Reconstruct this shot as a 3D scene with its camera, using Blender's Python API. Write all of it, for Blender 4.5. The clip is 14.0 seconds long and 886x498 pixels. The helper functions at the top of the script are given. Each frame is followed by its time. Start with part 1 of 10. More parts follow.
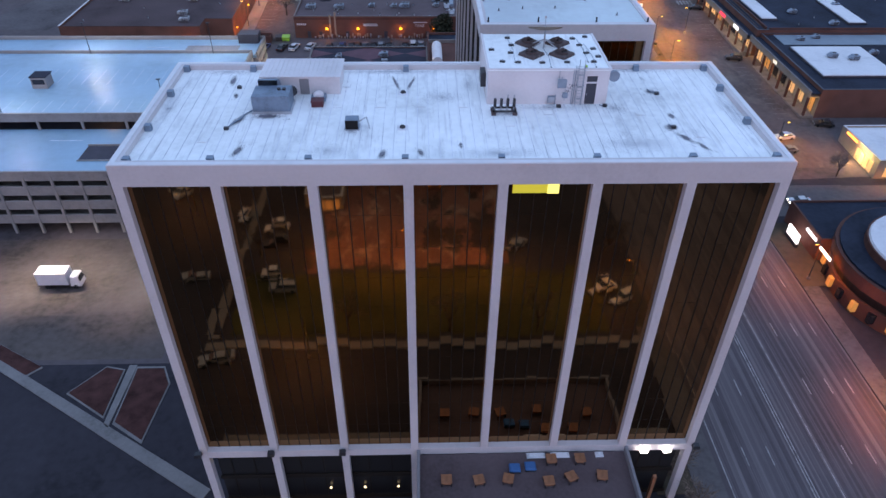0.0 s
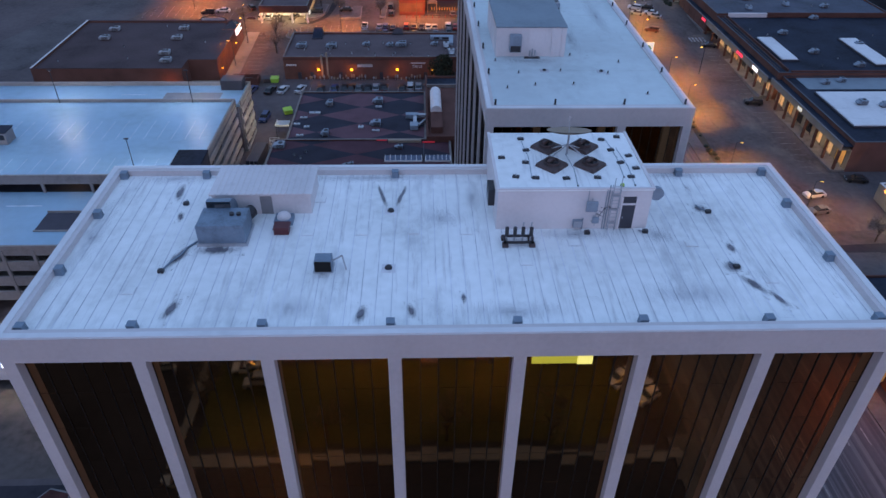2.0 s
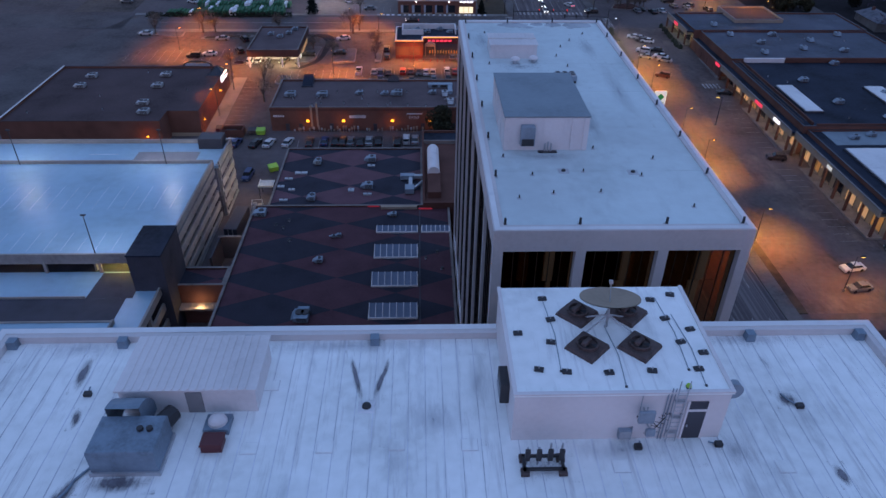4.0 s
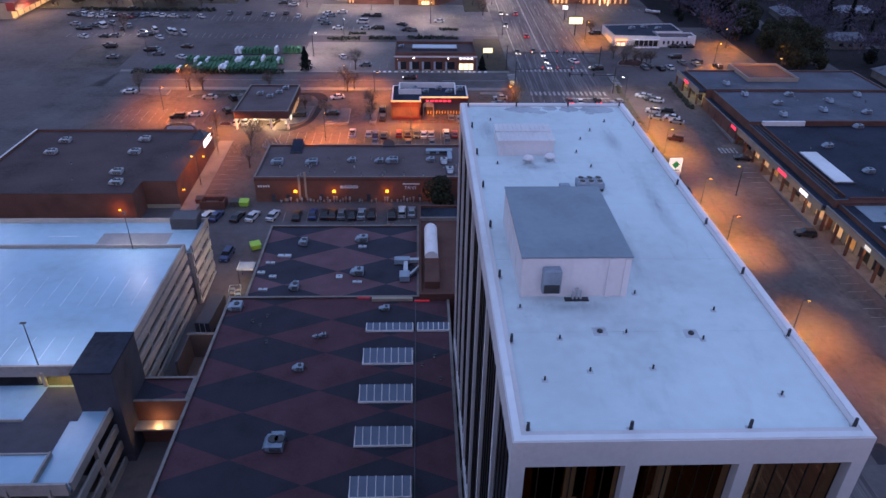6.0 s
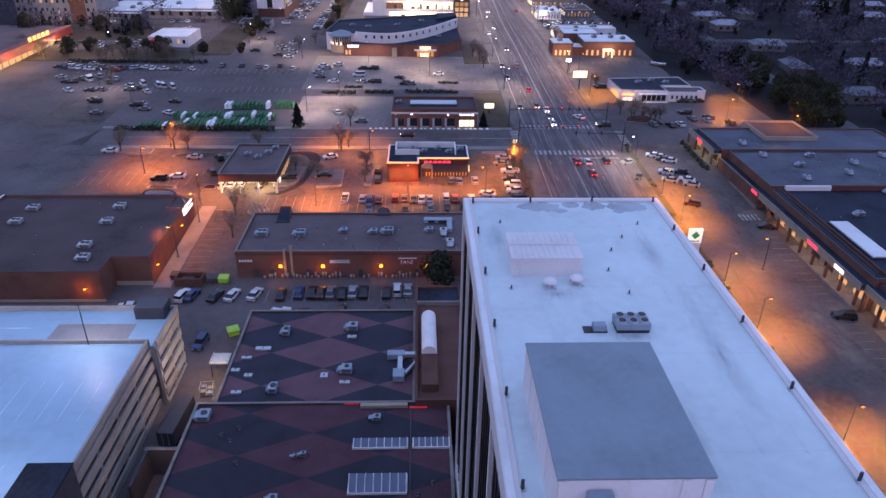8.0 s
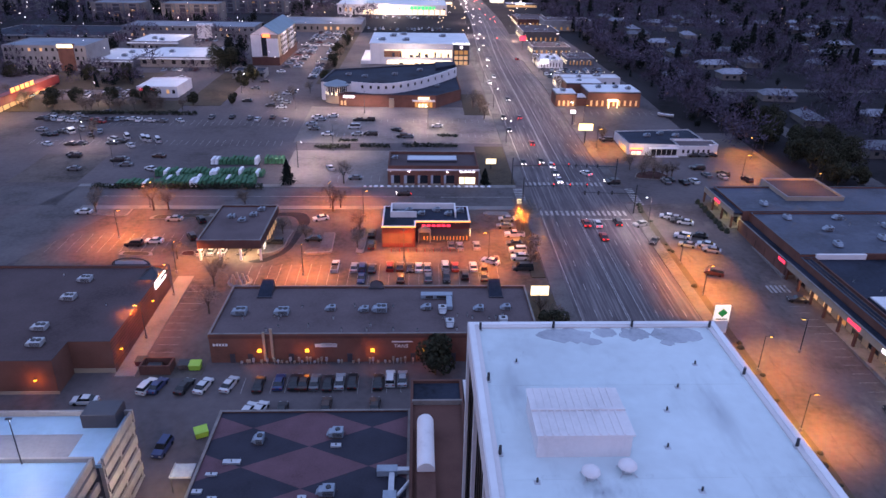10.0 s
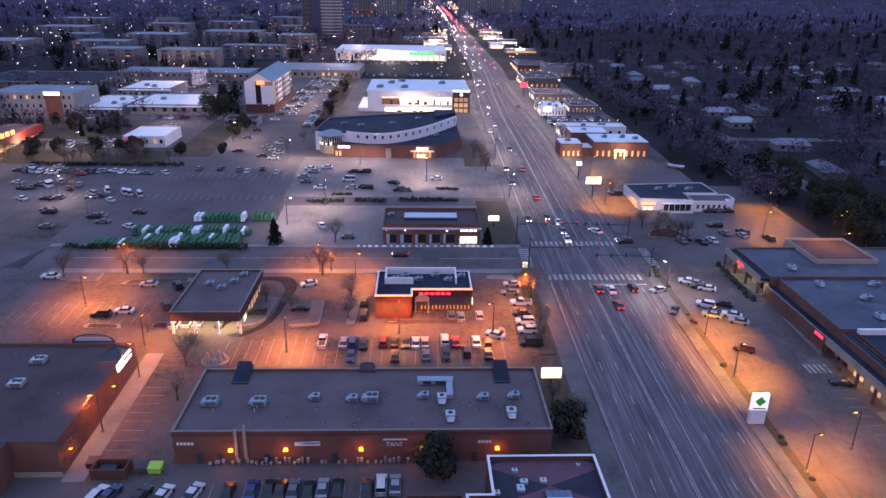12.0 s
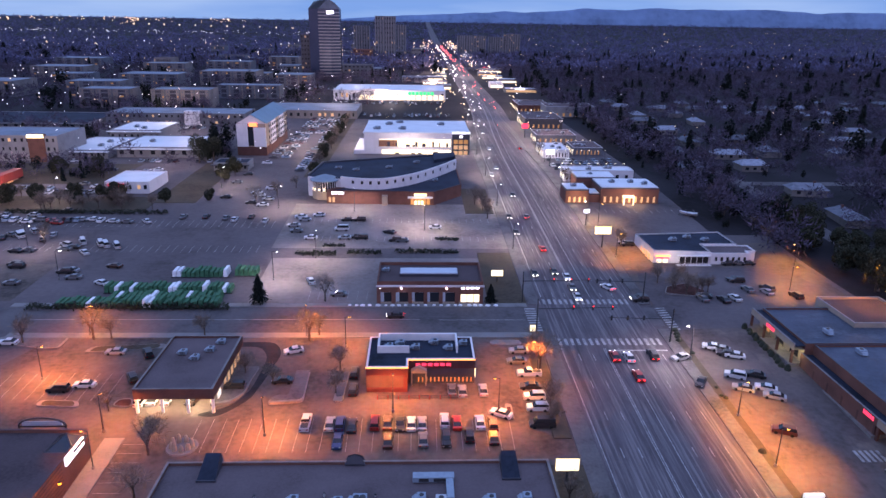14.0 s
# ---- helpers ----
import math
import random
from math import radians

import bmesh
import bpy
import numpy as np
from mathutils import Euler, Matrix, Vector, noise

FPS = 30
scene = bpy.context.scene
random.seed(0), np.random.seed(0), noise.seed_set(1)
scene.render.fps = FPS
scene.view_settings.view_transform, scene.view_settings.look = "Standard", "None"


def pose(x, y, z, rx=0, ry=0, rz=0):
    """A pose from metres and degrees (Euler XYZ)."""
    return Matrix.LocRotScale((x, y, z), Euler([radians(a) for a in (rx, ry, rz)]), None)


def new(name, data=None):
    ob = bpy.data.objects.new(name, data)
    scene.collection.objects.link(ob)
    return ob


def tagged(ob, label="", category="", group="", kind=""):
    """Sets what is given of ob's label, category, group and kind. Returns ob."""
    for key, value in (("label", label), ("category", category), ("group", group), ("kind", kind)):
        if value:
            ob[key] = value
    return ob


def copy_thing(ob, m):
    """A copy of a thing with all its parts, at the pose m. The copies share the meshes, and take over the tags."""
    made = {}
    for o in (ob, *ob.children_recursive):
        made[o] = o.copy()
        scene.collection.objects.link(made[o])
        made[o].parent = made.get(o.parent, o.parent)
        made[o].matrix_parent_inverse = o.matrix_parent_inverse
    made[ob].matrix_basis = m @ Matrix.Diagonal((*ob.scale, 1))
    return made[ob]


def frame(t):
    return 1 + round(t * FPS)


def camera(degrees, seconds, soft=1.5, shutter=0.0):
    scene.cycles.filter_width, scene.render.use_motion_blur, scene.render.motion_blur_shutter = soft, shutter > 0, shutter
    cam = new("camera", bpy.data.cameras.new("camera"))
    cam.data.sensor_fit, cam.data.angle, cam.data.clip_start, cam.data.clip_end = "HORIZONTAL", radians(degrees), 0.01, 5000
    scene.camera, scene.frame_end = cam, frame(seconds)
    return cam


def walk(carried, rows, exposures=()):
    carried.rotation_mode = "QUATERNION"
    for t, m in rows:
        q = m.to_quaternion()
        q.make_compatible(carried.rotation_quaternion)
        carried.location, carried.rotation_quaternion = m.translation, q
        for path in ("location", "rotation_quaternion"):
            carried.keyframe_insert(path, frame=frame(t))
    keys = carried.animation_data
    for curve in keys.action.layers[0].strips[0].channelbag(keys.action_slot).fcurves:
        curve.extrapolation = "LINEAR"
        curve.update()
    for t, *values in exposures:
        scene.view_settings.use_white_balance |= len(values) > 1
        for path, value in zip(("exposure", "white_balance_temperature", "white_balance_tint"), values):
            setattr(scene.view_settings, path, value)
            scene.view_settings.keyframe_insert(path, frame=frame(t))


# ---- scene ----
cam = camera(65.3, 14.0)
METRES, EYE, TILT, LEAN, TURN = 125.4, 78.0, -0.25, -0.4, -1.8
ROWS = [
    (0.0, 0.0, 0.0, 0.0, 0.14, -37.14, -0.18),
    (0.5, 0.0001, 0.0356, 0.0054, 0.14, -36.84, -0.21),
    (1.0, 0.0001, 0.0707, 0.0059, 0.14, -36.51, -0.21),
    (1.5, 0.0003, 0.1069, 0.0051, 0.14, -36.19, -0.22),
    (2.0, 0.0008, 0.1434, 0.0048, 0.13, -35.88, -0.21),
    (2.5, 0.0014, 0.1798, 0.005, 0.13, -35.52, -0.23),
    (3.0, 0.002, 0.2158, 0.0056, 0.13, -35.07, -0.25),
    (3.5, 0.0023, 0.2517, 0.0061, 0.11, -34.57, -0.25),
    (4.0, 0.0025, 0.2876, 0.0068, 0.1, -33.95, -0.26),
    (6.5, 0.0018, 0.4662, 0.0087, 0.02, -29.92, -0.38),
    (7.0, 0.0017, 0.4994, 0.0091, 0.01, -29.13, -0.39),
    (7.5, 0.0016, 0.535, 0.0096, -0.0, -28.28, -0.41),
    (8.0, 0.0013, 0.5708, 0.0097, -0.02, -27.44, -0.42),
    (8.5, 0.0014, 0.6064, 0.0101, -0.04, -26.61, -0.42),
    (11.0, 0.0013, 0.7848, 0.0113, -0.11, -22.53, -0.49),
    (11.5, 0.0013, 0.8206, 0.0113, -0.12, -21.69, -0.5),
    (12.0, 0.0012, 0.8565, 0.0113, -0.14, -20.86, -0.5),
    (12.5, 0.0018, 0.8918, 0.012, -0.16, -20.08, -0.47),
    (13.0, 0.0012, 0.9277, 0.0121, -0.19, -19.34, -0.47),
    (13.5, 0.0013, 0.9637, 0.0126, -0.2, -18.64, -0.47),
    (14.0, 0.0013, 0.9995, 0.0124, -0.22, -17.92, -0.48),
]
EXPOSURE = [(0, 0.36, 7550, 20), (0.5, 0.2, 7400, 19), (1, 0.12, 7250, 18), (2, -0.18, 6850, 18), (3, -0.55, 6450, 21), (4.2, -0.45, 6450, 23), (6.5, 0.08, 7000, 32), (11, 0.25, 6800, 36), (14, 0.26, 6450, 35)]
walk(cam, [(t, pose(0, 0, EYE, TILT, LEAN, TURN) @ pose(METRES * x, METRES * y, METRES * z, 90 + pitch, roll, yaw)) for t, x, y, z, yaw, pitch, roll in ROWS], EXPOSURE)

# ---- world and light ----
world = bpy.data.worlds.new("dusk_sky")
scene.world = world
world.use_nodes = True
wn, wl = world.node_tree.nodes, world.node_tree.links
wn.clear()
w_out, w_bg = wn.new("ShaderNodeOutputWorld"), wn.new("ShaderNodeBackground")
w_sky = wn.new("ShaderNodeTexSky")
w_sky.sky_type = "NISHITA"
w_sky.sun_disc = False
w_sky.sun_elevation = radians(4)
w_sky.sun_rotation = radians(180)


def w_mix(fac, a, b):
    k = wn.new("ShaderNodeMix")
    k.data_type = "RGBA"
    for i, v in ((0, fac), (6, a), (7, b)):
        if isinstance(v, tuple):
            k.inputs[i].default_value = (*v, 1)
        elif isinstance(v, float):
            k.inputs[i].default_value = v
        else:
            wl.new(v, k.inputs[i])
    return k.outputs[2]


# after sunset: a high overcast, blue low in the north, a pink afterglow low in the south
w_dir = wn.new("ShaderNodeTexCoord")
w_sep = wn.new("ShaderNodeSeparateXYZ")
wl.new(w_dir.outputs["Generated"], w_sep.inputs[0])
w_low = wn.new("ShaderNodeMapRange")
w_low.inputs[1].default_value, w_low.inputs[2].default_value = 0.55, 0.0
w_low.interpolation_type = "SMOOTHSTEP"
wl.new(w_sep.outputs[2], w_low.inputs[0])
w_south = wn.new("ShaderNodeMapRange")
w_south.inputs[1].default_value, w_south.inputs[2].default_value = 0.3, -0.8
w_south.interpolation_type = "SMOOTHSTEP"
wl.new(w_sep.outputs[1], w_south.inputs[0])
w_map = wn.new("ShaderNodeMapping")
w_map.inputs["Scale"].default_value = (1.2, 1.2, 9.0)
wl.new(w_dir.outputs["Generated"], w_map.inputs[0])
w_cloud = wn.new("ShaderNodeTexNoise")
w_cloud.inputs["Scale"].default_value, w_cloud.inputs["Detail"].default_value = 2.2, 5
wl.new(w_map.outputs[0], w_cloud.inputs["Vector"])
w_band = wn.new("ShaderNodeMapRange")
w_band.inputs[1].default_value, w_band.inputs[2].default_value = 0.42, 0.68
wl.new(w_cloud.outputs[0], w_band.inputs[0])
w_north = w_mix(w_band.outputs[0], (0.15, 0.33, 0.62), (0.27, 0.46, 0.68))
w_horizon = w_mix(w_south.outputs[0], w_north, (0.58, 0.47, 0.66))
w_zenith = w_mix(0.06, (0.30, 0.53, 0.98), w_sky.outputs[0])
wl.new(w_mix(w_low.outputs[0], w_zenith, w_horizon), w_bg.inputs[0])
wl.new(w_bg.outputs[0], w_out.inputs[0])
w_bg.inputs[1].default_value = 1.0

SODIUM = (1.0, 0.27, 0.035)
GOLD = (1.0, 0.36, 0.03)
COOL = (1.0, 0.86, 0.72)
WARM = (1.0, 0.72, 0.38)


def pool_light(x, y, z, watts, colour, cone=168):
    """A downward beam, in most places that of a street lamp."""
    data = bpy.data.lights.new("lamp_light", "SPOT")
    data.energy, data.color, data.shadow_soft_size = watts, colour, 0.2
    data.spot_size, data.spot_blend = radians(cone), 0.45
    ob = new("lamp_light", data)
    ob.location = (x, y, z)
    return ob


def lamp_light(x, y, z, watts, colour, radius=0.25):
    data = bpy.data.lights.new("lamp_light", "POINT")
    data.energy, data.color, data.shadow_soft_size = watts, colour, radius
    ob = new("lamp_light", data)
    ob.location = (x, y, z)
    return ob


# ---- materials ----
def surface(name, base, rough=0.8, metal=0.0, var=0.18, scale=0.35, fine=6.0, bump=0.15, dark=None, local=False, island=0.0, rnd=0.0):
    """Two scales of noise over a base colour, with a fine relief."""
    m = bpy.data.materials.new(name)
    m.use_nodes = True
    n, l = m.node_tree.nodes, m.node_tree.links
    bsdf = n["Principled BSDF"]
    bsdf.inputs["Roughness"].default_value = rough
    bsdf.inputs["Metallic"].default_value = metal
    if rough > 0.77:
        bsdf.inputs["Specular IOR Level"].default_value = 0.15
    if local:
        src = n.new("ShaderNodeTexCoord").outputs["Object"]
    else:
        src = n.new("ShaderNodeNewGeometry").outputs["Position"]
    big, small = n.new("ShaderNodeTexNoise"), n.new("ShaderNodeTexNoise")
    big.inputs["Scale"].default_value, big.inputs["Detail"].default_value = scale, 6
    small.inputs["Scale"].default_value, small.inputs["Detail"].default_value = fine, 4
    l.new(src, big.inputs["Vector"])
    l.new(src, small.inputs["Vector"])
    add = n.new("ShaderNodeMath")
    add.operation = "MULTIPLY_ADD"
    add.inputs[1].default_value = 0.45
    l.new(small.outputs[0], add.inputs[0])
    l.new(big.outputs[0], add.inputs[2])
    ramp = n.new("ShaderNodeValToRGB")
    lo = dark if dark else tuple(c * (1 - 1.6 * var) for c in base)
    hi = tuple(min(1, c * (1 + var)) for c in base)
    ramp.color_ramp.elements[0].position, ramp.color_ramp.elements[0].color = 0.42, (*lo, 1)
    ramp.color_ramp.elements[1].position, ramp.color_ramp.elements[1].color = 0.95, (*hi, 1)
    mid = ramp.color_ramp.elements.new(0.68)
    mid.color = (*base, 1)
    l.new(add.outputs[0], ramp.inputs[0])
    colour = ramp.outputs[0]
    if rnd or island:
        val = n.new("ShaderNodeHueSaturation")
        mr = n.new("ShaderNodeMapRange")
        amount = rnd or island
        mr.inputs[3].default_value, mr.inputs[4].default_value = 1 - amount, 1 + amount
        seed = n.new("ShaderNodeObjectInfo").outputs["Random"] if rnd else n.new("ShaderNodeNewGeometry").outputs["Random Per Island"]
        l.new(seed, mr.inputs[0])
        l.new(mr.outputs[0], val.inputs["Value"])
        l.new(colour, val.inputs["Color"])
        colour = val.outputs[0]
    l.new(colour, bsdf.inputs["Base Color"])
    if bump:
        b = n.new("ShaderNodeBump")
        b.inputs["Strength"].default_value, b.inputs["Distance"].default_value = bump, 0.05
        l.new(add.outputs[0], b.inputs["Height"])
        l.new(b.outputs[0], bsdf.inputs["Normal"])
    return m


def glow(name, colour, strength):
    m = bpy.data.materials.new(name)
    m.use_nodes = True
    b = m.node_tree.nodes["Principled BSDF"]
    b.inputs["Base Color"].default_value = (*[c * 0.5 for c in colour], 1)
    b.inputs["Emission Color"].default_value = (*colour, 1)
    b.inputs["Emission Strength"].default_value = strength
    return m


def node_math(n, l, op, a, b=None):
    k = n.new("ShaderNodeMath")
    k.operation = op
    for i, v in enumerate((a, b)):
        if v is None:
            continue
        if isinstance(v, (int, float)):
            k.inputs[i].default_value = v
        else:
            l.new(v, k.inputs[i])
    return k.outputs[0]


def harlequin(name, red, black, ox, oy, px, py):
    """Roof felt laid in long diamonds of two colours."""
    m = surface(name, red, 0.85, var=0.2, scale=0.25, fine=3.0)
    n, l = m.node_tree.nodes, m.node_tree.links
    bsdf = n["Principled BSDF"]
    was = bsdf.inputs["Base Color"].links[0].from_socket
    sep = n.new("ShaderNodeSeparateXYZ")
    l.new(n.new("ShaderNodeNewGeometry").outputs["Position"], sep.inputs[0])
    u = node_math(n, l, "ABSOLUTE", node_math(n, l, "SUBTRACT", node_math(n, l, "FRACT", node_math(n, l, "DIVIDE", node_math(n, l, "SUBTRACT", sep.outputs[0], ox), px)), 0.5))
    v = node_math(n, l, "ABSOLUTE", node_math(n, l, "SUBTRACT", node_math(n, l, "FRACT", node_math(n, l, "DIVIDE", node_math(n, l, "SUBTRACT", sep.outputs[1], oy), py)), 0.5))
    inside = node_math(n, l, "LESS_THAN", node_math(n, l, "ADD", u, v), 0.5)
    mix = n.new("ShaderNodeMix")
    mix.data_type = "RGBA"
    l.new(inside, mix.inputs[0])
    l.new(was, mix.inputs[6])
    dim = n.new("ShaderNodeMix")
    dim.data_type, dim.blend_type = "RGBA", "MULTIPLY"
    dim.inputs[0].default_value = 1
    dim.inputs[7].default_value = (*[b / r for b, r in zip(black, red)], 1)
    l.new(was, dim.inputs[6])
    l.new(dim.outputs[2], mix.inputs[7])
    l.new(mix.outputs[2], bsdf.inputs["Base Color"])
    return m


M = {}
M["asphalt"] = surface("asphalt", (0.108, 0.089, 0.092), 0.88, var=0.3, scale=0.05, fine=0.7, bump=0.1)
M["road"] = surface("road_asphalt", (0.088, 0.074, 0.080), 0.9, var=0.14, scale=0.12, fine=1.2, bump=0.1)
M["old_asphalt"] = surface("worn_asphalt", (0.105, 0.084, 0.076), 0.9, var=0.4, scale=0.09, fine=0.9, bump=0.15)
M["lot"] = surface("patched_lot_asphalt", (0.112, 0.087, 0.083), 0.88, var=0.35, scale=0.07, fine=0.9, bump=0.1)
M["plaza"] = surface("pink_brick_paving", (0.20, 0.105, 0.09), 0.85, var=0.3, scale=0.12, fine=1.5)
M["far_tan"] = surface("weathered_tan_render", (0.19, 0.17, 0.165), 0.85, var=0.25, scale=0.1, fine=1)
M["far_grey"] = surface("weathered_grey_render", (0.13, 0.135, 0.155), 0.85, var=0.2, scale=0.1, fine=1)
M["far_roof"] = surface("dull_town_roof", (0.20, 0.23, 0.27), 0.8, var=0.25, scale=0.08, fine=0.8)
M["concrete"] = surface("concrete", (0.19, 0.18, 0.175), 0.85, var=0.22, scale=0.2, fine=2.5)
M["precast"] = surface("precast_concrete", (0.62, 0.58, 0.58), 0.75, var=0.08, scale=0.15, fine=3.0, bump=0.05)
M["garage_concrete"] = surface("garage_concrete", (0.30, 0.275, 0.26), 0.85, var=0.2, scale=0.15, fine=1.5)
M["deck"] = surface("coated_parking_deck", (0.245, 0.41, 0.53), 0.40, var=0.12, scale=0.08, fine=0.6, bump=0.05)
M["deck_line"] = surface("worn_stall_line", (0.50, 0.58, 0.66), 0.6, var=0.3, scale=0.5, fine=3)
M["snow"] = surface("thin_snow", (0.75, 0.76, 0.78), 0.8, var=0.2, scale=0.4)
M["paint"] = surface("road_paint", (0.28, 0.26, 0.255), 0.7, var=0.45, scale=0.8, fine=5)
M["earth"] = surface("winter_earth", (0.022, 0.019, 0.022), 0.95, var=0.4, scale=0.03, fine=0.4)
M["lawn"] = surface("winter_lawn", (0.075, 0.058, 0.042), 0.95, var=0.35, scale=0.06, fine=0.9)
M["south_lawn"] = surface("patchy_winter_lawn", (0.062, 0.058, 0.022), 0.95, var=0.4, scale=0.1, fine=1.2)
M["mulch"] = surface("red_mulch", (0.065, 0.027, 0.024), 0.95, var=0.45, scale=0.6, fine=7)
M["street"] = surface("street_asphalt", (0.105, 0.093, 0.096), 0.85, var=0.3, scale=0.1, fine=1.0, bump=0.1)
M["fresh"] = surface("fresh_black_asphalt", (0.028, 0.026, 0.028), 0.85, var=0.35, scale=0.3, fine=2)
# paler copy of the winter twigs, so crowns by the lamps look lit
M["lamplit_twig"] = surface("lamplight_paled_twigs", (0.17, 0.13, 0.105), 0.95, var=0.3, scale=0.4, fine=3, bump=0, island=0.4)
M["kerb"] = surface("pale_kerb", (0.20, 0.175, 0.165), 0.85, var=0.25, scale=0.5, fine=3)
M["wide_needle"] = surface("brown_green_needles", (0.035, 0.036, 0.022), 0.9, var=0.35, scale=0.8, fine=4, bump=0, island=0.5)
M["apron"] = surface("worn_concrete_apron", (0.19, 0.158, 0.148), 0.88, var=0.3, scale=0.08, fine=0.8)
M["stain"] = surface("dark_roof_grime", (0.13, 0.135, 0.155), 0.7, var=0.35, scale=1.5, fine=7, bump=0)
M["pad"] = surface("roof_patch", (0.66, 0.67, 0.70), 0.55, var=0.15, scale=1.0, fine=4)
M["blue_unit"] = surface("blue_grey_air_handler", (0.17, 0.235, 0.30), 0.5, 0.2, var=0.25, scale=0.8, fine=5, local=True)
M["teal_roof"] = surface("blue_green_metal_roof", (0.10, 0.19, 0.25), 0.5, 0.2, var=0.2, scale=0.1, fine=1)
M["sign_orange"] = glow("orange_red_sign", (1.0, 0.2, 0.05), 3)
# darker copy of the lot asphalt; the dim ground here is put into colour
M["yard"] = surface("dimmed_yard_asphalt", (0.038, 0.035, 0.042), 0.9, var=0.35, scale=0.08, fine=0.8)
M["dark_red"] = surface("dark_red_panel", (0.085, 0.018, 0.02), 0.6, var=0.2)
M["brown_panel"] = surface("brown_stucco_panel", (0.10, 0.068, 0.062), 0.85, var=0.2)
M["hedge"] = surface("hedge_leaves", (0.035, 0.04, 0.028), 0.9, var=0.4, scale=1.0, fine=9, bump=0.6)
M["brick"] = surface("brick", (0.17, 0.078, 0.06), 0.85, var=0.18, scale=0.25, fine=5, bump=0.1)
M["dark_brick"] = surface("dark_brick", (0.12, 0.055, 0.045), 0.85, var=0.2, scale=0.25, fine=5)
M["tan_wall"] = surface("tan_stucco", (0.34, 0.27, 0.21), 0.85, var=0.12, scale=0.3, fine=4)
M["grey_wall"] = surface("grey_stucco", (0.24, 0.235, 0.245), 0.85, var=0.14, scale=0.2, fine=2)
M["white_wall"] = surface("white_painted_wall", (0.72, 0.68, 0.68), 0.7, var=0.08, scale=0.25, fine=3, bump=0.04)
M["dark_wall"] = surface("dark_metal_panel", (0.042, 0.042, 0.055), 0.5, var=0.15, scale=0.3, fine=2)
M["grey_roof"] = surface("gravel_roof", (0.125, 0.092, 0.096), 0.95, var=0.22, scale=0.12, fine=2.5, bump=0.2)
M["blue_roof"] = surface("dark_membrane_roof", (0.022, 0.028, 0.044), 0.8, var=0.4, scale=0.10, fine=1.2)
M["white_roof"] = surface("white_membrane_roof", (0.70, 0.70, 0.71), 0.55, var=0.10, scale=0.12, fine=1.3, bump=0.05)
M["roof_white"] = surface("stained_white_roof", (0.84, 0.87, 0.86), 0.5, var=0.16, scale=0.12, fine=1.3, bump=0.05)
M["seam"] = surface("grey_roof_seam", (0.56, 0.58, 0.63), 0.6, dark=(0.24, 0.25, 0.29), var=0.5, scale=0.22, fine=2)
M["brown_roof"] = surface("brown_gravel_roof", (0.085, 0.06, 0.063), 0.95, var=0.25, scale=0.1, fine=2.0, bump=0.2)


def weather(m, stretch, amount, colour, low=0.56, high=0.80):
    """Grimy streaks, drawn out one way, over a roof material."""
    n, l = m.node_tree.nodes, m.node_tree.links
    bsdf = n["Principled BSDF"]
    was = bsdf.inputs["Base Color"].links[0].from_socket
    mp = n.new("ShaderNodeMapping")
    mp.inputs["Scale"].default_value = stretch
    l.new(n.new("ShaderNodeNewGeometry").outputs["Position"], mp.inputs[0])
    streak = n.new("ShaderNodeTexNoise")
    streak.inputs["Scale"].default_value, streak.inputs["Detail"].default_value, streak.inputs["Roughness"].default_value = 1.0, 7, 0.65
    l.new(mp.outputs[0], streak.inputs["Vector"])
    pick = n.new("ShaderNodeMapRange")
    pick.inputs[1].default_value, pick.inputs[2].default_value, pick.inputs[4].default_value = low, high, amount
    l.new(streak.outputs[0], pick.inputs[0])
    mix = n.new("ShaderNodeMix")
    mix.data_type = "RGBA"
    mix.inputs[7].default_value = (*colour, 1)
    l.new(pick.outputs[0], mix.inputs[0])
    l.new(was, mix.inputs[6])
    l.new(mix.outputs[2], bsdf.inputs["Base Color"])
    return m



M["mid_roof"] = weather(surface("patched_blue_grey_roof", (0.052, 0.062, 0.09), 0.75, var=0.35, scale=0.09, fine=1.1), (0.12, 0.16, 1), 0.6, (0.11, 0.125, 0.16), 0.52, 0.66)
M["penthouse_roof"] = surface("grey_membrane_roof", (0.19, 0.245, 0.285), 0.6, var=0.12, scale=0.3, fine=2)
M["metal"] = surface("galvanised_metal", (0.45, 0.47, 0.50), 0.45, 0.5, var=0.15, scale=1.0, fine=8, local=True)
M["ac"] = surface("painted_ac_housing", (0.24, 0.30, 0.36), 0.5, 0.1, var=0.15, scale=1.2, fine=8, local=True)
M["dark_metal"] = surface("dark_metal", (0.045, 0.045, 0.05), 0.5, 0.4, var=0.2, scale=2, fine=10, local=True)
M["rust"] = surface("rusty_brown_metal", (0.095, 0.068, 0.066), 0.75, 0.2, var=0.4, scale=2, fine=10, local=True)
M["maroon"] = surface("maroon_paint", (0.10, 0.02, 0.025), 0.5, var=0.2, local=True)
M["red_paint"] = surface("red_painted_wall", (0.22, 0.025, 0.025), 0.6, var=0.15)
M["green_plastic"] = surface("green_netting", (0.04, 0.13, 0.07), 0.8, var=0.35, scale=1.0, fine=6)
M["lime"] = surface("lime_painted_steel", (0.30, 0.55, 0.06), 0.55, var=0.15, local=True)
M["wood"] = surface("orange_brown_wood", (0.33, 0.14, 0.07), 0.6, var=0.25, scale=2, fine=14, local=True)
M["blue_cloth"] = surface("blue_cloth", (0.05, 0.16, 0.36), 0.8, var=0.2, local=True)
M["bark"] = surface("winter_bark", (0.10, 0.075, 0.065), 0.95, var=0.3, scale=1.5, fine=9)
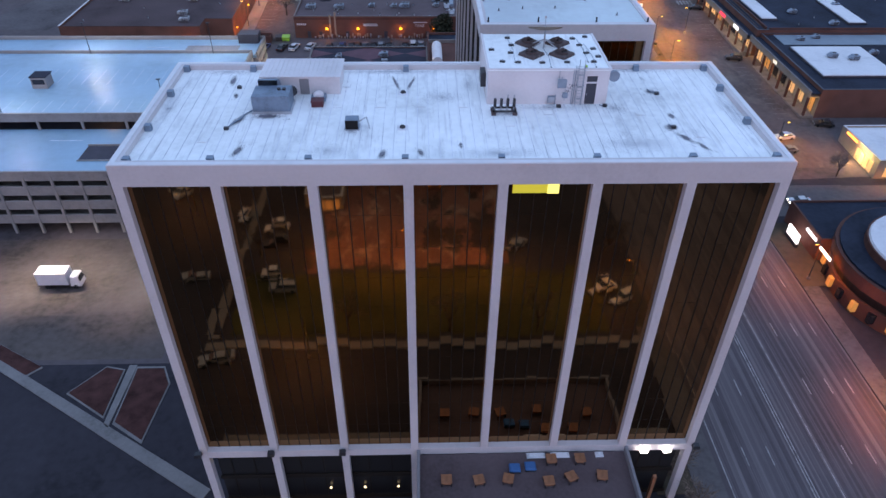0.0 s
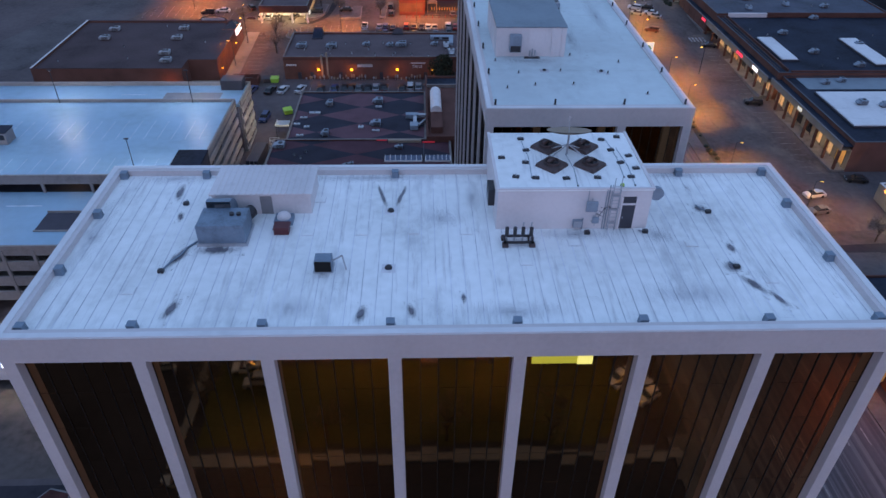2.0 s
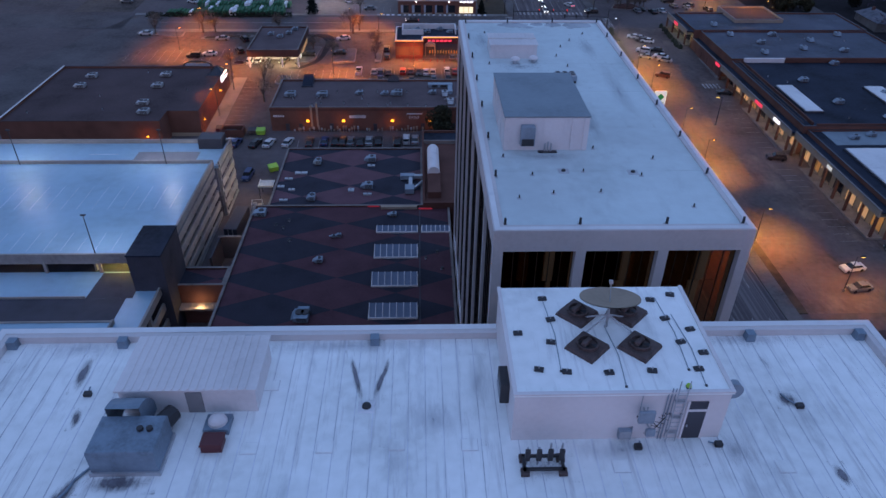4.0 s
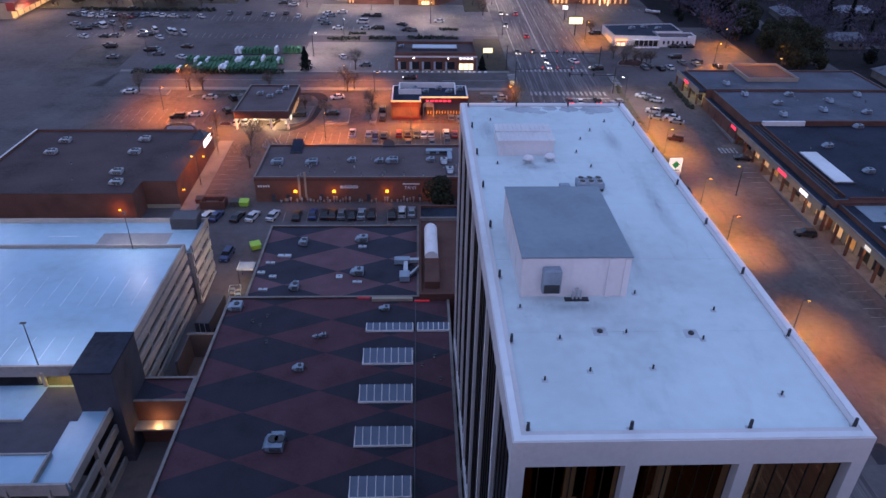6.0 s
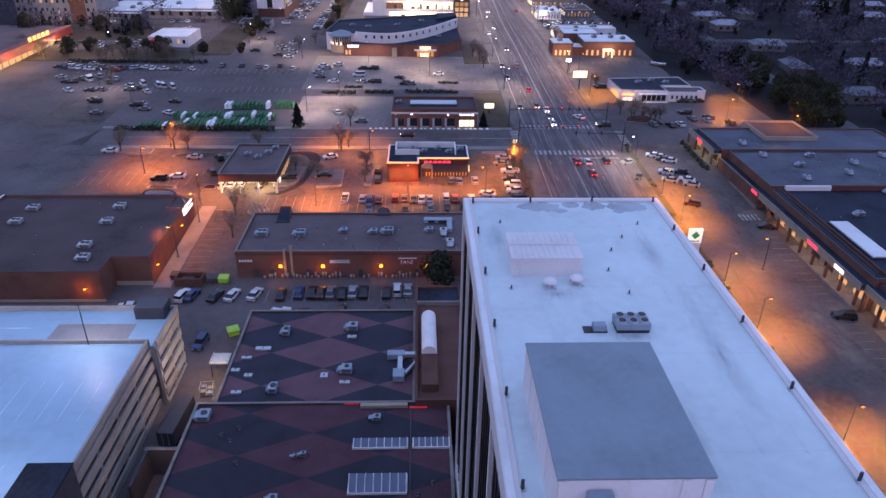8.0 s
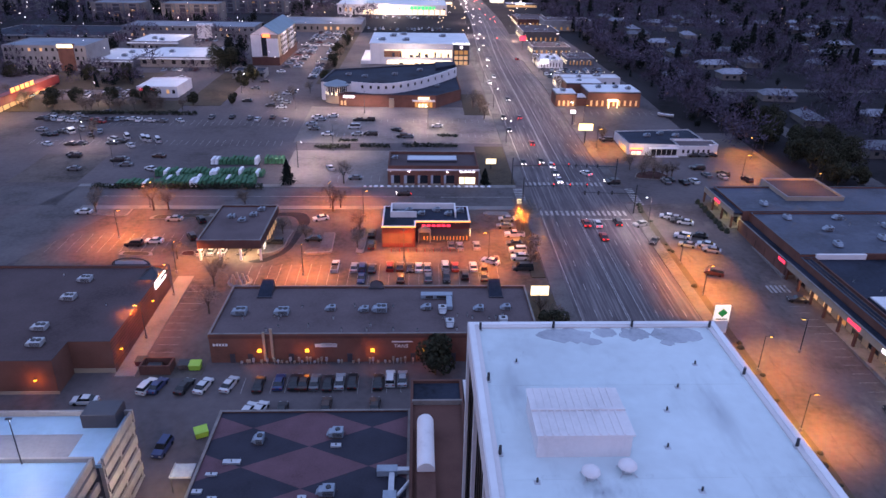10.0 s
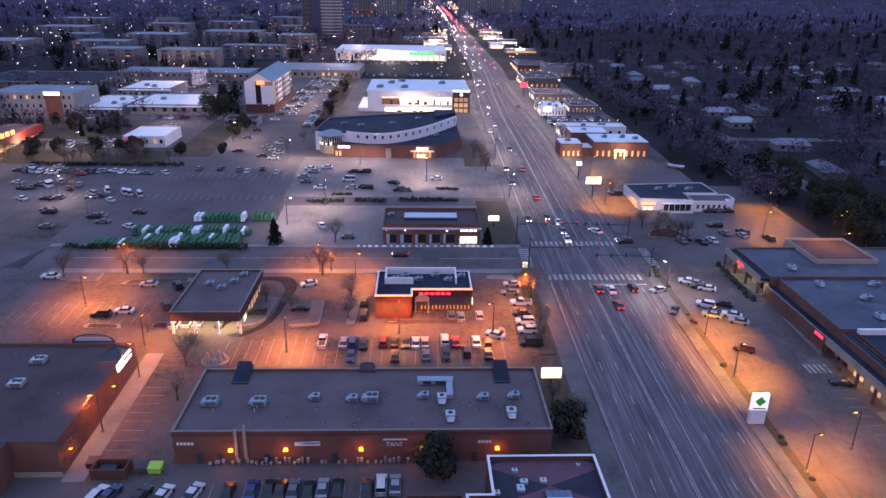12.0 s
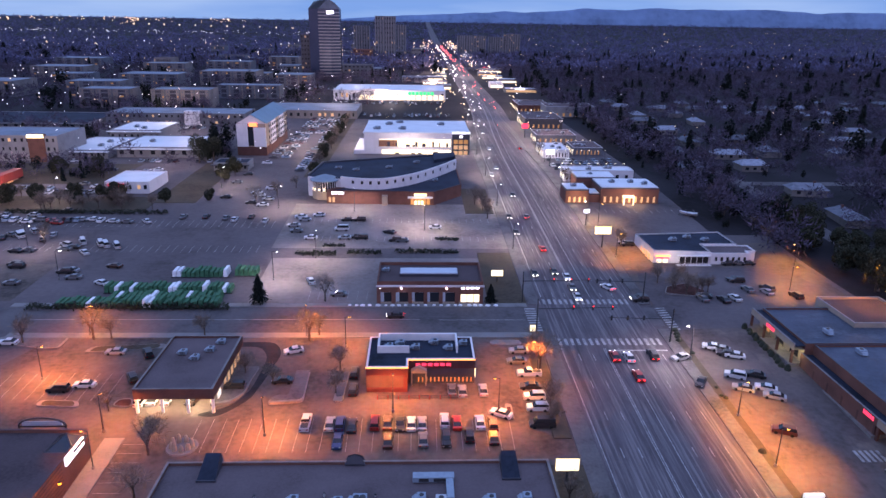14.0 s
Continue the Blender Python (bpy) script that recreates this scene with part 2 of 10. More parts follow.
M["twig"] = surface("winter_twigs", (0.078, 0.063, 0.09), 0.95, var=0.3, scale=0.4, fine=3, bump=0, island=0.4)
# bluish air haze over the far woods is mixed into this twig colour
M["far_twig"] = surface("haze_tinted_far_twigs", (0.115, 0.115, 0.19), 0.95, var=0.4, scale=0.02, fine=0.15, bump=0, island=0.45)
M["needle"] = surface("evergreen_needles", (0.008, 0.011, 0.009), 0.9, var=0.35, scale=0.8, fine=4, bump=0, island=0.45)
M["shingle"] = surface("shingle_roof", (0.19, 0.20, 0.235), 0.9, var=0.3, scale=0.5, fine=4, rnd=0.45)
M["house_wall"] = surface("house_siding", (0.17, 0.15, 0.14), 0.85, var=0.2, rnd=0.35)
M["rubber"] = surface("tyre_rubber", (0.02, 0.02, 0.02), 0.9, var=0.1, local=True)
# the blue of the distant air is put into the slope colour
M["mountain"] = surface("haze_tinted_mountain", (0.16, 0.26, 0.41), 1.0, var=0.25, scale=0.006, fine=0.03, bump=0)

M["bronze_glass"] = surface("bronze_mirror_glass", (0.33, 0.172, 0.08), 0.035, 1.0, var=0.06, scale=0.2, fine=1.0, bump=0)
M["black_glass"] = surface("dark_tinted_glass", (0.010, 0.009, 0.010), 0.3, 0.0, var=0.06, scale=0.2, fine=1.0, bump=0)
M["car_glass"] = surface("car_glass", (0.02, 0.022, 0.026), 0.08, 0.0, var=0.05, bump=0, local=True)
M["tower_glass"] = surface("blue_tower_glass", (0.045, 0.06, 0.10), 0.25, 0.3, var=0.1, scale=0.05, fine=0.3, bump=0)
M["window_glass"] = surface("dim_window_glass", (0.05, 0.055, 0.065), 0.12, 0.6, var=0.1, bump=0)
M["skylight_glass"] = surface("skylight_glass", (0.42, 0.47, 0.54), 0.25, 0.1, var=0.08, bump=0)
M["mall_pane"] = surface("blue_skylight_pane", (0.10, 0.13, 0.19), 0.2, 0.1, var=0.15, bump=0)
M["plain_white"] = surface("smooth_white_roof", (0.555, 0.645, 0.66), 0.5, var=0.12, scale=0.10, fine=1.0, bump=0.05)
M["puddle"] = surface("wet_grey_roof_stain", (0.33, 0.36, 0.40), 0.18, var=0.2, scale=0.4, fine=3, bump=0)
M["mullion"] = surface("bronze_mullion", (0.02, 0.014, 0.01), 0.5, 0.3, var=0.1, bump=0)

M["sodium"] = glow("sodium_lamp", (1.0, 0.5, 0.08), 8)
M["amber"] = glow("amber_wall_lamp", (1.0, 0.5, 0.03), 3.0)
M["cool_lamp"] = glow("white_lamp", (0.95, 0.97, 1.0), 22)
M["lit_yellow"] = glow("lit_office", (0.62, 0.60, 0.06), 0.55)
M["lit_bright"] = glow("lit_office_strip", (1.0, 0.95, 0.25), 0.9)
M["lit_warm"] = glow("lit_shop_window", (1.0, 0.62, 0.28), 0.45)
M["lit_cream"] = glow("lit_white_interior", (1.0, 0.88, 0.55), 1.5)
M["lit_dim"] = glow("dim_amber_window", (1.0, 0.50, 0.14), 0.25)
M["shoulder"] = surface("dirty_shoulder_paving", (0.12, 0.108, 0.108), 0.9, var=0.35, scale=0.15, fine=1.5)
M["neon_red"] = glow("red_neon", (1.0, 0.05, 0.10), 1.6)
M["neon_dim"] = glow("dim_red_neon", (1.0, 0.06, 0.10), 0.22)
M["neon_orange"] = glow("orange_neon_band", (1.0, 0.36, 0.08), 2.6)
M["sign_white"] = glow("white_sign", (0.9, 0.92, 0.8), 0.75)
M["sign_yellow"] = glow("yellow_sign", (1.0, 0.9, 0.5), 1.6)
M["sign_green"] = glow("green_sign_mark", (0.0, 0.22, 0.05), 0.6)
M["sign_cool"] = glow("cool_white_sign", (0.9, 0.93, 1.0), 2.5)
M["neon_green"] = glow("green_neon", (0.0, 0.8, 0.22), 1.1)
M["head"] = glow("lit_headlamp", (1.0, 0.96, 0.85), 9)
M["tail"] = glow("lit_tail_lamp", (1.0, 0.03, 0.03), 5)
M["town_warm"] = glow("far_warm_lights", (1.0, 0.66, 0.34), 5)
M["town_cool"] = glow("far_cool_lights", (1.0, 0.94, 0.85), 4)
M["town_red"] = glow("far_red_lights", (1.0, 0.12, 0.1), 6)
M["lens_dim"] = surface("unlit_lens", (0.45, 0.45, 0.45), 0.2, bump=0, local=True)
M["lens_red"] = surface("unlit_red_lens", (0.25, 0.02, 0.02), 0.2, bump=0, local=True)


weather(M["roof_white"], (0.5, 0.13, 1), 0.6, (0.30, 0.32, 0.36))
weather(M["roof_white"], (2.4, 0.16, 1), 0.55, (0.34, 0.33, 0.36), 0.55, 0.75)
weather(M["plain_white"], (0.35, 0.12, 1), 0.42, (0.30, 0.34, 0.37))
weather(M["plain_white"], (0.06, 0.10, 1), 0.4, (0.40, 0.45, 0.47), 0.48, 0.66)
weather(M["white_roof"], (0.12, 0.3, 1), 0.5, (0.34, 0.36, 0.40))
weather(M["road"], (1.5, 0.006, 1), 0.6, (0.27, 0.235, 0.237), 0.47, 0.66)
weather(M["road"], (0.28, 0.02, 1), 0.5, (0.20, 0.172, 0.178), 0.45, 0.7)
weather(M["lot"], (0.10, 0.06, 1), 0.75, (0.25, 0.19, 0.16), 0.55, 0.72)
weather(M["lot"], (0.5, 0.09, 1), 0.6, (0.03, 0.028, 0.032), 0.58, 0.75)
weather(M["plaza"], (0.25, 0.2, 1), 0.8, (0.36, 0.27, 0.24), 0.53, 0.6)
weather(M["plaza"], (0.12, 0.1, 1), 0.9, (0.04, 0.03, 0.03), 0.52, 0.58)
weather(M["old_asphalt"], (0.25, 0.12, 1), 0.7, (0.03, 0.028, 0.03))
weather(M["white_wall"], (0.6, 0.6, 0.12), 0.35, (0.35, 0.32, 0.32))


# ---- mesh helpers ----
class Mesh:
    """Collects vertices and faces for one mesh."""

    def __init__(self):
        self.v, self.f = [], []

    def quad(self, *pts):
        k = len(self.v)
        self.v += [tuple(p) for p in pts]
        self.f.append(tuple(range(k, k + len(pts))))
        return self

    def prism(self, poly, z0, z1, cap=0.0):
        """An upright prism; z0 and z1 may be functions of x, y. cap: width of the worn top edge."""
        a = z0 if callable(z0) else (lambda x, y: z0)
        b = z1 if callable(z1) else (lambda x, y: z1)
        n, k = len(poly), len(self.v)
        cx, cy = sum(p[0] for p in poly) / n, sum(p[1] for p in poly) / n
        rings = [[(x, y, a(x, y)) for x, y in poly]]
        if cap:
            rings.append([(x, y, b(x, y) - cap) for x, y in poly])
            rings.append([(x + (cap if x < cx else -cap), y + (cap if y < cy else -cap), b(x, y)) for x, y in poly])
        else:
            rings.append([(x, y, b(x, y)) for x, y in poly])
        for r in rings:
            self.v += r
        for i in range(len(rings) - 1):
            for j in range(n):
                self.f.append((k + i * n + j, k + i * n + (j + 1) % n, k + (i + 1) * n + (j + 1) % n, k + (i + 1) * n + j))
        self.f.append(tuple(k + (len(rings) - 1) * n + j for j in range(n)))
        self.f.append(tuple(k + j for j in reversed(range(n))))
        return self

    def ring(self, outer, inner, z0, z1):
        """A closed wall between two outlines."""
        n, k = len(outer), len(self.v)
        for loop, z in ((outer, z0), (outer, z1), (inner, z1), (inner, z0)):
            self.v += [(x, y, z) for x, y in loop]
        for i in range(4):
            for j in range(n):
                a, b = i * n, (i + 1) % 4 * n
                self.f.append((k + a + j, k + a + (j + 1) % n, k + b + (j + 1) % n, k + b + j))
        return self

    def box(self, x0, x1, y0, y1, z0, z1, cap=0.0):
        return self.prism([(x0, y0), (x1, y0), (x1, y1), (x0, y1)], z0, z1, cap)

    def frustum(self, x0, x1, y0, y1, z0, z1, dx, dy):
        k = len(self.v)
        self.v += [(x0, y0, z0), (x1, y0, z0), (x1, y1, z0), (x0, y1, z0), (x0 + dx, y0 + dy, z1), (x1 - dx, y0 + dy, z1), (x1 - dx, y1 - dy, z1), (x0 + dx, y1 - dy, z1)]
        for q in ((0, 1, 5, 4), (1, 2, 6, 5), (2, 3, 7, 6), (3, 0, 4, 7), (4, 5, 6, 7), (3, 2, 1, 0)):
            self.f.append(tuple(k + i for i in q))
        return self

    def tube(self, p, q, r0, r1=None, n=8):
        """A round bar from p to q."""
        p, q = Vector(p), Vector(q)
        r1 = r0 if r1 is None else r1
        d = (q - p).normalized()
        u = d.orthogonal().normalized()
        w = d.cross(u)
        k = len(self.v)
        for c, r in ((p, r0), (q, r1)):
            for i in range(n):
                t = 2 * math.pi * i / n
                self.v.append(tuple(c + r * (math.cos(t) * u + math.sin(t) * w)))
        for i in range(n):
            self.f.append((k + i, k + (i + 1) % n, k + n + (i + 1) % n, k + n + i))
        self.f.append(tuple(k + i for i in reversed(range(n))))
        self.f.append(tuple(k + n + i for i in range(n)))
        return self

    def dome(self, c, r, h, n=12, rings=4):
        k = len(self.v)
        for j in range(rings):
            t = j / rings * math.pi / 2
            for i in range(n):
                s = 2 * math.pi * i / n
                self.v.append((c[0] + r * math.cos(t) * math.cos(s), c[1] + r * math.cos(t) * math.sin(s), c[2] + h * math.sin(t)))
        self.v.append((c[0], c[1], c[2] + h))
        for j in range(rings - 1):
            for i in range(n):
                self.f.append((k + j * n + i, k + j * n + (i + 1) % n, k + (j + 1) * n + (i + 1) % n, k + (j + 1) * n + i))
        for i in range(n):
            self.f.append((k + (rings - 1) * n + i, k + (rings - 1) * n + (i + 1) % n, k + rings * n))
        return self

    def join(self, other):
        n = len(self.v)
        self.v += other.v
        self.f += [tuple(i + n for i in q) for q in other.f]
        return self

    def data(self, name, mat):
        me = bpy.data.meshes.new(name)
        me.from_pydata(self.v, [], self.f)
        me.materials.append(mat)
        me.update()
        return me


def part(name, mesh, mat, parent=None, label=""):
    ob = new(name, mesh.data(name, M[mat] if isinstance(mat, str) else mat))
    if parent:
        ob.parent = parent
    return tagged(ob, label)


def thing(name, label, category, at=(0, 0, 0), turn=0.0, group="", kind=""):
    ob = new(name)
    ob.empty_display_size = 0.2
    ob.matrix_basis = pose(*at, 0, 0, turn)
    return tagged(ob, label, category, group, kind)


def smooth(e0, e1, v):
    t = min(1, max(0, (v - e0) / (e1 - e0)))
    return t * t * (3 - 2 * t)


def gz(x, y):
    """Height of the ground: level round the towers, a dip before the car park, then a long gentle rise."""
    if y < 150:
        z = 0.0
    elif y < 180:
        z = 0.02 * (y - 150) ** 2 / 30
    elif y < 400:
        z = 0.3 + 0.04 * (y - 180)
    elif y < 460:
        u = y - 400
        z = 9.1 + 0.04 * u - 0.04 * u * u / 120
    else:
        z = 10.3
    z += 0.9 * smooth(66, 82, x) * smooth(122, 150, y) * (1 - smooth(290, 335, y))
    z -= 3.0 * smooth(-38, -58, x) * smooth(82, 108, y) * (1 - smooth(122, 150, y))
    if y > 2200:
        z += 68.0 * ((y - 2200) / 2500) ** 1.5
    return z


def lift(h):
    return lambda x, y: gz(x, y) + h


def slab(mesh, x0, x1, y0, y1, low, high, step=8.0, cap=0.0):
    """A paved strip that follows the ground, with its edges as real steps."""
    n = max(1, math.ceil((y1 - y0) / step))
    for i in range(n):
        a, b = y0 + (y1 - y0) * i / n, y0 + (y1 - y0) * (i + 1) / n
        mesh.prism([(x0, a), (x1, a), (x1, b), (x0, b)], lift(low), lift(high))
    return mesh


def sheet(mesh, x0, x1, y0, y1, h, step=8.0):
    n = max(1, math.ceil((y1 - y0) / step))
    for i in range(n):
        a, b = y0 + (y1 - y0) * i / n, y0 + (y1 - y0) * (i + 1) / n
        mesh.quad(*[(x, y, gz(x, y) + h) for x, y in ((x0, a), (x1, a), (x1, b), (x0, b))])
    return mesh


def bar_text(mesh, x, y, z, width, height, n, axis="x"):
    """Unreadable lettering as a row of plain bars on a wall that faces south (axis x) or west (axis y)."""
    w = width / n
    for i in range(n):
        a, b = i * w, i * w + w * 0.72
        if axis == "x":
            mesh.box(x + a, x + b, y - 0.1, y, z, z + height)
        else:
            mesh.box(x - 0.1, x, y + a, y + b, z, z + height)
    return mesh


def grime(name, colour, strength):
    """A soot stain that fades out unevenly towards its edge."""
    m = surface(name, colour, 0.75, var=0.3, scale=1.5, fine=8, bump=0)
    n, l = m.node_tree.nodes, m.node_tree.links
    tc = n.new("ShaderNodeTexCoord")
    off = n.new("ShaderNodeVectorMath")
    off.operation = "SUBTRACT"
    off.inputs[1].default_value = (0.5, 0.5, 0.0)
    l.new(tc.outputs["Generated"], off.inputs[0])
    flat = n.new("ShaderNodeVectorMath")
    flat.operation = "MULTIPLY"
    flat.inputs[1].default_value = (2, 2, 0)
    l.new(off.outputs[0], flat.inputs[0])
    size = n.new("ShaderNodeVectorMath")
    size.operation = "LENGTH"
    l.new(flat.outputs[0], size.inputs[0])
    mp = n.new("ShaderNodeMapping")
    mp.inputs["Scale"].default_value = (3.2, 0.9, 1)
    l.new(n.new("ShaderNodeNewGeometry").outputs["Position"], mp.inputs[0])
    tex = n.new("ShaderNodeTexNoise")
    tex.inputs["Scale"].default_value, tex.inputs["Detail"].default_value, tex.inputs["Roughness"].default_value = 0.9, 7, 0.7
    l.new(mp.outputs[0], tex.inputs["Vector"])
    core = node_math(n, l, "SUBTRACT", 1.0, size.outputs["Value"])
    rough = node_math(n, l, "MULTIPLY", node_math(n, l, "SUBTRACT", tex.outputs[0], 0.5), 2.4)
    k = node_math(n, l, "MULTIPLY", node_math(n, l, "ADD", core, rough), core)
    clamp = n.new("ShaderNodeClamp")
    l.new(node_math(n, l, "MULTIPLY", k, strength), clamp.inputs[0])
    l.new(clamp.outputs[0], n["Principled BSDF"].inputs["Alpha"])
    return m


M["soot"] = grime("dark_soot_stain", (0.16, 0.16, 0.19), 1.6)
M["soot_light"] = grime("faint_grey_stain", (0.38, 0.39, 0.44), 0.36)


# ---- ground, roads and paving ----
def steps(*runs):
    out = []
    for a, b, s in runs:
        out += list(np.arange(a, b, s))
    return [float(v) for v in out]


GX = steps((-3600, -600, 300), (-600, -200, 50), (-200, -100, 20), (-100, -30, 5), (-30, 60, 15), (60, 92, 4), (92, 130, 19), (130, 600, 47), (600, 3601, 300))
GY = steps((-400, 60, 20), (60, 460, 5), (460, 1000, 30), (1000, 2200, 100), (2200, 4701, 125))


def grid(mesh, xs, ys, h):
    k = len(mesh.v)
    mesh.v += [(x, y, gz(x, y) + h) for y in ys for x in xs]
    n = len(xs)
    for j in range(len(ys) - 1):
        for i in range(n - 1):
            a = k + j * n + i
            mesh.f.append((a, a + 1, a + n + 1, a + n))
    return mesh


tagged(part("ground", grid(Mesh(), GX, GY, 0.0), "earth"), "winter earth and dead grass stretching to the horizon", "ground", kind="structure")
lots = grid(Mesh(), [x for x in GX if -200 <= x <= 135], [y for y in GY if -120 <= y <= 360], 0.05)
grid(lots, [x for x in GX if -200 <= x <= 118], [y for y in GY if 360 <= y <= 640], 0.05)
tagged(part("pavement", lots, "asphalt"), "grey asphalt of the parking lots and yards", "pavement", kind="structure")


def road_mid(y):
    return 52.4 + 11.0 * smooth(440, 780, y) + 4.0 * smooth(800, 1500, y)


road = Mesh()
for a, b in zip([y for y in GY if y >= -200][:-1], [y for y in GY if y >= -200][1:]):
    road.quad(*[(road_mid(y) + s, y, gz(s, y) + 0.09) for s, y in ((-13.9, a), (13.6, a), (13.6, b), (-13.9, b))])
tagged(part("road", road, "road"), "wide grey asphalt boulevard with worn lanes", "road", kind="structure")
cross = sheet(Mesh(), -104, 38.5, 284.5, 299.0, 0.10)
sheet(cross, 66, 124, 288, 299.0, 0.10)
cross.quad(*[(x, y, gz(x, y) + 0.105) for x, y in ((-138, 212), (-114, 212), (-82, 286), (-104, 299))])
cross.quad(*[(x, y, gz(x, y) + 0.105) for x, y in ((-300, 290), (-104, 284.5), (-104, 299), (-300, 306))])
tagged(part("road", cross, "street"), "grey asphalt cross street", "road", kind="structure")
east_street = sheet(Mesh(), 66, 420, 111.5, 123.0, 0.10)
tagged(part("road", east_street, "street"), "grey asphalt side street", "road", kind="structure")
suburb = Mesh()
for a, b in zip(range(300, 900, 25), range(325, 925, 25)):
    sheet(suburb, 150, 157, a, b, 0.14)
sheet(suburb, 157, 420, 430, 437, 0.16)
sheet(suburb, 157, 420, 560, 567, 0.16)
sheet(suburb, 157, 420, 330, 336, 0.16)
tagged(part("road", suburb, "street"), "narrow residential streets", "road", kind="structure")

yard = sheet(Mesh(), -100, 38, -118, 74, 0.065)
sheet(yard, 69.2, 130, -60, 128, 0.065)
tagged(part("pavement", yard, "yard"), "asphalt yard round the tower, its dimness put into the colour", "pavement", kind="structure")
worn = sheet(Mesh(), -97, 34.5, 227, 283.5, 0.08)
sheet(worn, -128, -106, 303, 330, 0.08)
sheet(worn, -53, -38.5, 201, 240, 0.075)
sheet(worn, 69.5, 128, 300, 352, 0.08)
grid(worn, [x for x in GX if -95 <= x <= -36], [y for y in GY if 75 <= y <= 112], 0.075)
tagged(part("pavement", worn, "old_asphalt"), "worn, cracked asphalt of the lamp-lit parking lots", "pavement", kind="structure")
east_lot = grid(Mesh(), [69.5, 72, 76, 80, 84, 88, 96.4], [y for y in GY if 128 <= y <= 285], 0.08)
tagged(part("pavement", east_lot, "lot"), "dark, patched asphalt before the shopping row, drifted with pale grit", "pavement", kind="structure")
bank_apron = sheet(Mesh(), -42, 34, 302, 336, 0.08)
sheet(bank_apron, -44, 36, 345, 396, 0.075)
tagged(part("pavement", bank_apron, "apron"), "worn brownish parking apron round the bank", "pavement", kind="structure")

def rounded(poly, r=1.0, n=4):
    out = []
    for i, b in enumerate(poly):
        a, c = poly[i - 1], poly[(i + 1) % len(poly)]
        b, a, c = Vector(b), Vector(a), Vector(c)
        u, v = (a - b), (c - b)
        k = min(r, u.length * 0.45, v.length * 0.45)
        p, q = b + u.normalized() * k, b + v.normalized() * k
        for j in range(n + 1):
            t = j / n
            out.append(tuple(p * (1 - t) ** 2 + b * 2 * t * (1 - t) + q * t * t))
    return out


drive = Mesh().quad(*[(x, y, gz(x, y) + 0.1) for x, y in rounded([(-44, 279.2), (-30, 279.6), (-27.4, 274), (-29.2, 262), (-30.6, 254), (-36, 247.6), (-41, 248.6), (-34, 251.6), (-31.2, 258), (-30.4, 272), (-33, 277.2), (-44, 277)], 3.0)])
tagged(part("pavement", drive, "fresh"), "fresh black asphalt drive round the station", "pavement", kind="structure")
shoulder = slab(Mesh(), 34.6, 38.4, 20, 282, -0.2, 0.24)
slab(shoulder, 34.8, 38.2, 301, 640, -0.2, 0.24)
slab(shoulder, 66.1, 69.0, 301, 520, -0.2, 0.24)
slab(shoulder, 66.1, 69.0, 20, 110, -0.2, 0.24)
slab(shoulder, 66.1, 69.0, 125, 286, -0.2, 0.24)
tagged(part("pavement", shoulder, "shoulder"), "dirty grey sidewalk beside the boulevard", "sidewalk", kind="structure")
walks = Mesh()
slab(walks, -96, 34.5, 281.6, 284.2, -0.2, 0.22)
slab(walks, -104, 34.5, 299.3, 301.6, -0.2, 0.22)
slab(walks, -55.0, -51.2, 201.5, 241, -0.2, 0.22)
walks.prism([(-66, 74.5), (-28, 50.4), (-27.2, 52.0), (-66, 76.2)], -0.2, 0.24)
walks.prism([(-44.4, 62.6), (-43.6, 62.0), (-43.2, 73.6), (-44.4, 73.6)], -0.2, 0.24)
walks.prism([(-27.5, 40.0), (33.5, 40.0), (33.5, 49.0), (-27.5, 49.0)], -0.2, 0.22)
tagged(part("pavement", walks, "concrete"), "pale concrete sidewalks with kerbs", "sidewalk", kind="structure")
verge = Mesh()
slab(verge, -200, -100, 384, 404, -0.2, 0.16)
slab(verge, -100, -84, 396, 468, -0.2, 0.16)
slab(verge, -200, -130, 424, 466, -0.2, 0.16)
slab(verge, -48, -41, 440, 640, -0.2, 0.16)
slab(verge, 69.0, 70.6, 130, 282, -0.2, 0.26)
slab(verge, 66.2, 72, 90, 109, -0.2, 0.26)
slab(verge, 29.5, 34.5, 50, 82, -0.2, 0.2)
slab(verge, 28.0, 34.6, 204, 232, -0.2, 0.2)
slab(verge, 24, 34.6, 300, 341, -0.2, 0.2)
slab(verge, 23, 34, 384, 420, -0.2, 0.2)
slab(verge, 30.8, 34.2, 240, 276, -0.2, 0.26)
tagged(part("lawn", verge, "lawn"), "strips of dead winter grass with kerbs", "lawn", kind="structure")
beds = [[(-51.7, 68.2), (-44.8, 63.6), (-44.8, 72.8), (-47.7, 73.5)], [(-43.2, 62.6), (-38.2, 59.2), (-37.3, 69.9), (-39.0, 73.3), (-43.2, 73.3)], [(-66.1, 78.6), (-57.2, 73.4), (-58.9, 71.6), (-66.0, 76.0)]]
for poly in beds:
    ob = thing("planting_bed", "kerbed bed of dark red mulch beside the sidewalk", "planting bed", kind="structure")
    part("kerb", Mesh().prism(poly, -0.2, 0.2), "concrete", ob)
    cx, cy = sum(p[0] for p in poly) / len(poly), sum(p[1] for p in poly) / len(poly)
    part("mulch", Mesh().prism([(cx + (x - cx) * 0.93, cy + (y - cy) * 0.93) for x, y in poly], 0.0, 0.27, 0.05), "mulch", ob)

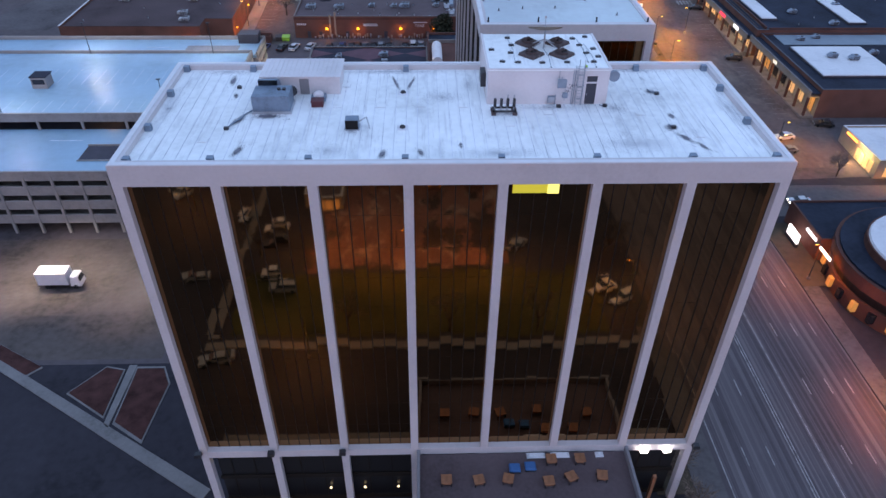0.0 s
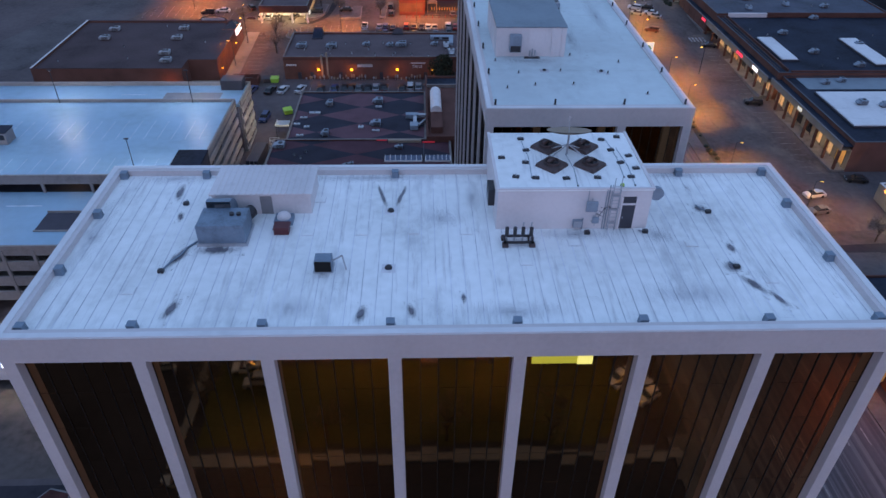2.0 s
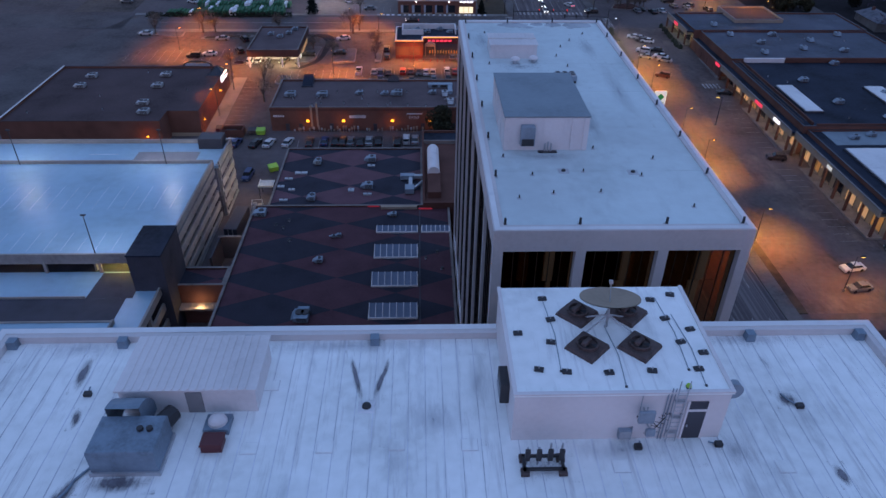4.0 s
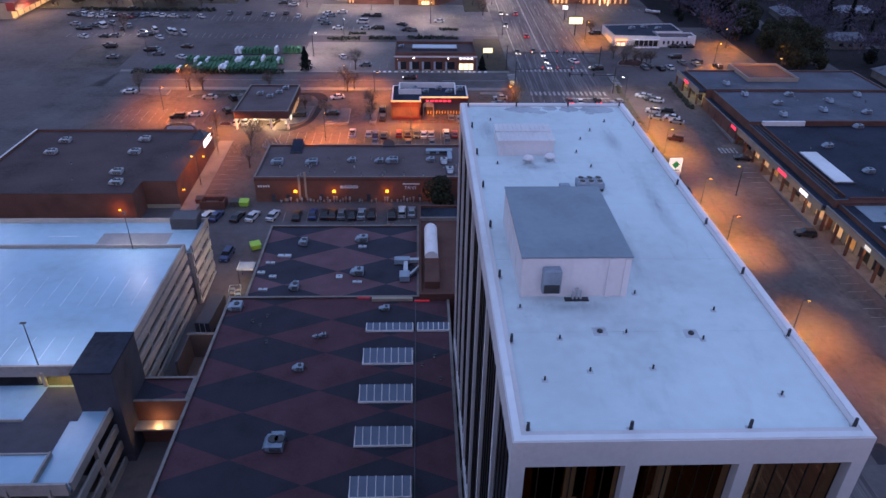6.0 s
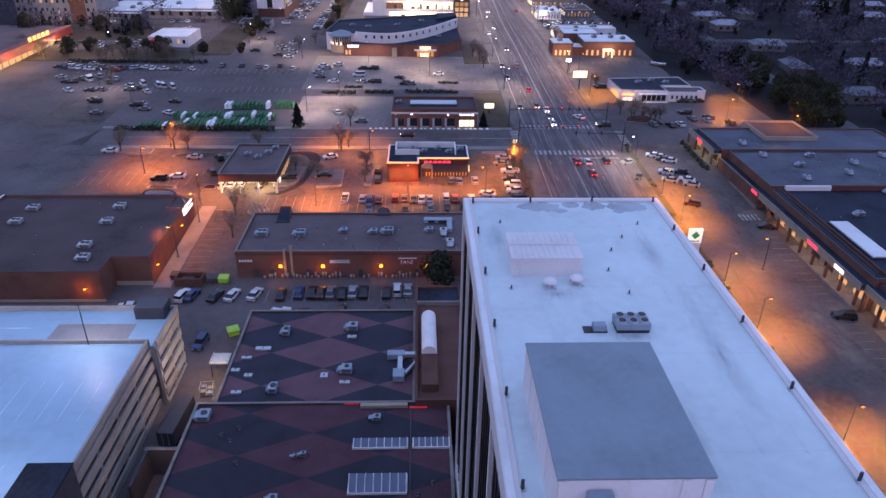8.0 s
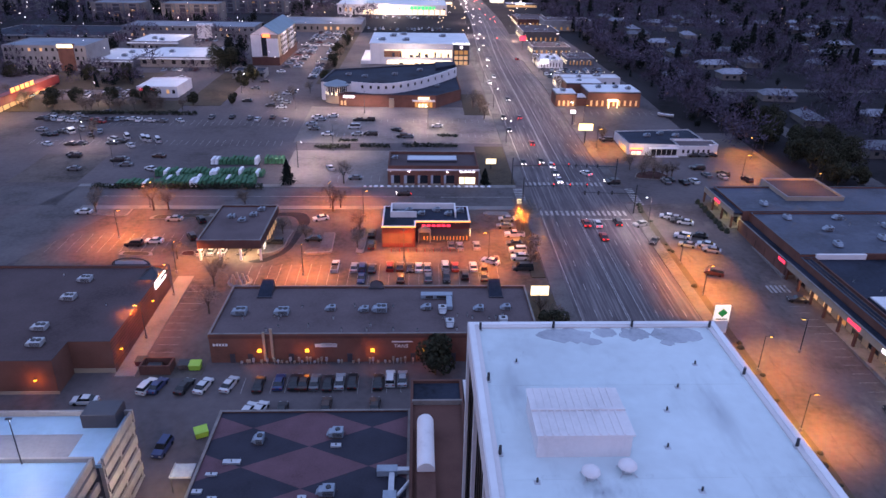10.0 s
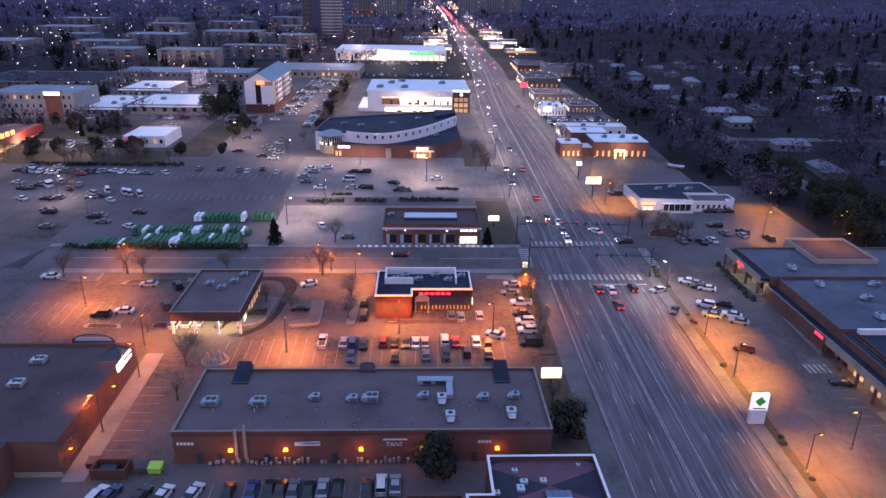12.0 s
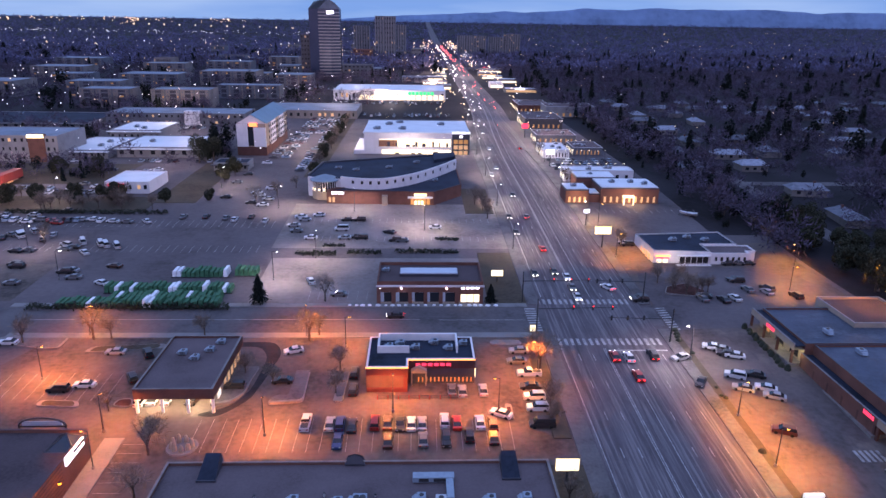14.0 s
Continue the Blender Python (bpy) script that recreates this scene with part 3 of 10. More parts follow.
# traffic islands with pale kerbs and rounded corners
def island(poly, fill, r=1.2, kerb=0.3):
    cx, cy = sum(p[0] for p in poly) / len(poly), sum(p[1] for p in poly) / len(poly)
    ob = thing("traffic_island", "low kerbed island with bare winter ground in the lot", "traffic island", (cx, cy, gz(cx, cy)), kind="structure")
    pts = rounded([(x - cx, y - cy) for x, y in poly], r)
    part("kerb", Mesh().prism(pts, -0.4, 0.22), "kerb", ob)
    size = max(0.5, min(max(abs(p[0]) for p in pts), max(abs(p[1]) for p in pts)))
    part("fill", Mesh().prism([(x * (1 - kerb / size) if abs(x) > kerb else 0, y * (1 - kerb / size) if abs(y) > kerb else 0) for x, y in pts], 0.0, 0.25), fill, ob)


for poly, fill in (
        ([(-97, 279.2), (-84, 276.0), (-80.2, 276.2), (-80.6, 282.6), (-84, 283), (-97, 282.5)], "shoulder"),
        ([(-73.8, 274.2), (-56, 276.3), (-56, 278.8), (-73.0, 277.2)], "lawn"),
        ([(-73.6, 252.0), (-64.6, 251.5), (-65.5, 253.9), (-73.6, 254.4)], "lawn"),
        ([(-37.0, 277.4), (-32.8, 276.6), (-30.8, 272.4), (-32.0, 261.5), (-32.2, 256.0), (-34.2, 252.6), (-38.2, 251.4), (-38.8, 254.6), (-36.6, 262.0), (-36.4, 272.0)], "shoulder"),
        ([(-26.8, 252.0), (-25.8, 254.8), (-22.6, 254.6), (-22.6, 278.5), (-19.9, 278.5), (-19.4, 253.0)], "shoulder"),
        ([(-58.2, 251.8), (-53.9, 251.4), (-54.8, 254.9), (-57.8, 254.6)], "mulch"),
        ([(-13.2, 252.6), (-11.2, 252.6), (-10.6, 270.5), (-12.8, 270.5)], "shoulder"),
        ([(22.0, 278.0), (27.0, 277.2), (30.2, 278.2), (29.5, 280.4), (22.4, 280.4)], "concrete"),
        ([(75.2, 307.2), (84.8, 304.8), (88.0, 309.0), (84.2, 315.4), (77.5, 312.5)], "mulch"),
        ([(22.6, 252.2), (24.0, 252.2), (24.0, 246.4), (22.6, 246.4)], "mulch")):
    island(poly, fill)

paint = Mesh()


def dashes(x, y0, y1, on=3.0, off=9.0, w=0.09):
    y = y0
    while y < y1:
        if not 275 < y < 305:
            paint.quad(*[(road_mid(v) - 52.4 + u, v, gz(u, v) + 0.115) for u, v in ((x - w, y), (x + w, y), (x + w, y + on), (x - w, y + on))])
        y += on + off


for x in (42.9, 46.3, 56.7, 60.0, 63.1):
    dashes(x, 30, 1000)
for x in (39.3, 49.6, 50.0, 53.3):
    dashes(x, 20, 274, 8, 0)
    dashes(x, 306, 1200, 10, 0, 0.12)
for x in np.arange(39.2, 65.5, 1.55):
    sheet(paint, x, x + 0.75, 277.6, 281.0, 0.118)
    sheet(paint, x - 1.5, x - 0.75, 301.2, 304.4, 0.118)
sheet(paint, 50.5, 65, 274.6, 275.2, 0.118)
for y in np.arange(285.2, 298.5, 1.4):
    sheet(paint, 33.4, 36.4, y, y + 0.7, 0.125)
    sheet(paint, 69.5, 72.0, y, y + 0.7, 0.125)
sheet(paint, 10, 33, 291.4, 291.6, 0.125)
sheet(paint, -95, 5, 291.6, 291.8, 0.125)
for x in np.arange(-38.5, 24.5, 2.45):
    sheet(paint, x, x + 0.07, 236.4, 247.2, 0.10)
for x in np.arange(-93, -60, 2.7):
    sheet(paint, x, x + 0.07, 254, 265, 0.10)
for y in np.arange(204, 240, 2.7):
    sheet(paint, -50.8, -46.2, y, y + 0.07, 0.10)
for y in np.arange(152, 226, 2.8):
    sheet(paint, 87.6, 91.4, y, y + 0.07, 0.10)
for k in range(5):
    sheet(paint, 86.2 + 1.1 * k, 86.8 + 1.1 * k, 231.0, 234.4, 0.11)
for x in np.arange(-34, 32, 2.7):
    sheet(paint, x, x + 0.12, 372, 377, 0.10)
    sheet(paint, x, x + 0.12, 352, 357, 0.10)
for x in np.arange(-140, -46, 2.7):
    sheet(paint, x, x + 0.12, 341, 347, 0.08)
    sheet(paint, x, x + 0.12, 366, 374, 0.08)
for y in np.arange(388, 425, 2.7):
    sheet(paint, -62, -54, y, y + 0.12, 0.08)
for x in np.arange(-26, -8, 2.7):
    sheet(paint, x, x + 0.12, 304, 310, 0.10)
for x in np.arange(-30, 2, 2.7):
    sheet(paint, x, x + 0.12, 196.2, 201.0, 0.08)
for x in np.arange(76, 118, 3.0):
    sheet(paint, x, x + 0.14, 386, 391, 0.10)
tagged(part("road_marking", paint, "paint"), "worn white lane lines, crossings and stall lines", "road marking", kind="structure")

ridge = Mesh()
prev = None
for i in range(141):
    x = -2600 + i * 45
    t = (x + 300) / 3600
    h = 34 * smooth(-0.12, 0.08, t) + 62 * smooth(0.0, 0.45, t) + 20 * noise.noise((x * 0.0021, 3.1, 0)) * smooth(-0.05, 0.3, t) + 9 * noise.noise((x * 0.008, 7.7, 0)) * smooth(-0.05, 0.3, t)
    cur = [(x, 4640, 60), (x, 4660, 79.0 + 0.35 * h), (x, 4690, 79.0 + h), (x, 4760, 60)]
    if prev:
        for k in range(3):
            ridge.quad(prev[k], cur[k], cur[k + 1], prev[k + 1])
    prev = cur
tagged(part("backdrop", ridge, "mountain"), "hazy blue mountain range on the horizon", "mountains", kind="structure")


# ---- the two office towers ----
def ribs(x0, x1, y0, y1, z, gap, w=0.02, h=0.02, along="y"):
    """Raised seams of a roof membrane."""
    m = Mesh()
    v = (x0 if along == "y" else y0) + gap
    while v < (x1 if along == "y" else y1) - 0.3:
        if along == "y":
            m.box(v - w, v + w, y0, y1, z, z + h)
        else:
            m.box(x0, x1, v - w, v + w, z, z + h)
        v += gap * random.uniform(0.96, 1.04)
    return m


PANE_W, FLOORS = 8.13 / 6, 10


def bay_frame(n, w, z0, z1, floors):
    """Mullions of one facade bay, facing -y, with its left foot at the origin."""
    m = Mesh()
    for i in range(n + 1):
        x = w * i / n
        m.box(x - 0.035, x + 0.035, -0.04, 0.06, z0, z1)
    for j in range(floors + 1):
        z = z0 + (z1 - z0) * j / floors
        m.box(0, w, 0.015, 0.06, z - 0.012, z + 0.012)
    return m


def office_tower(label, x0, x1, y0, y1, top, nx, ny, pane_rows, low, drop):
    tower = thing("office_building", label, "office building")
    px, py = (x1 - x0 - 0.86) / nx, (y1 - y0) / ny
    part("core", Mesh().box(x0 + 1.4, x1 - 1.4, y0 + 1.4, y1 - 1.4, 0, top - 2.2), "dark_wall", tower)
    loop = [(x0, y0), (x1, y0), (x1, y1), (x0, y1)]

    def inward(d):
        return [(x0 + d, y0 + d), (x1 - d, y0 + d), (x1 - d, y1 - d), (x0 + d, y1 - d)]

    part("fascia", Mesh().ring(loop, inward(0.9), top - 2.0, top), "precast", tower, "off-white precast fascia round the roof")
    part("coping", Mesh().ring(inward(0.1), inward(0.55), top, top + 0.06), "white_roof", tower)
    z0, z1 = low + 0.9, top - 2.0
    pillar = Mesh().box(-0.42, 0.42, -0.1, 0.75, 0, top - 2.0).data("pillar", M["precast"])
    side = Mesh().box(-0.1, 0.6, -0.3, 0.3, 0, top - 2.0).data("pillar", M["precast"])
    for i in range(nx + 1):
        x = x0 + 0.43 + (x1 - x0 - 0.86) * i / nx
        for y, flip in ((y0 + 0.1, 0), (y1 - 0.1, 180)):
            p = new("pillar", pillar)
            p.parent = tower
            p.matrix_basis = pose(x, y, 0, 0, 0, flip)
    for j in range(1, ny):
        for x, flip in ((x0 + 0.1, 0), (x1 - 0.1, 180)):
            p = new("pillar", side)
            p.parent = tower
            p.matrix_basis = pose(x, y0 + py * j, 0, 0, 0, flip)
    # glazing: the street front in single panes, the other fronts by the bay
    ph = (z1 - z0) / FLOORS
    w = px - 0.84
    pw = w / 6
    pane = Mesh().box(-pw / 2 + 0.03, pw / 2 - 0.03, -0.015, 0.015, -ph / 2 + 0.008, ph / 2 - 0.008).data("pane", M["bronze_glass"])
    frame_mesh = bay_frame(6, w, z0, z1, FLOORS).data("facade_bay", M["mullion"])
    for i in range(nx):
        bay = new("facade_bay", frame_mesh)
        bay.parent = tower
        bay.location = (x0 + 0.43 + px * i + 0.42, y0 + 0.75, 0)
        rest = Mesh()
        for r in range(FLOORS):
            for c in range(6):
                cx, cz = pw * (c + 0.5), z0 + ph * (r + 0.5)
                if r >= FLOORS - pane_rows:
                    p = new("pane", pane)
                    p.parent = bay
                    p.matrix_basis = pose(cx, 0.02, cz, random.gauss(0, 0.22), 0, random.gauss(0, 0.3))
                else:
                    d = 0.004 * random.gauss(0, 1)
                    rest.quad((cx - pw / 2 + 0.03, 0.02 - d, cz - ph / 2), (cx + pw / 2 - 0.03, 0.02 + d, cz - ph / 2), (cx + pw / 2 - 0.03, 0.02 + d, cz + ph / 2), (cx - pw / 2 + 0.03, 0.02 - d, cz + ph / 2))
        if rest.v:
            tagged(part("lower_panes", rest, "bronze_glass", bay), kind="stuff")
    for y, s in ((y1 - 0.6, 1),):
        g = Mesh()
        g.quad((x1 - 0.5, y, z0), (x0 + 0.5, y, z0), (x0 + 0.5, y, z1), (x1 - 0.5, y, z1))
        part("north_glazing", g, "bronze_glass", tower)
    for x, nm in ((x0 + 0.3, "west_glazing"), (x1 - 0.3, "east_glazing")):
        g, fr = Mesh(), Mesh()
        n = ny * 6
        for i in range(n):
            a, b = y0 + (y1 - y0) * i / n, y0 + (y1 - y0) * (i + 1) / n
            d = 0.008 * random.gauss(0, 1)
            g.quad((x - d, b, z0), (x + d, a, z0), (x + d, a, z1), (x - d, b, z1))
            if i:
                fr.box(x - 0.09, x + 0.09, a - 0.05, a + 0.05, z0, z1)
        gl = part(nm, g, "black_glass" if nm[0] == "w" else "bronze_glass", tower)
        part("mullion", fr, "mullion", gl)
    part("base_band", Mesh().ring(inward(0.02), inward(0.8), low - 0.2, low + 0.9), "precast", tower)
    base = Mesh().box(x0 + 1.2, x1 - 1.2, y0 + 1.2, y1 - 1.2, 0, low)
    part("base_glazing", base, "black_glass", tower)
    lows = Mesh()
    for i in range(nx * 3 + 1):
        x = x0 + (x1 - x0) * i / (nx * 3)
        lows.box(x - 0.06, x + 0.06, y0 + 1.1, y0 + 1.25, 0, low)
    lows.box(x0 + 1, x1 - 1, y0 + 1.05, y0 + 1.25, 4.6, 5.3)
    lows.box(x0 + 1, x1 - 1, y0 + 1.05, y0 + 1.25, 0, 0.8)
    part("base_frame", lows, "mullion", tower)
    deck = part("roof", Mesh().box(x0 + 0.85, x1 - 0.85, y0 + 0.85, y1 - 0.85, top - 2.2, top - drop), "roof_white" if nx > 3 else "plain_white", tower, "white membrane roof")
    return tower, deck


AX0, AX1, AY0, AY1, TOP = -25.7, 31.4, 49.4, 70.9, 49.0
towerA, deckA = office_tower("ten-storey office tower with bronze mirror glass between white pillars", AX0, AX1, AY0, AY1, TOP, 7, 3, 7, 10.4, 0.5)
part("roof_seams", ribs(AX0 + 0.9, AX1 - 0.9, AY0 + 0.9, AY1 - 0.9, TOP - 0.5, 1.02), "seam", deckA)
BX0, BX1, BY0, BY1 = 7.2, 28.5, 82.2, 140.4
towerB, deckB = office_tower("ten-storey office tower with dark glass and a smooth white roof", BX0, BX1, BY0, BY1, TOP, 3, 7, 3, 10.4, 0.14)
part("roof_seams", ribs(BX0 + 0.9, BX1 - 0.9, BY0 + 0.9, BY1 - 0.9, TOP - 0.14, 9.6, 0.10, 0.012, "x"), "plain_white", deckB)
RZ, RB = TOP - 0.5, TOP - 0.14

# lit office on the top floor
room = Mesh()
room.box(7.75, 11.1, 49.99, 50.04, 45.75, 46.95)
part("lit_room", room, "lit_yellow", towerA, "office with its yellow lights on")
part("lit_room", Mesh().box(10.75, 11.75, 49.95, 49.985, 45.7, 46.98), "lit_bright", towerA)

# lamps under the base band and the amber post at the lobby
for x in (25.6, 28.3):
    part("soffit_lamp", Mesh().frustum(x - 0.4, x + 0.4, 48.98, 49.3, 10.25, 10.6, -0.05, 0.0), "cool_lamp", towerA)
for x in (-25.7, -17.5, -9.4, 31.4):
    ob = thing("floodlight", "small black floodlight on the base band of the tower", "floodlight", (x, 48.9, 11.3), group="base floodlights")
    part("housing", Mesh().frustum(-0.4, 0.4, -0.35, 0.3, 0, 0.5, 0.06, 0.06), "dark_metal", ob)
    part("bracket", Mesh().box(-0.08, 0.08, 0.2, 0.6, -0.05, 0.2), "dark_metal", ob)
part("lobby_post", Mesh().box(26.9, 27.3, 47.6, 48.0, 0.2, 7.5, 0.05), "wood", towerA)

for x in (-11.6, -7.4, -3.3, 20.5):
    part("entrance_lamp", Mesh().dome((x, 50.3, 2.6), 0.16, 0.2, 8, 3), "lit_cream", towerA)

# terrace
terrace = thing("terrace", "roof terrace on a low podium in front of the tower", "terrace", kind="structure")
part("podium", Mesh().box(-0.9, 23.6, 40.2, 49.35, 0, 10.2), "dark_wall", terrace)
part("deck", Mesh().box(-0.6, 23.3, 40.5, 49.3, 10.2, 10.28), "grey_roof", terrace)
part("parapet", Mesh().box(-0.9, -0.55, 40.2, 49.3, 10.2, 11.2, 0.04).box(23.25, 23.6, 40.2, 49.3, 10.2, 11.2, 0.04).box(-0.55, 23.25, 40.2, 40.55, 10.2, 11.2, 0.04), "grey_wall", terrace)
table = thing("terrace_table", "square orange-brown wooden table on the terrace", "table", (2.4, 45.5, 10.28), group="terrace tables")
part("tabletop", Mesh().box(-0.6, 0.6, -0.6, 0.6, 0.68, 0.75, 0.02), "wood", table)
for sx in (-0.5, 0.5):
    for sy in (-0.5, 0.5):
        part("leg", Mesh().box(sx - 0.05, sx + 0.05, sy - 0.05, sy + 0.05, 0, 0.68), "dark_metal", table)
part("apron", Mesh().box(-0.45, 0.45, -0.45, 0.45, 0.3, 0.66), "wood", table)
for x, y, a in ((6.0, 45.4, 10), (9.3, 45.5, -14), (13.8, 45.1, 4), (16.4, 45.6, 22), (19.9, 45.7, -8), (14.5, 48.0, 0), (17.8, 48.0, 0)):
    copy_thing(table, pose(x, y, 10.28, 0, 0, a))
for x, y in ((10.2, 47.0), (12.0, 47.2)):
    ob = thing("lounge_seat", "low seat under a blue cover on the terrace", "seat", (x, y, 10.28), group="blue seats")
    part("base", Mesh().box(-0.6, 0.6, -0.5, 0.5, 0, 0.35, 0.04), "dark_metal", ob)
    part("cover", Mesh().frustum(-0.65, 0.65, -0.55, 0.55, 0.35, 0.62, 0.12, 0.1), "blue_cloth", ob)
for x0, x1 in ((11.8, 14.0), (14.6, 16.8), (19.8, 20.8)):
    ob = thing("snow_patch", "small heap of old snow against the tower wall", "snow")
    part("heap", Mesh().frustum(x0, x1, 48.5, 49.25, 10.28, 10.6, 0.3, 0.2), "snow", ob)

# ---- on the roof of the front tower ----
pent = thing("penthouse", "white-walled plant room with a flat roof on the tower", "plant room")
PX0, PX1, PY0, PY1, PT = 6.3, 17.9, 61.6, 70.7, 52.0
part("wall", Mesh().box(PX0, PX1, PY0, PY1, RZ, PT - 0.08), "white_wall", pent)
part("roof", Mesh().box(PX0 - 0.08, PX1 + 0.08, PY0 - 0.08, PY1 + 0.08, PT - 0.08, PT + 0.04), "roof_white", pent)
part("roof_edge", Mesh().box(PX0 - 0.1, PX1 + 0.1, PY0 - 0.1, PY0 + 0.12, PT + 0.04, PT + 0.14).box(PX0 - 0.1, PX0 + 0.12, PY0 + 0.12, PY1 + 0.1, PT + 0.04, PT + 0.14).box(PX1 - 0.12, PX1 + 0.1, PY0 + 0.12, PY1 + 0.1, PT + 0.04, PT + 0.14), "white_wall", pent)
door = part("door", Mesh().box(15.75, 16.75, PY0 - 0.07, PY0 + 0.02, RZ + 0.05, RZ + 2.15), "dark_wall", pent, "dark grey steel door")
part("frame", Mesh().box(15.62, 15.75, PY0 - 0.09, PY0, RZ, RZ + 2.9).box(16.75, 16.88, PY0 - 0.09, PY0, RZ, RZ + 2.9).box(15.75, 16.75, PY0 - 0.09, PY0, RZ + 2.15, RZ + 2.3), "white_wall", door)
part("handle", Mesh().box(15.85, 15.92, PY0 - 0.14, PY0 - 0.07, RZ + 1.0, RZ + 1.12), "metal", door)
part("transom", Mesh().box(15.75, 16.75, PY0 - 0.06, PY0 + 0.02, RZ + 2.32, RZ + 2.85), "dark_wall", pent)
for x in (11.0, 14.0):
    for y in (65.1, 68.1):
        ob = thing("exhaust_fan", "brown rusty square exhaust fan set diagonally on the plant room roof", "fan", (x - 0.2, y, PT + 0.04), 45, group="exhaust fans")
        part("curb", Mesh().frustum(-0.94, 0.94, -0.94, 0.94, 0, 0.26, 0.08, 0.08), "rust", ob)
        part("collar", Mesh().ring([(0.62 * math.cos(math.pi * k / 8), 0.62 * math.sin(math.pi * k / 8)) for k in range(16)], [(0.54 * math.cos(math.pi * k / 8), 0.54 * math.sin(math.pi * k / 8)) for k in range(16)], 0.26, 0.46), "rust", ob)
        part("hub", Mesh().tube((0, 0, 0.26), (0, 0, 0.62), 0.16, 0.13, 10), "dark_metal", ob)
        part("motor", Mesh().box(-0.5, 0.2, -0.13, 0.13, 0.5, 0.72, 0.04), "rust", ob)
        for k in range(4):
            c, s = math.cos(k * math.pi / 2 + 0.4), math.sin(k * math.pi / 2 + 0.4)
            part("blade", Mesh().quad((0.1 * c, 0.1 * s, 0.36), (0.5 * c + 0.14 * s, 0.5 * s - 0.14 * c, 0.33), (0.5 * c - 0.14 * s, 0.5 * s + 0.14 * c, 0.41)), "dark_metal", ob)
dish = thing("satellite_dish", "large pale satellite dish on a mast with braced feet", "satellite dish", (12.3, 67.0, PT + 0.04))
part("mast", Mesh().tube((0, 0, 0), (0, 0, 1.75), 0.09, 0.08, 10), "metal", dish)
brace = Mesh()
for a in (30, 150, 210, 330):
    brace.tube((1.7 * math.cos(radians(a)), 1.5 * math.sin(radians(a)), 0.03), (0, 0, 0.9), 0.05, 0.05, 6)
    brace.box(1.7 * math.cos(radians(a)) - 0.15, 1.7 * math.cos(radians(a)) + 0.15, 1.5 * math.sin(radians(a)) - 0.15, 1.5 * math.sin(radians(a)) + 0.15, 0, 0.06)
part("brace", brace, "metal", dish)
bowl, n = Mesh(), 24
for s, off in ((1, 0.0), (-1, 0.05)):
    k = len(bowl.v)
    for j in range(6):
        r = 1.75 * j / 5
        for i in range(n):
            t = 2 * math.pi * i / n
            bowl.v.append((r * math.cos(t), r * math.sin(t), 0.09 * r * r - off))
    for j in range(5):
        for i in range(n):
            q = (k + j * n + i, k + j * n + (i + 1) % n, k + (j + 1) * n + (i + 1) % n, k + (j + 1) * n + i)
            bowl.f.append(q if s > 0 else q[::-1])
bowl_ob = part("reflector", bowl, "tan_wall", dish, "pale beige reflector")
bowl_ob.matrix_basis = pose(0, 0.1, 1.78, -18, 0, 0)
part("feed", Mesh().tube((0, 0, 0), (0, 0, 1.1), 0.03).box(-0.1, 0.1, -0.1, 0.1, 1.1, 1.3), "metal", bowl_ob)
for x, y in ((8.9, 69.6), (9.1, 67.6), (8.8, 65.6), (9.3, 63.2), (11.6, 63.1), (14.0, 63.2), (15.6, 69.4), (16.0, 67.6), (16.3, 65.5), (17.0, 69.9), (17.2, 66.6), (7.0, 66.4), (7.8, 63.4), (16.6, 63.3), (17.3, 64.6)):
    ob = thing("roof_block", "small dark ballast block on the plant room roof", "ballast block", (x, y, PT + 0.04), random.uniform(-15, 15), group="ballast blocks")
    part("block", Mesh().box(-0.26, 0.26, -0.16, 0.16, 0, 0.14, 0.02), "dark_metal", ob)
    part("clamp", Mesh().tube((0, 0, 0.14), (0, 0, 0.3), 0.04), "metal", ob)
ladder = thing("roof_ladder", "galvanised cage ladder up the plant room wall", "ladder", (15.1, PY0 - 0.25, RZ))
for s in (-0.25, 0.25):
    part("rail", Mesh().tube((s, 0, 0), (s, 0, 4.6), 0.035), "metal", ladder)
for k in range(13):
    part("rung", Mesh().tube((-0.25, 0, 0.3 + 0.3 * k), (0.25, 0, 0.3 + 0.3 * k), 0.02, n=6), "metal", ladder)
for k in range(3):
    part("standoff", Mesh().box(-0.27, 0.27, 0.0, 0.27, 0.6 + 1.2 * k, 0.66 + 1.2 * k), "metal", ladder)
for x, z, r in ((13.3, RZ + 2.4, 0.42), (13.7, RZ + 1.2, 0.25)):
    ob = thing("wall_antenna", "grey antenna bracketed to the plant room wall", "antenna", (x, PY0, z))
    part("bracket", Mesh().tube((0, 0, 0), (0, -0.5, 0), 0.05).tube((0, -0.5, -0.6), (0, -0.5, 0.6), 0.04), "metal", ob)
    part("panel", Mesh().box(-r, r, -0.72, -0.52, -r, r, 0.05), "ac", ob)
ob = thing("wall_antenna", "dark comb of thin antenna rods bracketed to the plant room wall", "antenna", (13.9, PY0, RZ + 1.4))
part("bracket", Mesh().tube((0, 0, 0), (0.1, -0.6, 0.2), 0.03), "dark_metal", ob)
part("boom", Mesh().tube((-0.3, -0.6, -0.5), (0.4, -0.6, 0.9), 0.025), "dark_metal", ob)
for j in range(5):
    c = Vector((-0.25 + 0.15 * j, -0.6, -0.4 + 0.3 * j))
    part("rod", Mesh().tube(tuple(c + Vector((-0.3, 0, 0.12))), tuple(c + Vector((0.3, 0, -0.12))), 0.015), "dark_metal", ob)
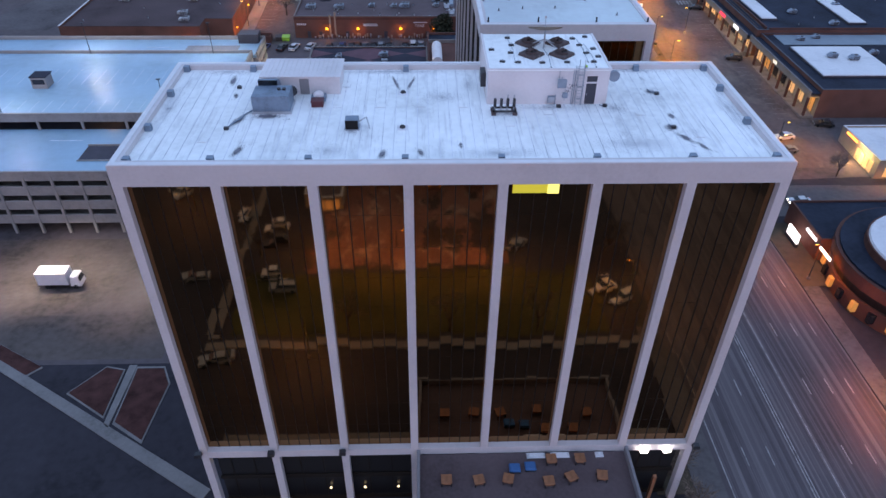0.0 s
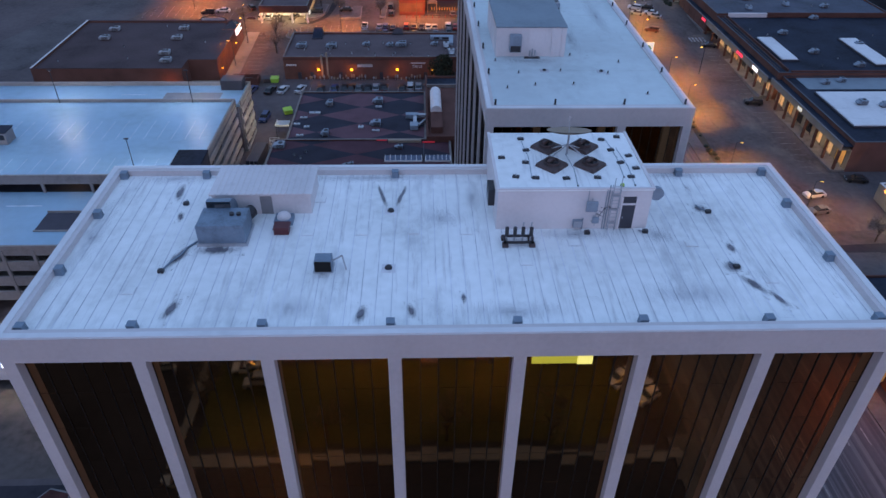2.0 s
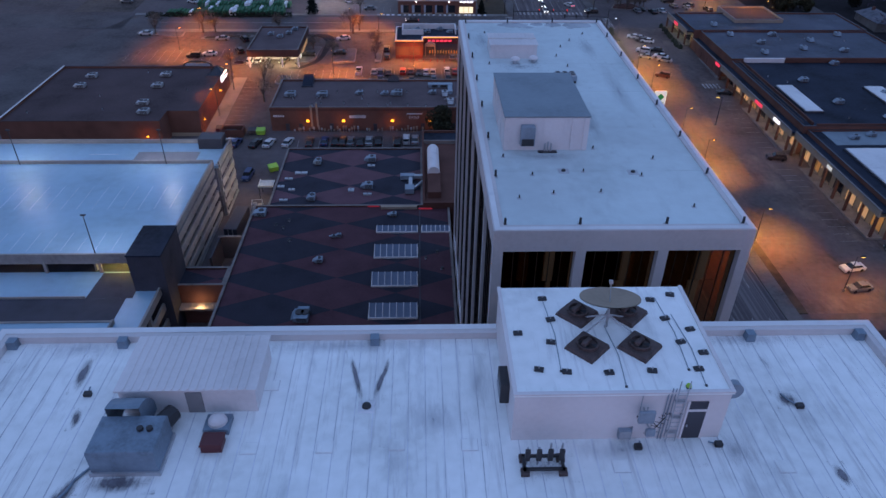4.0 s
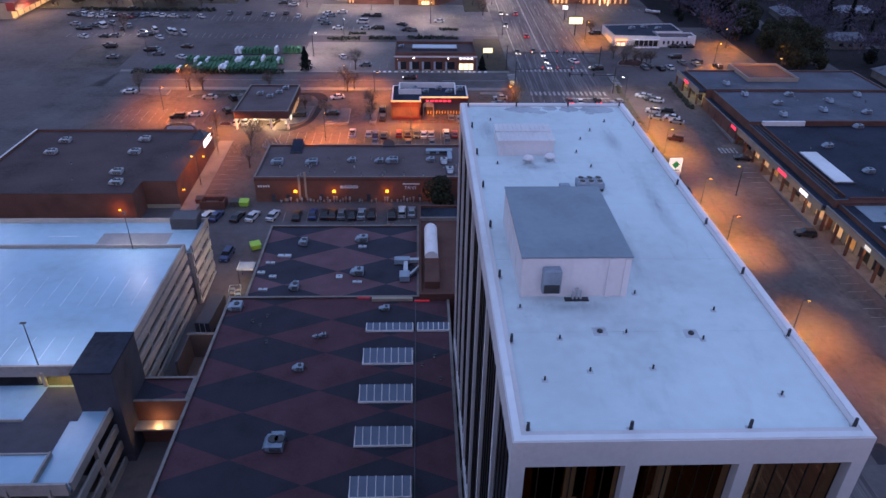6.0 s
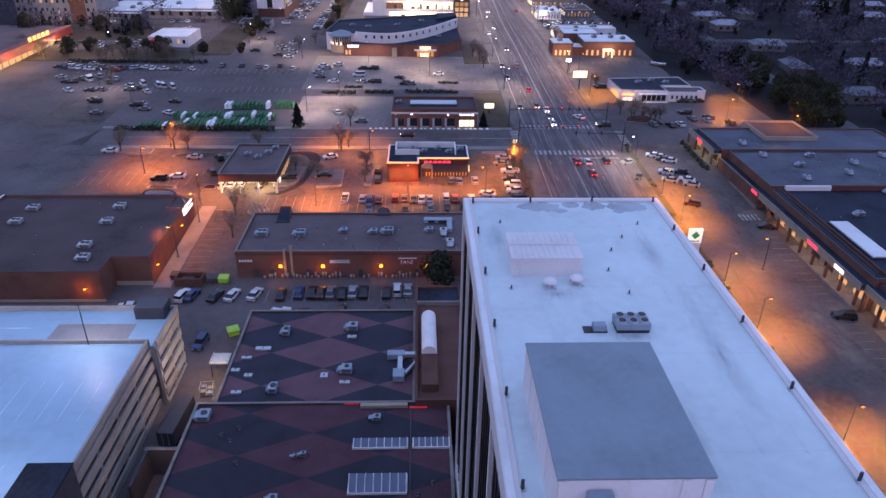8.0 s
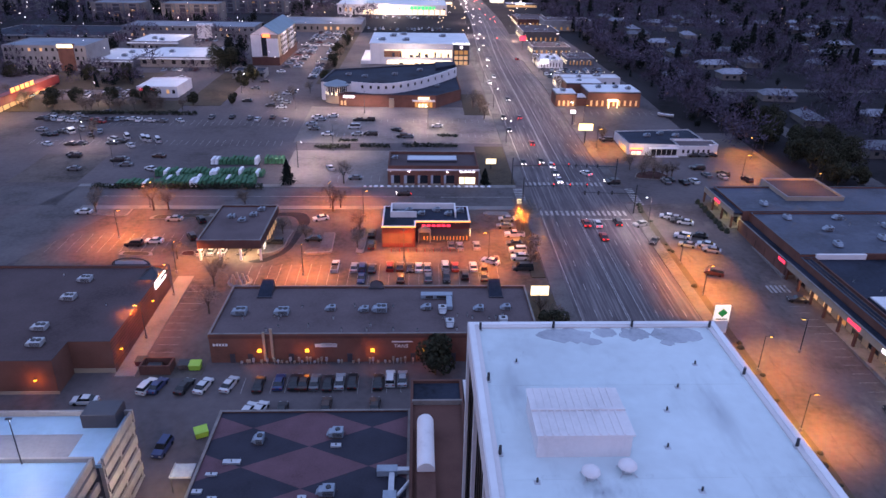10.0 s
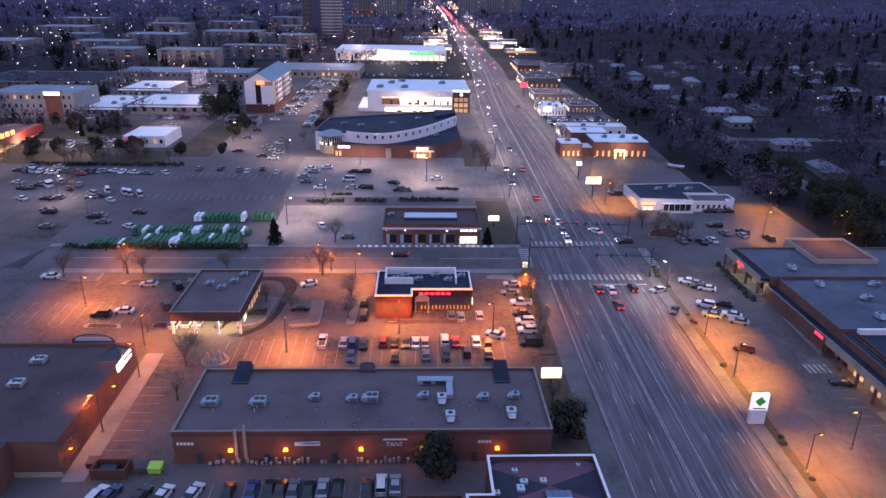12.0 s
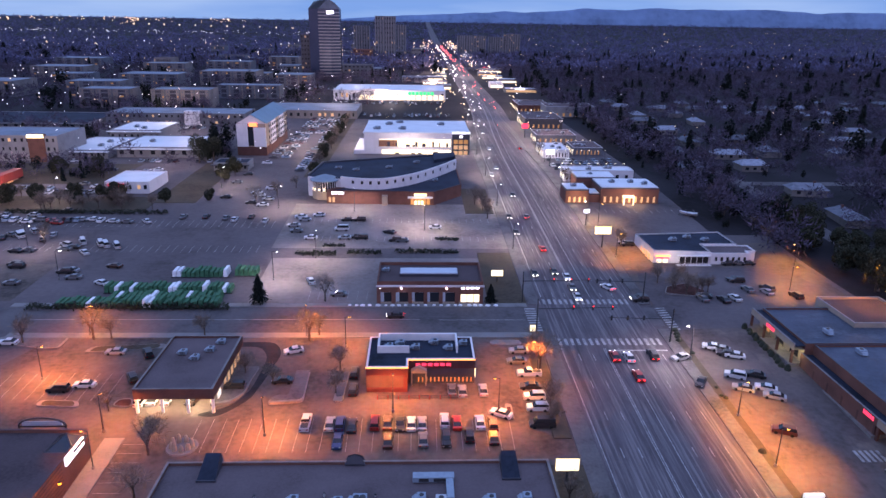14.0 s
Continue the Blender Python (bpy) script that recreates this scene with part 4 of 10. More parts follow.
for x, z0, z1, r in ((14.45, 0.0, 3.6, 0.03), (14.62, 0.0, 3.9, 0.04), (14.8, 0.2, 3.9, 0.025), (15.45, 0.0, 3.8, 0.03), (13.1, 1.6, 3.5, 0.02), (12.9, 0.0, 1.0, 0.05)):
    ob = thing("wall_conduit", "thin grey conduit up the plant room wall", "conduit", (x, PY0 - 0.06, RZ), group="wall conduits")
    part("pipe", Mesh().tube((0, 0, z0), (0, 0, z1), r), "ac", ob)
    part("clip", Mesh().box(-0.07, 0.07, -0.02, 0.05, z1 * 0.5, z1 * 0.5 + 0.06), "dark_metal", ob)
ob = thing("junction_box", "grey box with a smear of dirt on the plant room wall", "junction box", (12.5, PY0, RZ + 0.3))
part("body", Mesh().box(-0.35, 0.35, -0.3, 0, 0, 0.6, 0.03), "ac", ob)
part("door", Mesh().box(-0.3, 0.3, -0.33, -0.3, 0.05, 0.55, 0.01), "metal", ob)
for x, ya, yb in ((9.0, 63.2, 69.4), (16.05, 63.2, 69.6), (16.6, 62.0, 68.0), (12.3, 62.0, 67.0)):
    ob = thing("roof_cable", "thin grey cable lying across the plant room roof", "cable", (0, 0, PT + 0.06), group="roof cables")
    part("line", Mesh().tube((x, ya, 0), (x + 0.15, (ya + yb) / 2, 0.02), 0.025, n=5).tube((x + 0.15, (ya + yb) / 2, 0.02), (x - 0.1, yb, 0), 0.025, n=5), "ac", ob)
    part("clip", Mesh().box(x - 0.06, x + 0.06, ya, ya + 0.12, -0.02, 0.05), "dark_metal", ob)
ob = thing("warning_light", "small yellow warning light at the ladder head", "lamp", (15.6, PY0 + 0.35, PT + 0.04))
part("base", Mesh().box(-0.12, 0.12, -0.12, 0.12, 0, 0.1), "dark_metal", ob)
part("cap", Mesh().dome((0, 0, 0.1), 0.16, 0.2, 8, 3), "lime", ob)
ob = thing("wall_dish", "small grey dish on the corner of the plant room", "satellite dish", (18.7, 63.0, RZ + 2.2))
part("arm", Mesh().tube((-0.8, 0, -0.2), (0, 0, 0), 0.06).tube((-0.8, 0, 0.4), (0, 0, 0.1), 0.05), "metal", ob)
part("drum", Mesh().tube((0, -0.2, 0.1), (0, 0.25, 0.1), 0.55, 0.5, 16), "ac", ob)
ob = thing("wall_vent", "dark louvred vent on the side wall of the plant room", "vent")
part("hood", Mesh().box(PX0 - 0.5, PX0, 63.4, 65.0, RZ + 1.0, RZ + 2.4, 0.05), "dark_metal", ob)
part("slats", Mesh().box(PX0 - 0.54, PX0 - 0.5, 63.5, 64.9, RZ + 1.2, RZ + 1.3).box(PX0 - 0.54, PX0 - 0.5, 63.5, 64.9, RZ + 1.6, RZ + 1.7), "metal", ob)

ant = thing("antenna_frame", "dark steel frame with antennas standing on the roof", "antenna frame", (7.8, 59.8, RZ))
part("frame", Mesh().box(-1.1, 1.1, -0.5, -0.35, 0.25, 0.4).box(-1.1, 1.1, 0.35, 0.5, 0.25, 0.4).box(-1.1, -0.95, -0.5, 0.5, 0.25, 0.4).box(0.95, 1.1, -0.5, 0.5, 0.25, 0.4), "dark_metal", ant)
for sx in (-0.9, -0.3, 0.3, 0.9):
    part("mast", Mesh().tube((sx, 0.0, 0.2), (sx, 0.0, 1.5 + 0.3 * (sx > 0)), 0.06), "metal", ant)
    part("panel", Mesh().box(sx - 0.13, sx + 0.13, -0.22, -0.06, 0.7, 1.5, 0.03), "dark_metal", ant)
for sx in (-1.0, 1.0):
    for sy in (-0.45, 0.45):
        part("foot", Mesh().box(sx - 0.22, sx + 0.22, sy - 0.22, sy + 0.22, 0, 0.25, 0.02), "rust", ant)

shed = thing("roof_shed", "low white plant shed with a ribbed roof", "shed")
part("wall", Mesh().box(-15.6, -8.0, 64.0, 68.3, RZ, RZ + 1.75), "white_wall", shed)
part("roof", Mesh().box(-15.75, -7.85, 63.85, 68.45, RZ + 1.75, RZ + 1.87), "white_wall", shed)
part("roof_ribs", ribs(-15.7, -7.9, 63.9, 68.4, RZ + 1.87, 0.45, 0.06, 0.07), "white_wall", shed)
part("door", Mesh().box(-11.9, -11.0, 63.93, 63.99, RZ + 0.05, RZ + 1.6), "grey_wall", shed)
hv = thing("air_handler", "grey-blue air handler with a sloping intake hood", "air handler", (-14.0, 61.0, RZ))
part("body", Mesh().box(-1.75, 1.7, -1.3, 1.2, 0.25, 1.75, 0.05), "blue_unit", hv)
part("base", Mesh().box(-1.85, 1.8, -1.4, 1.3, 0, 0.25), "metal", hv)
hood = Mesh()
prof = [(1.2 + 1.9 * math.sin(math.pi * k / 16), 0.3 + 1.95 * math.cos(math.pi * k / 16)) for k in range(9)]
for (ya, za), (yb, zb) in zip(prof[:-1], prof[1:]):
    hood.quad((-1.5, ya, za), (0.3, ya, za), (0.3, yb, zb), (-1.5, yb, zb))
for sx in (-1.5, 0.3):
    hood.quad(*[(sx, y, z) for y, z in prof], (sx, 1.2, 0.3))
part("hood", hood, "blue_unit", hv, "dark blue curved intake hood")
part("side_hood", Mesh().tube((0.9, 1.2, 0.7), (1.5, 2.4, 0.7), 0.55, 0.5, 14), "dark_metal", hv)
part("duct", Mesh().box(-1.95, -1.75, -0.6, 0.4, 0.5, 1.2, 0.04), "dark_metal", hv)
for sx in (0.6, 1.1):
    part("port", Mesh().tube((sx, 0.2, 1.75), (sx, 0.2, 1.92), 0.17, 0.17, 12), "dark_metal", hv)
ob = thing("exhaust_vent", "white mushroom vent on a curb", "vent", (-10.0, 62.9, RZ))
part("curb", Mesh().box(-0.7, 0.7, -0.6, 0.6, 0, 0.4, 0.04), "blue_unit", ob)
part("cap", Mesh().dome((0, 0, 0.4), 0.55, 0.45), "white_wall", ob)
ob = thing("roof_hatch", "maroon painted access hatch", "hatch", (-9.95, 61.5, RZ))
part("curb", Mesh().box(-0.55, 0.55, -0.45, 0.45, 0, 0.5), "maroon", ob)
part("lid", Mesh().frustum(-0.62, 0.62, -0.52, 0.52, 0.5, 0.62, 0.06, 0.06), "maroon", ob)
ob = thing("small_unit", "pale roof unit with a dark open front", "roof unit", (-6.3, 56.9, RZ))
part("body", Mesh().box(-0.6, 0.6, -0.5, 0.55, 0.08, 0.95, 0.05), "blue_unit", ob)
part("grille", Mesh().box(-0.56, 0.56, -0.56, -0.5, 0.1, 0.93), "rubber", ob)
part("curb", Mesh().box(-0.7, 0.7, -0.6, 0.65, 0, 0.08), "metal", ob)
part("conduit", Mesh().tube((0.6, 0.2, 0.5), (1.3, 0.3, 0.9), 0.06).tube((1.3, 0.3, 0.9), (1.6, -0.3, 0.05), 0.06), "metal", ob)
for x, y in ((-1.74, 56.8), (-1.81, 64.2)):
    ob = thing("roof_drain", "grey roof drain in a dark sump", "drain", (x, y, RZ), group="roof drains")
    part("sump", Mesh().frustum(-0.5, 0.5, -0.5, 0.5, 0, 0.05, 0.1, 0.1), "pad", ob)
    part("strainer", Mesh().dome((0, 0, 0.06), 0.28, 0.24, 10, 3), "dark_metal", ob)
for x, y in ((-8.0, 61.3), (-3.9, 61.3), (0.0, 61.4), (4.0, 61.3), (8.1, 57.4), (12.0, 59.7), (20.8, 59.5), (25.0, 55.1), (-19.2, 54.6), (-7.6, 66.0)):
    ob = thing("roof_pad", "pale square walkway pad on the white roof", "roof pad", (x, y, RZ), group="roof pads")
    part("pad", Mesh().box(-0.43, 0.43, -0.38, 0.38, 0.03, 0.06), "roof_white", ob)
    part("rim", Mesh().box(-0.47, 0.47, -0.42, 0.42, 0, 0.03), "pad", ob)
edge = [(-17.6, AY0 + 1.3), (-9.5, AY0 + 1.3), (-1.4, AY0 + 1.3), (6.7, AY0 + 1.3), (14.8, AY0 + 1.3), (23.0, AY0 + 1.3), (AX0 + 1.2, AY0 + 1.3), (AX1 - 1.2, AY0 + 1.3), (AX0 + 1.2, 56.6), (AX0 + 1.2, 63.7), (AX1 - 1.2, 57.4), (AX1 - 1.2, 64.6),
        (AX0 + 1.2, AY1 - 1.2), (-17.6, AY1 - 1.2), (-9.6, AY1 - 1.2), (-1.6, AY1 - 1.2), (22.9, AY1 - 1.2), (AX1 - 1.2, AY1 - 1.2)]
for x, y in edge:
    ob = thing("anchor_box", "blue-grey davit anchor box at the roof edge", "anchor box", (x, y, RZ), group="anchor boxes")
    part("body", Mesh().frustum(-0.3, 0.3, -0.3, 0.3, 0, 0.52, 0.05, 0.05), "blue_unit", ob)
    part("cap", Mesh().box(-0.28, 0.28, -0.28, 0.28, 0.52, 0.57), "blue_unit", ob)
for pts in (((-15.9, 60.3), (-16.5, 59.4), (-16.7, 58.6), (-17.2, 57.8), (-17.6, 56.6)), ((-18.3, 66.0), (-18.2, 65.4)), ((22.8, 64.7), (23.0, 64.2), (23.5, 63.7)), ((22.8, 57.1), (23.1, 56.5)), ((13.4, 61.3), (13.2, 60.9)), ((17.2, 61.2), (17.7, 61.0))):
    ob = thing("roof_conduit", "dark flexible conduit lying on the roof", "conduit")
    m = Mesh()
    for a, b in zip(pts[:-1], pts[1:]):
        m.tube((*a, RZ + 0.09), (*b, RZ + 0.09), 0.07 if len(pts) > 3 else 0.05)
    part("pipe", m, "blue_unit", ob)
    part("end_box", Mesh().box(pts[-1][0] - 0.2, pts[-1][0] + 0.2, pts[-1][1] - 0.15, pts[-1][1] + 0.15, RZ, RZ + 0.25), "dark_metal", ob)

# soot and dirt washed over the front roof
for cx, cy, a, b, turn, mat in ((-3.4, 51.9, 1.0, 2.4, -12, "soot"), (-0.1, 52.2, 0.8, 2.0, 8, "soot"), (-15.8, 52.6, 1.0, 3.0, -16, "soot"), (-16.9, 58.4, 1.2, 3.2, -22, "soot"), (-19.2, 67.2, 0.9, 3.4, 4, "soot"), (-18.2, 63.6, 0.7, 1.8, 6, "soot"), (-1.0, 66.6, 0.5, 5.0, -14, "soot"), (-2.6, 66.6, 0.5, 5.0, 14, "soot"), (3.4, 53.4, 0.5, 1.6, 0, "soot"), (23.6, 58.9, 0.9, 1.8, 0, "soot"), (22.9, 56.6, 1.7, 1.9, 0, "soot"), (23.6, 54.6, 1.0, 3.4, 28, "soot"), (24.7, 53.1, 0.8, 2.8, 25, "soot"), (23.0, 64.3, 1.6, 1.5, 0, "soot"), (23.0, 67.4, 0.6, 2.2, 10, "soot_light"), (-14.3, 59.2, 4.2, 1.5, 0, "soot"), (8.0, 59.6, 3.2, 1.8, 0, "soot_light"), (12.2, 60.8, 9.0, 2.4, 0, "soot_light"), (18.6, 60.6, 3.0, 3.0, 0, "soot_light"), (-20.5, 69.4, 8.0, 2.4, 0, "soot_light"), (-3.5, 69.4, 18.0, 2.0, 0, "soot_light"), (22.5, 69.6, 10.0, 1.8, 0, "soot_light"), (-24.0, 61.0, 2.6, 14.0, 0, "soot_light"), (-8.0, 52.6, 6.0, 4.0, 0, "soot_light"), (6.5, 52.0, 12.0, 3.0, 0, "soot_light"), (19.0, 53.6, 12.0, 5.0, 0, "soot_light"), (-6.3, 56.2, 2.4, 2.0, 0, "soot_light"), (2.0, 63.2, 6.0, 4.0, 0, "soot_light"), (4.8, 66.0, 2.0, 6.0, 0, "soot_light"), (29.6, 60.0, 2.0, 14.0, 0, "soot_light")):
    ob = thing("roof_stain", "soot-grey dirt stain on the white roof", "stain", (cx, cy, RZ + 0.028), turn, group="roof stains")
    part("film", Mesh().quad((-a / 2, -b / 2, 0), (a / 2, -b / 2, 0), (a / 2, b / 2, 0), (-a / 2, b / 2, 0)), mat, ob)
for cx, cy, a, b in ((18.6, 114.4, 6.0, 2.6), (14.0, 120.6, 7.0, 3.0), (19.4, 103.0, 2.4, 12.0), (24.5, 112.0, 3.0, 20.0), (13.4, 95.6, 8.0, 2.6), (12.0, 112.0, 5.0, 3.0), (24.0, 128.0, 3.0, 12.0), (10.0, 131.0, 3.0, 10.0)):
    ob = thing("roof_stain", "soot-grey dirt stain on the white roof", "stain", (cx, cy, RB + 0.028), 0, group="roof stains")
    part("film", Mesh().quad((-a / 2, -b / 2, 0), (a / 2, -b / 2, 0), (a / 2, b / 2, 0), (-a / 2, b / 2, 0)), "soot_light", ob)

# ---- on the roof of the rear tower ----
pentB = thing("penthouse", "white-walled plant room with a flat grey roof", "plant room")
QX0, QX1, QY0, QY1, QT = 9.45, 17.6, 97.0, 108.7, 52.3
part("wall", Mesh().box(QX0, QX1, QY0, QY1, RB, QT - 0.05), "white_wall", pentB)
part("roof", Mesh().box(QX0 - 0.06, QX1 + 0.06, QY0 - 0.06, QY1 + 0.06, QT - 0.05, QT + 0.08), "penthouse_roof", pentB, "grey flat roof")
for a, b in ((15.9, 16.4), (17.1, 17.5), (9.5, 9.8)):
    part("pilaster", Mesh().box(a, b, QY0 - 0.12, QY0, RB, QT - 0.1), "white_wall", pentB)
for a in (99.9, 102.9, 105.9):
    part("seam", Mesh().box(QX0 - 0.05, QX0, a, a + 0.2, RB, QT - 0.1), "white_wall", pentB)
ob = thing("wall_louvre", "grey louvre hood on the plant room wall", "louvre")
part("hood", Mesh().box(11.0, 12.35, QY0 - 0.75, QY0, RB + 0.75, RB + 2.75, 0.12), "ac", ob)
part("grille", Mesh().box(11.1, 12.25, QY0 - 0.8, QY0 - 0.75, RB + 0.8, RB + 1.5), "dark_metal", ob)
ob = thing("pipe_stand", "small group of capped vent pipes by the plant room", "vent pipes", (13.7, 96.5, RB))
for k, h in ((-0.3, 0.9), (0.0, 1.1), (0.3, 0.9)):
    part("pipe", Mesh().tube((k, 0, 0), (k, 0, h), 0.09), "metal", ob)
part("skid", Mesh().box(-0.9, 0.9, -0.2, 0.2, 0, 0.12), "dark_metal", ob)
ob = thing("condenser", "six-fan condenser unit on the roof", "condenser", (18.75, 115.6, RB))
part("frame", Mesh().box(-1.25, 1.25, -0.75, 0.75, 0, 0.3), "dark_metal", ob)
part("body", Mesh().box(-1.3, 1.3, -0.8, 0.8, 0.3, 0.85, 0.05), "ac", ob)
for i in range(3):
    for j in range(2):
        part("fan", Mesh().tube((-0.85 + 0.85 * i, -0.4 + 0.8 * j, 0.85), (-0.85 + 0.85 * i, -0.4 + 0.8 * j, 1.0), 0.36, 0.34, 16), "metal", ob)
        part("fan_grille", Mesh().tube((-0.85 + 0.85 * i, -0.4 + 0.8 * j, 1.0), (-0.85 + 0.85 * i, -0.4 + 0.8 * j, 1.02), 0.29, 0.28, 16), "dark_metal", ob)
ob = thing("small_unit", "pale roof unit beside the condenser", "roof unit", (16.2, 115.3, RB))
part("body", Mesh().box(-0.5, 0.5, -0.35, 0.35, 0.1, 0.6, 0.05), "ac", ob)
part("skid", Mesh().box(-1.2, 0.6, -0.4, 0.4, 0, 0.1), "dark_metal", ob)
shedB = thing("roof_shed", "low white plant shed with a ribbed roof", "shed")
part("wall", Mesh().box(10.5, 16.5, 123.7, 128.4, RB, RB + 1.7), "white_wall", shedB)
part("roof", Mesh().box(10.38, 16.62, 123.55, 128.55, RB + 1.7, RB + 1.82), "white_wall", shedB)
part("roof_ribs", ribs(10.4, 16.6, 123.6, 128.5, RB + 1.82, 0.5, 0.06, 0.08), "white_wall", shedB)
part("ridge", Mesh().box(10.4, 16.6, 126.0, 126.2, RB + 1.82, RB + 1.95), "white_wall", shedB)
for x, y in ((13.5, 121.8), (15.9, 122.3)):
    ob = thing("exhaust_vent", "white mushroom vent with braced feet", "vent", (x, y, RB), group="mushroom vents")
    part("stem", Mesh().tube((0, 0, 0), (0, 0, 0.5), 0.3, 0.3, 12), "metal", ob)
    part("cap", Mesh().dome((0, 0, 0.5), 0.6, 0.4), "white_wall", ob)
    for a in (45, 135, 225, 315):
        part("foot", Mesh().tube((0.75 * math.cos(radians(a)), 0.75 * math.sin(radians(a)), 0.02), (0, 0, 0.4), 0.04, n=5), "metal", ob)
posts = [(7.95 + 0.25, y) for y in (91.5, 99.6, 107.7, 115.8, 124.0, 132.0, 139.3)] + [(27.7, y) for y in (91.8, 99.8, 108.0, 116.1, 124.4, 132.5, 139.4)] + [(14.4, 139.5), (21.1, 139.6), (8.2, 83.2), (14.3, 83.2), (21.4, 83.2), (27.7, 83.2)]
for x, y in posts:
    ob = thing("davit_post", "short dark davit post at the roof edge", "davit post", (x, y, RB), group="davit posts")
    part("base", Mesh().box(-0.2, 0.2, -0.2, 0.2, 0, 0.08), "metal", ob)
    part("post", Mesh().tube((0, 0, 0.08), (0, 0, 0.72), 0.12, 0.1, 10), "dark_metal", ob)
for x, y in ((10.6, 134.4), (10.2, 121.5), (9.6, 103.6), (20.4, 128.3), (19.2, 124.5), (20.0, 120.6), (24.5, 134.0), (22.1, 131.0), (18.3, 97.2), (13.0, 88.4), (17.2, 88.6), (21.6, 91.6), (23.6, 95.0), (16.4, 92.4), (11.6, 91.8), (24.6, 86.0), (9.3, 95.5), (9.9, 87.6)):
    ob = thing("vent_pipe", "thin dark vent pipe through the white roof", "vent pipe", (x, y, RB), group="vent pipes")
    part("flashing", Mesh().frustum(-0.2, 0.2, -0.2, 0.2, 0, 0.06, 0.08, 0.08), "metal", ob)
    part("pipe", Mesh().tube((0, 0, 0.05), (0, 0, 0.34), 0.07), "dark_metal", ob)
for x, y in ((14.6, 92.6), (21.0, 92.3)):
    ob = thing("roof_drain", "grey roof drain in a dark sump", "drain", (x, y, RB), group="roof drains")
    part("sump", Mesh().frustum(-0.5, 0.5, -0.5, 0.5, 0, 0.04, 0.1, 0.1), "metal", ob)
    part("strainer", Mesh().dome((0, 0, 0.04), 0.22, 0.2, 10, 3), "dark_metal", ob)
for cx, cy, a, b in ((15.2, 138.4, 2.2, 1.2), (18.6, 138.8, 0.9, 0.8), (21.0, 138.5, 1.2, 1.1), (24.6, 138.4, 2.0, 1.2), (17.2, 137.4, 0.8, 0.5), (23.4, 137.2, 0.6, 0.5)):
    ob = thing("roof_puddle", "dark wet patch along the edge of the white roof", "puddle", (cx, cy, RB), group="roof puddles")
    loop = [(a * math.cos(t) * (1 + 0.3 * noise.noise((cx + 2 * math.cos(t), cy + 2 * math.sin(t), 0.3))), b * math.sin(t) * (1 + 0.5 * noise.noise((cx + 3 * math.cos(t), cy, 2 * math.sin(t))))) for t in [2 * math.pi * k / 26 for k in range(26)]]
    part("film", Mesh().prism(loop, 0.0, 0.014 + 0.005 * (int(cx * 7) % 5)), "puddle", ob)


# ---- low buildings: shared builders ----
def inset(poly, d):
    n, out = len(poly), []
    for i in range(n):
        a, b, c = Vector(poly[i - 1]), Vector(poly[i]), Vector(poly[(i + 1) % n])
        e1, e2 = (b - a).normalized(), (c - b).normalized()
        n1, n2 = Vector((-e1.y, e1.x)), Vector((-e2.y, e2.x))
        k = (n1 + n2) / max(0.3, 1 + n1.dot(n2))
        out.append(tuple(b + d * k))
    return out


def rect(x0, x1, y0, y1):
    return [(x0, y0), (x1, y0), (x1, y1), (x0, y1)]


def flat_building(label, poly, z0, z1, wall, roof, parapet=0.6, coping=None, category="building", name="building", kind=""):
    """A flat-roofed building on a plan given counter-clockwise: wall, recessed roof, parapet and coping."""
    ob = thing(name, label, category, kind=kind)
    part("wall", Mesh().prism(poly, z0, z1 - parapet - 0.02), wall, ob)
    part("roof", Mesh().prism(inset(poly, 0.3), z1 - parapet - 0.02, z1 - parapet + 0.03), roof, ob)
    ring = Mesh().ring(poly, inset(poly, 0.32), z1 - parapet - 0.02, z1)
    cop = Mesh().ring(inset(poly, -0.06), inset(poly, 0.38), z1, z1 + 0.07)
    part("parapet", ring, wall, ob)
    if coping:
        part("coping", cop, coping, ob)
    return ob


def panes(parent, x0, x1, y, z0, z1, n, mat, fill=0.8, axis="x", name="window", depth=0.08):
    """A row of windows on a wall that faces south (axis x) or along y."""
    w = (x1 - x0) / n
    if axis == "x":
        me = Mesh().box(-w * fill / 2, w * fill / 2, -depth, 0.02, 0, z1 - z0).data(name, M[mat])
    else:
        me = Mesh().box(-depth, depth, -w * fill / 2, w * fill / 2, 0, z1 - z0).data(name, M[mat])
    for i in range(n):
        p = new(name, me)
        p.parent = parent
        c = x0 + w * (i + 0.5)
        p.location = (c, y, z0) if axis == "x" else (y, c, z0)


unit_no = {}


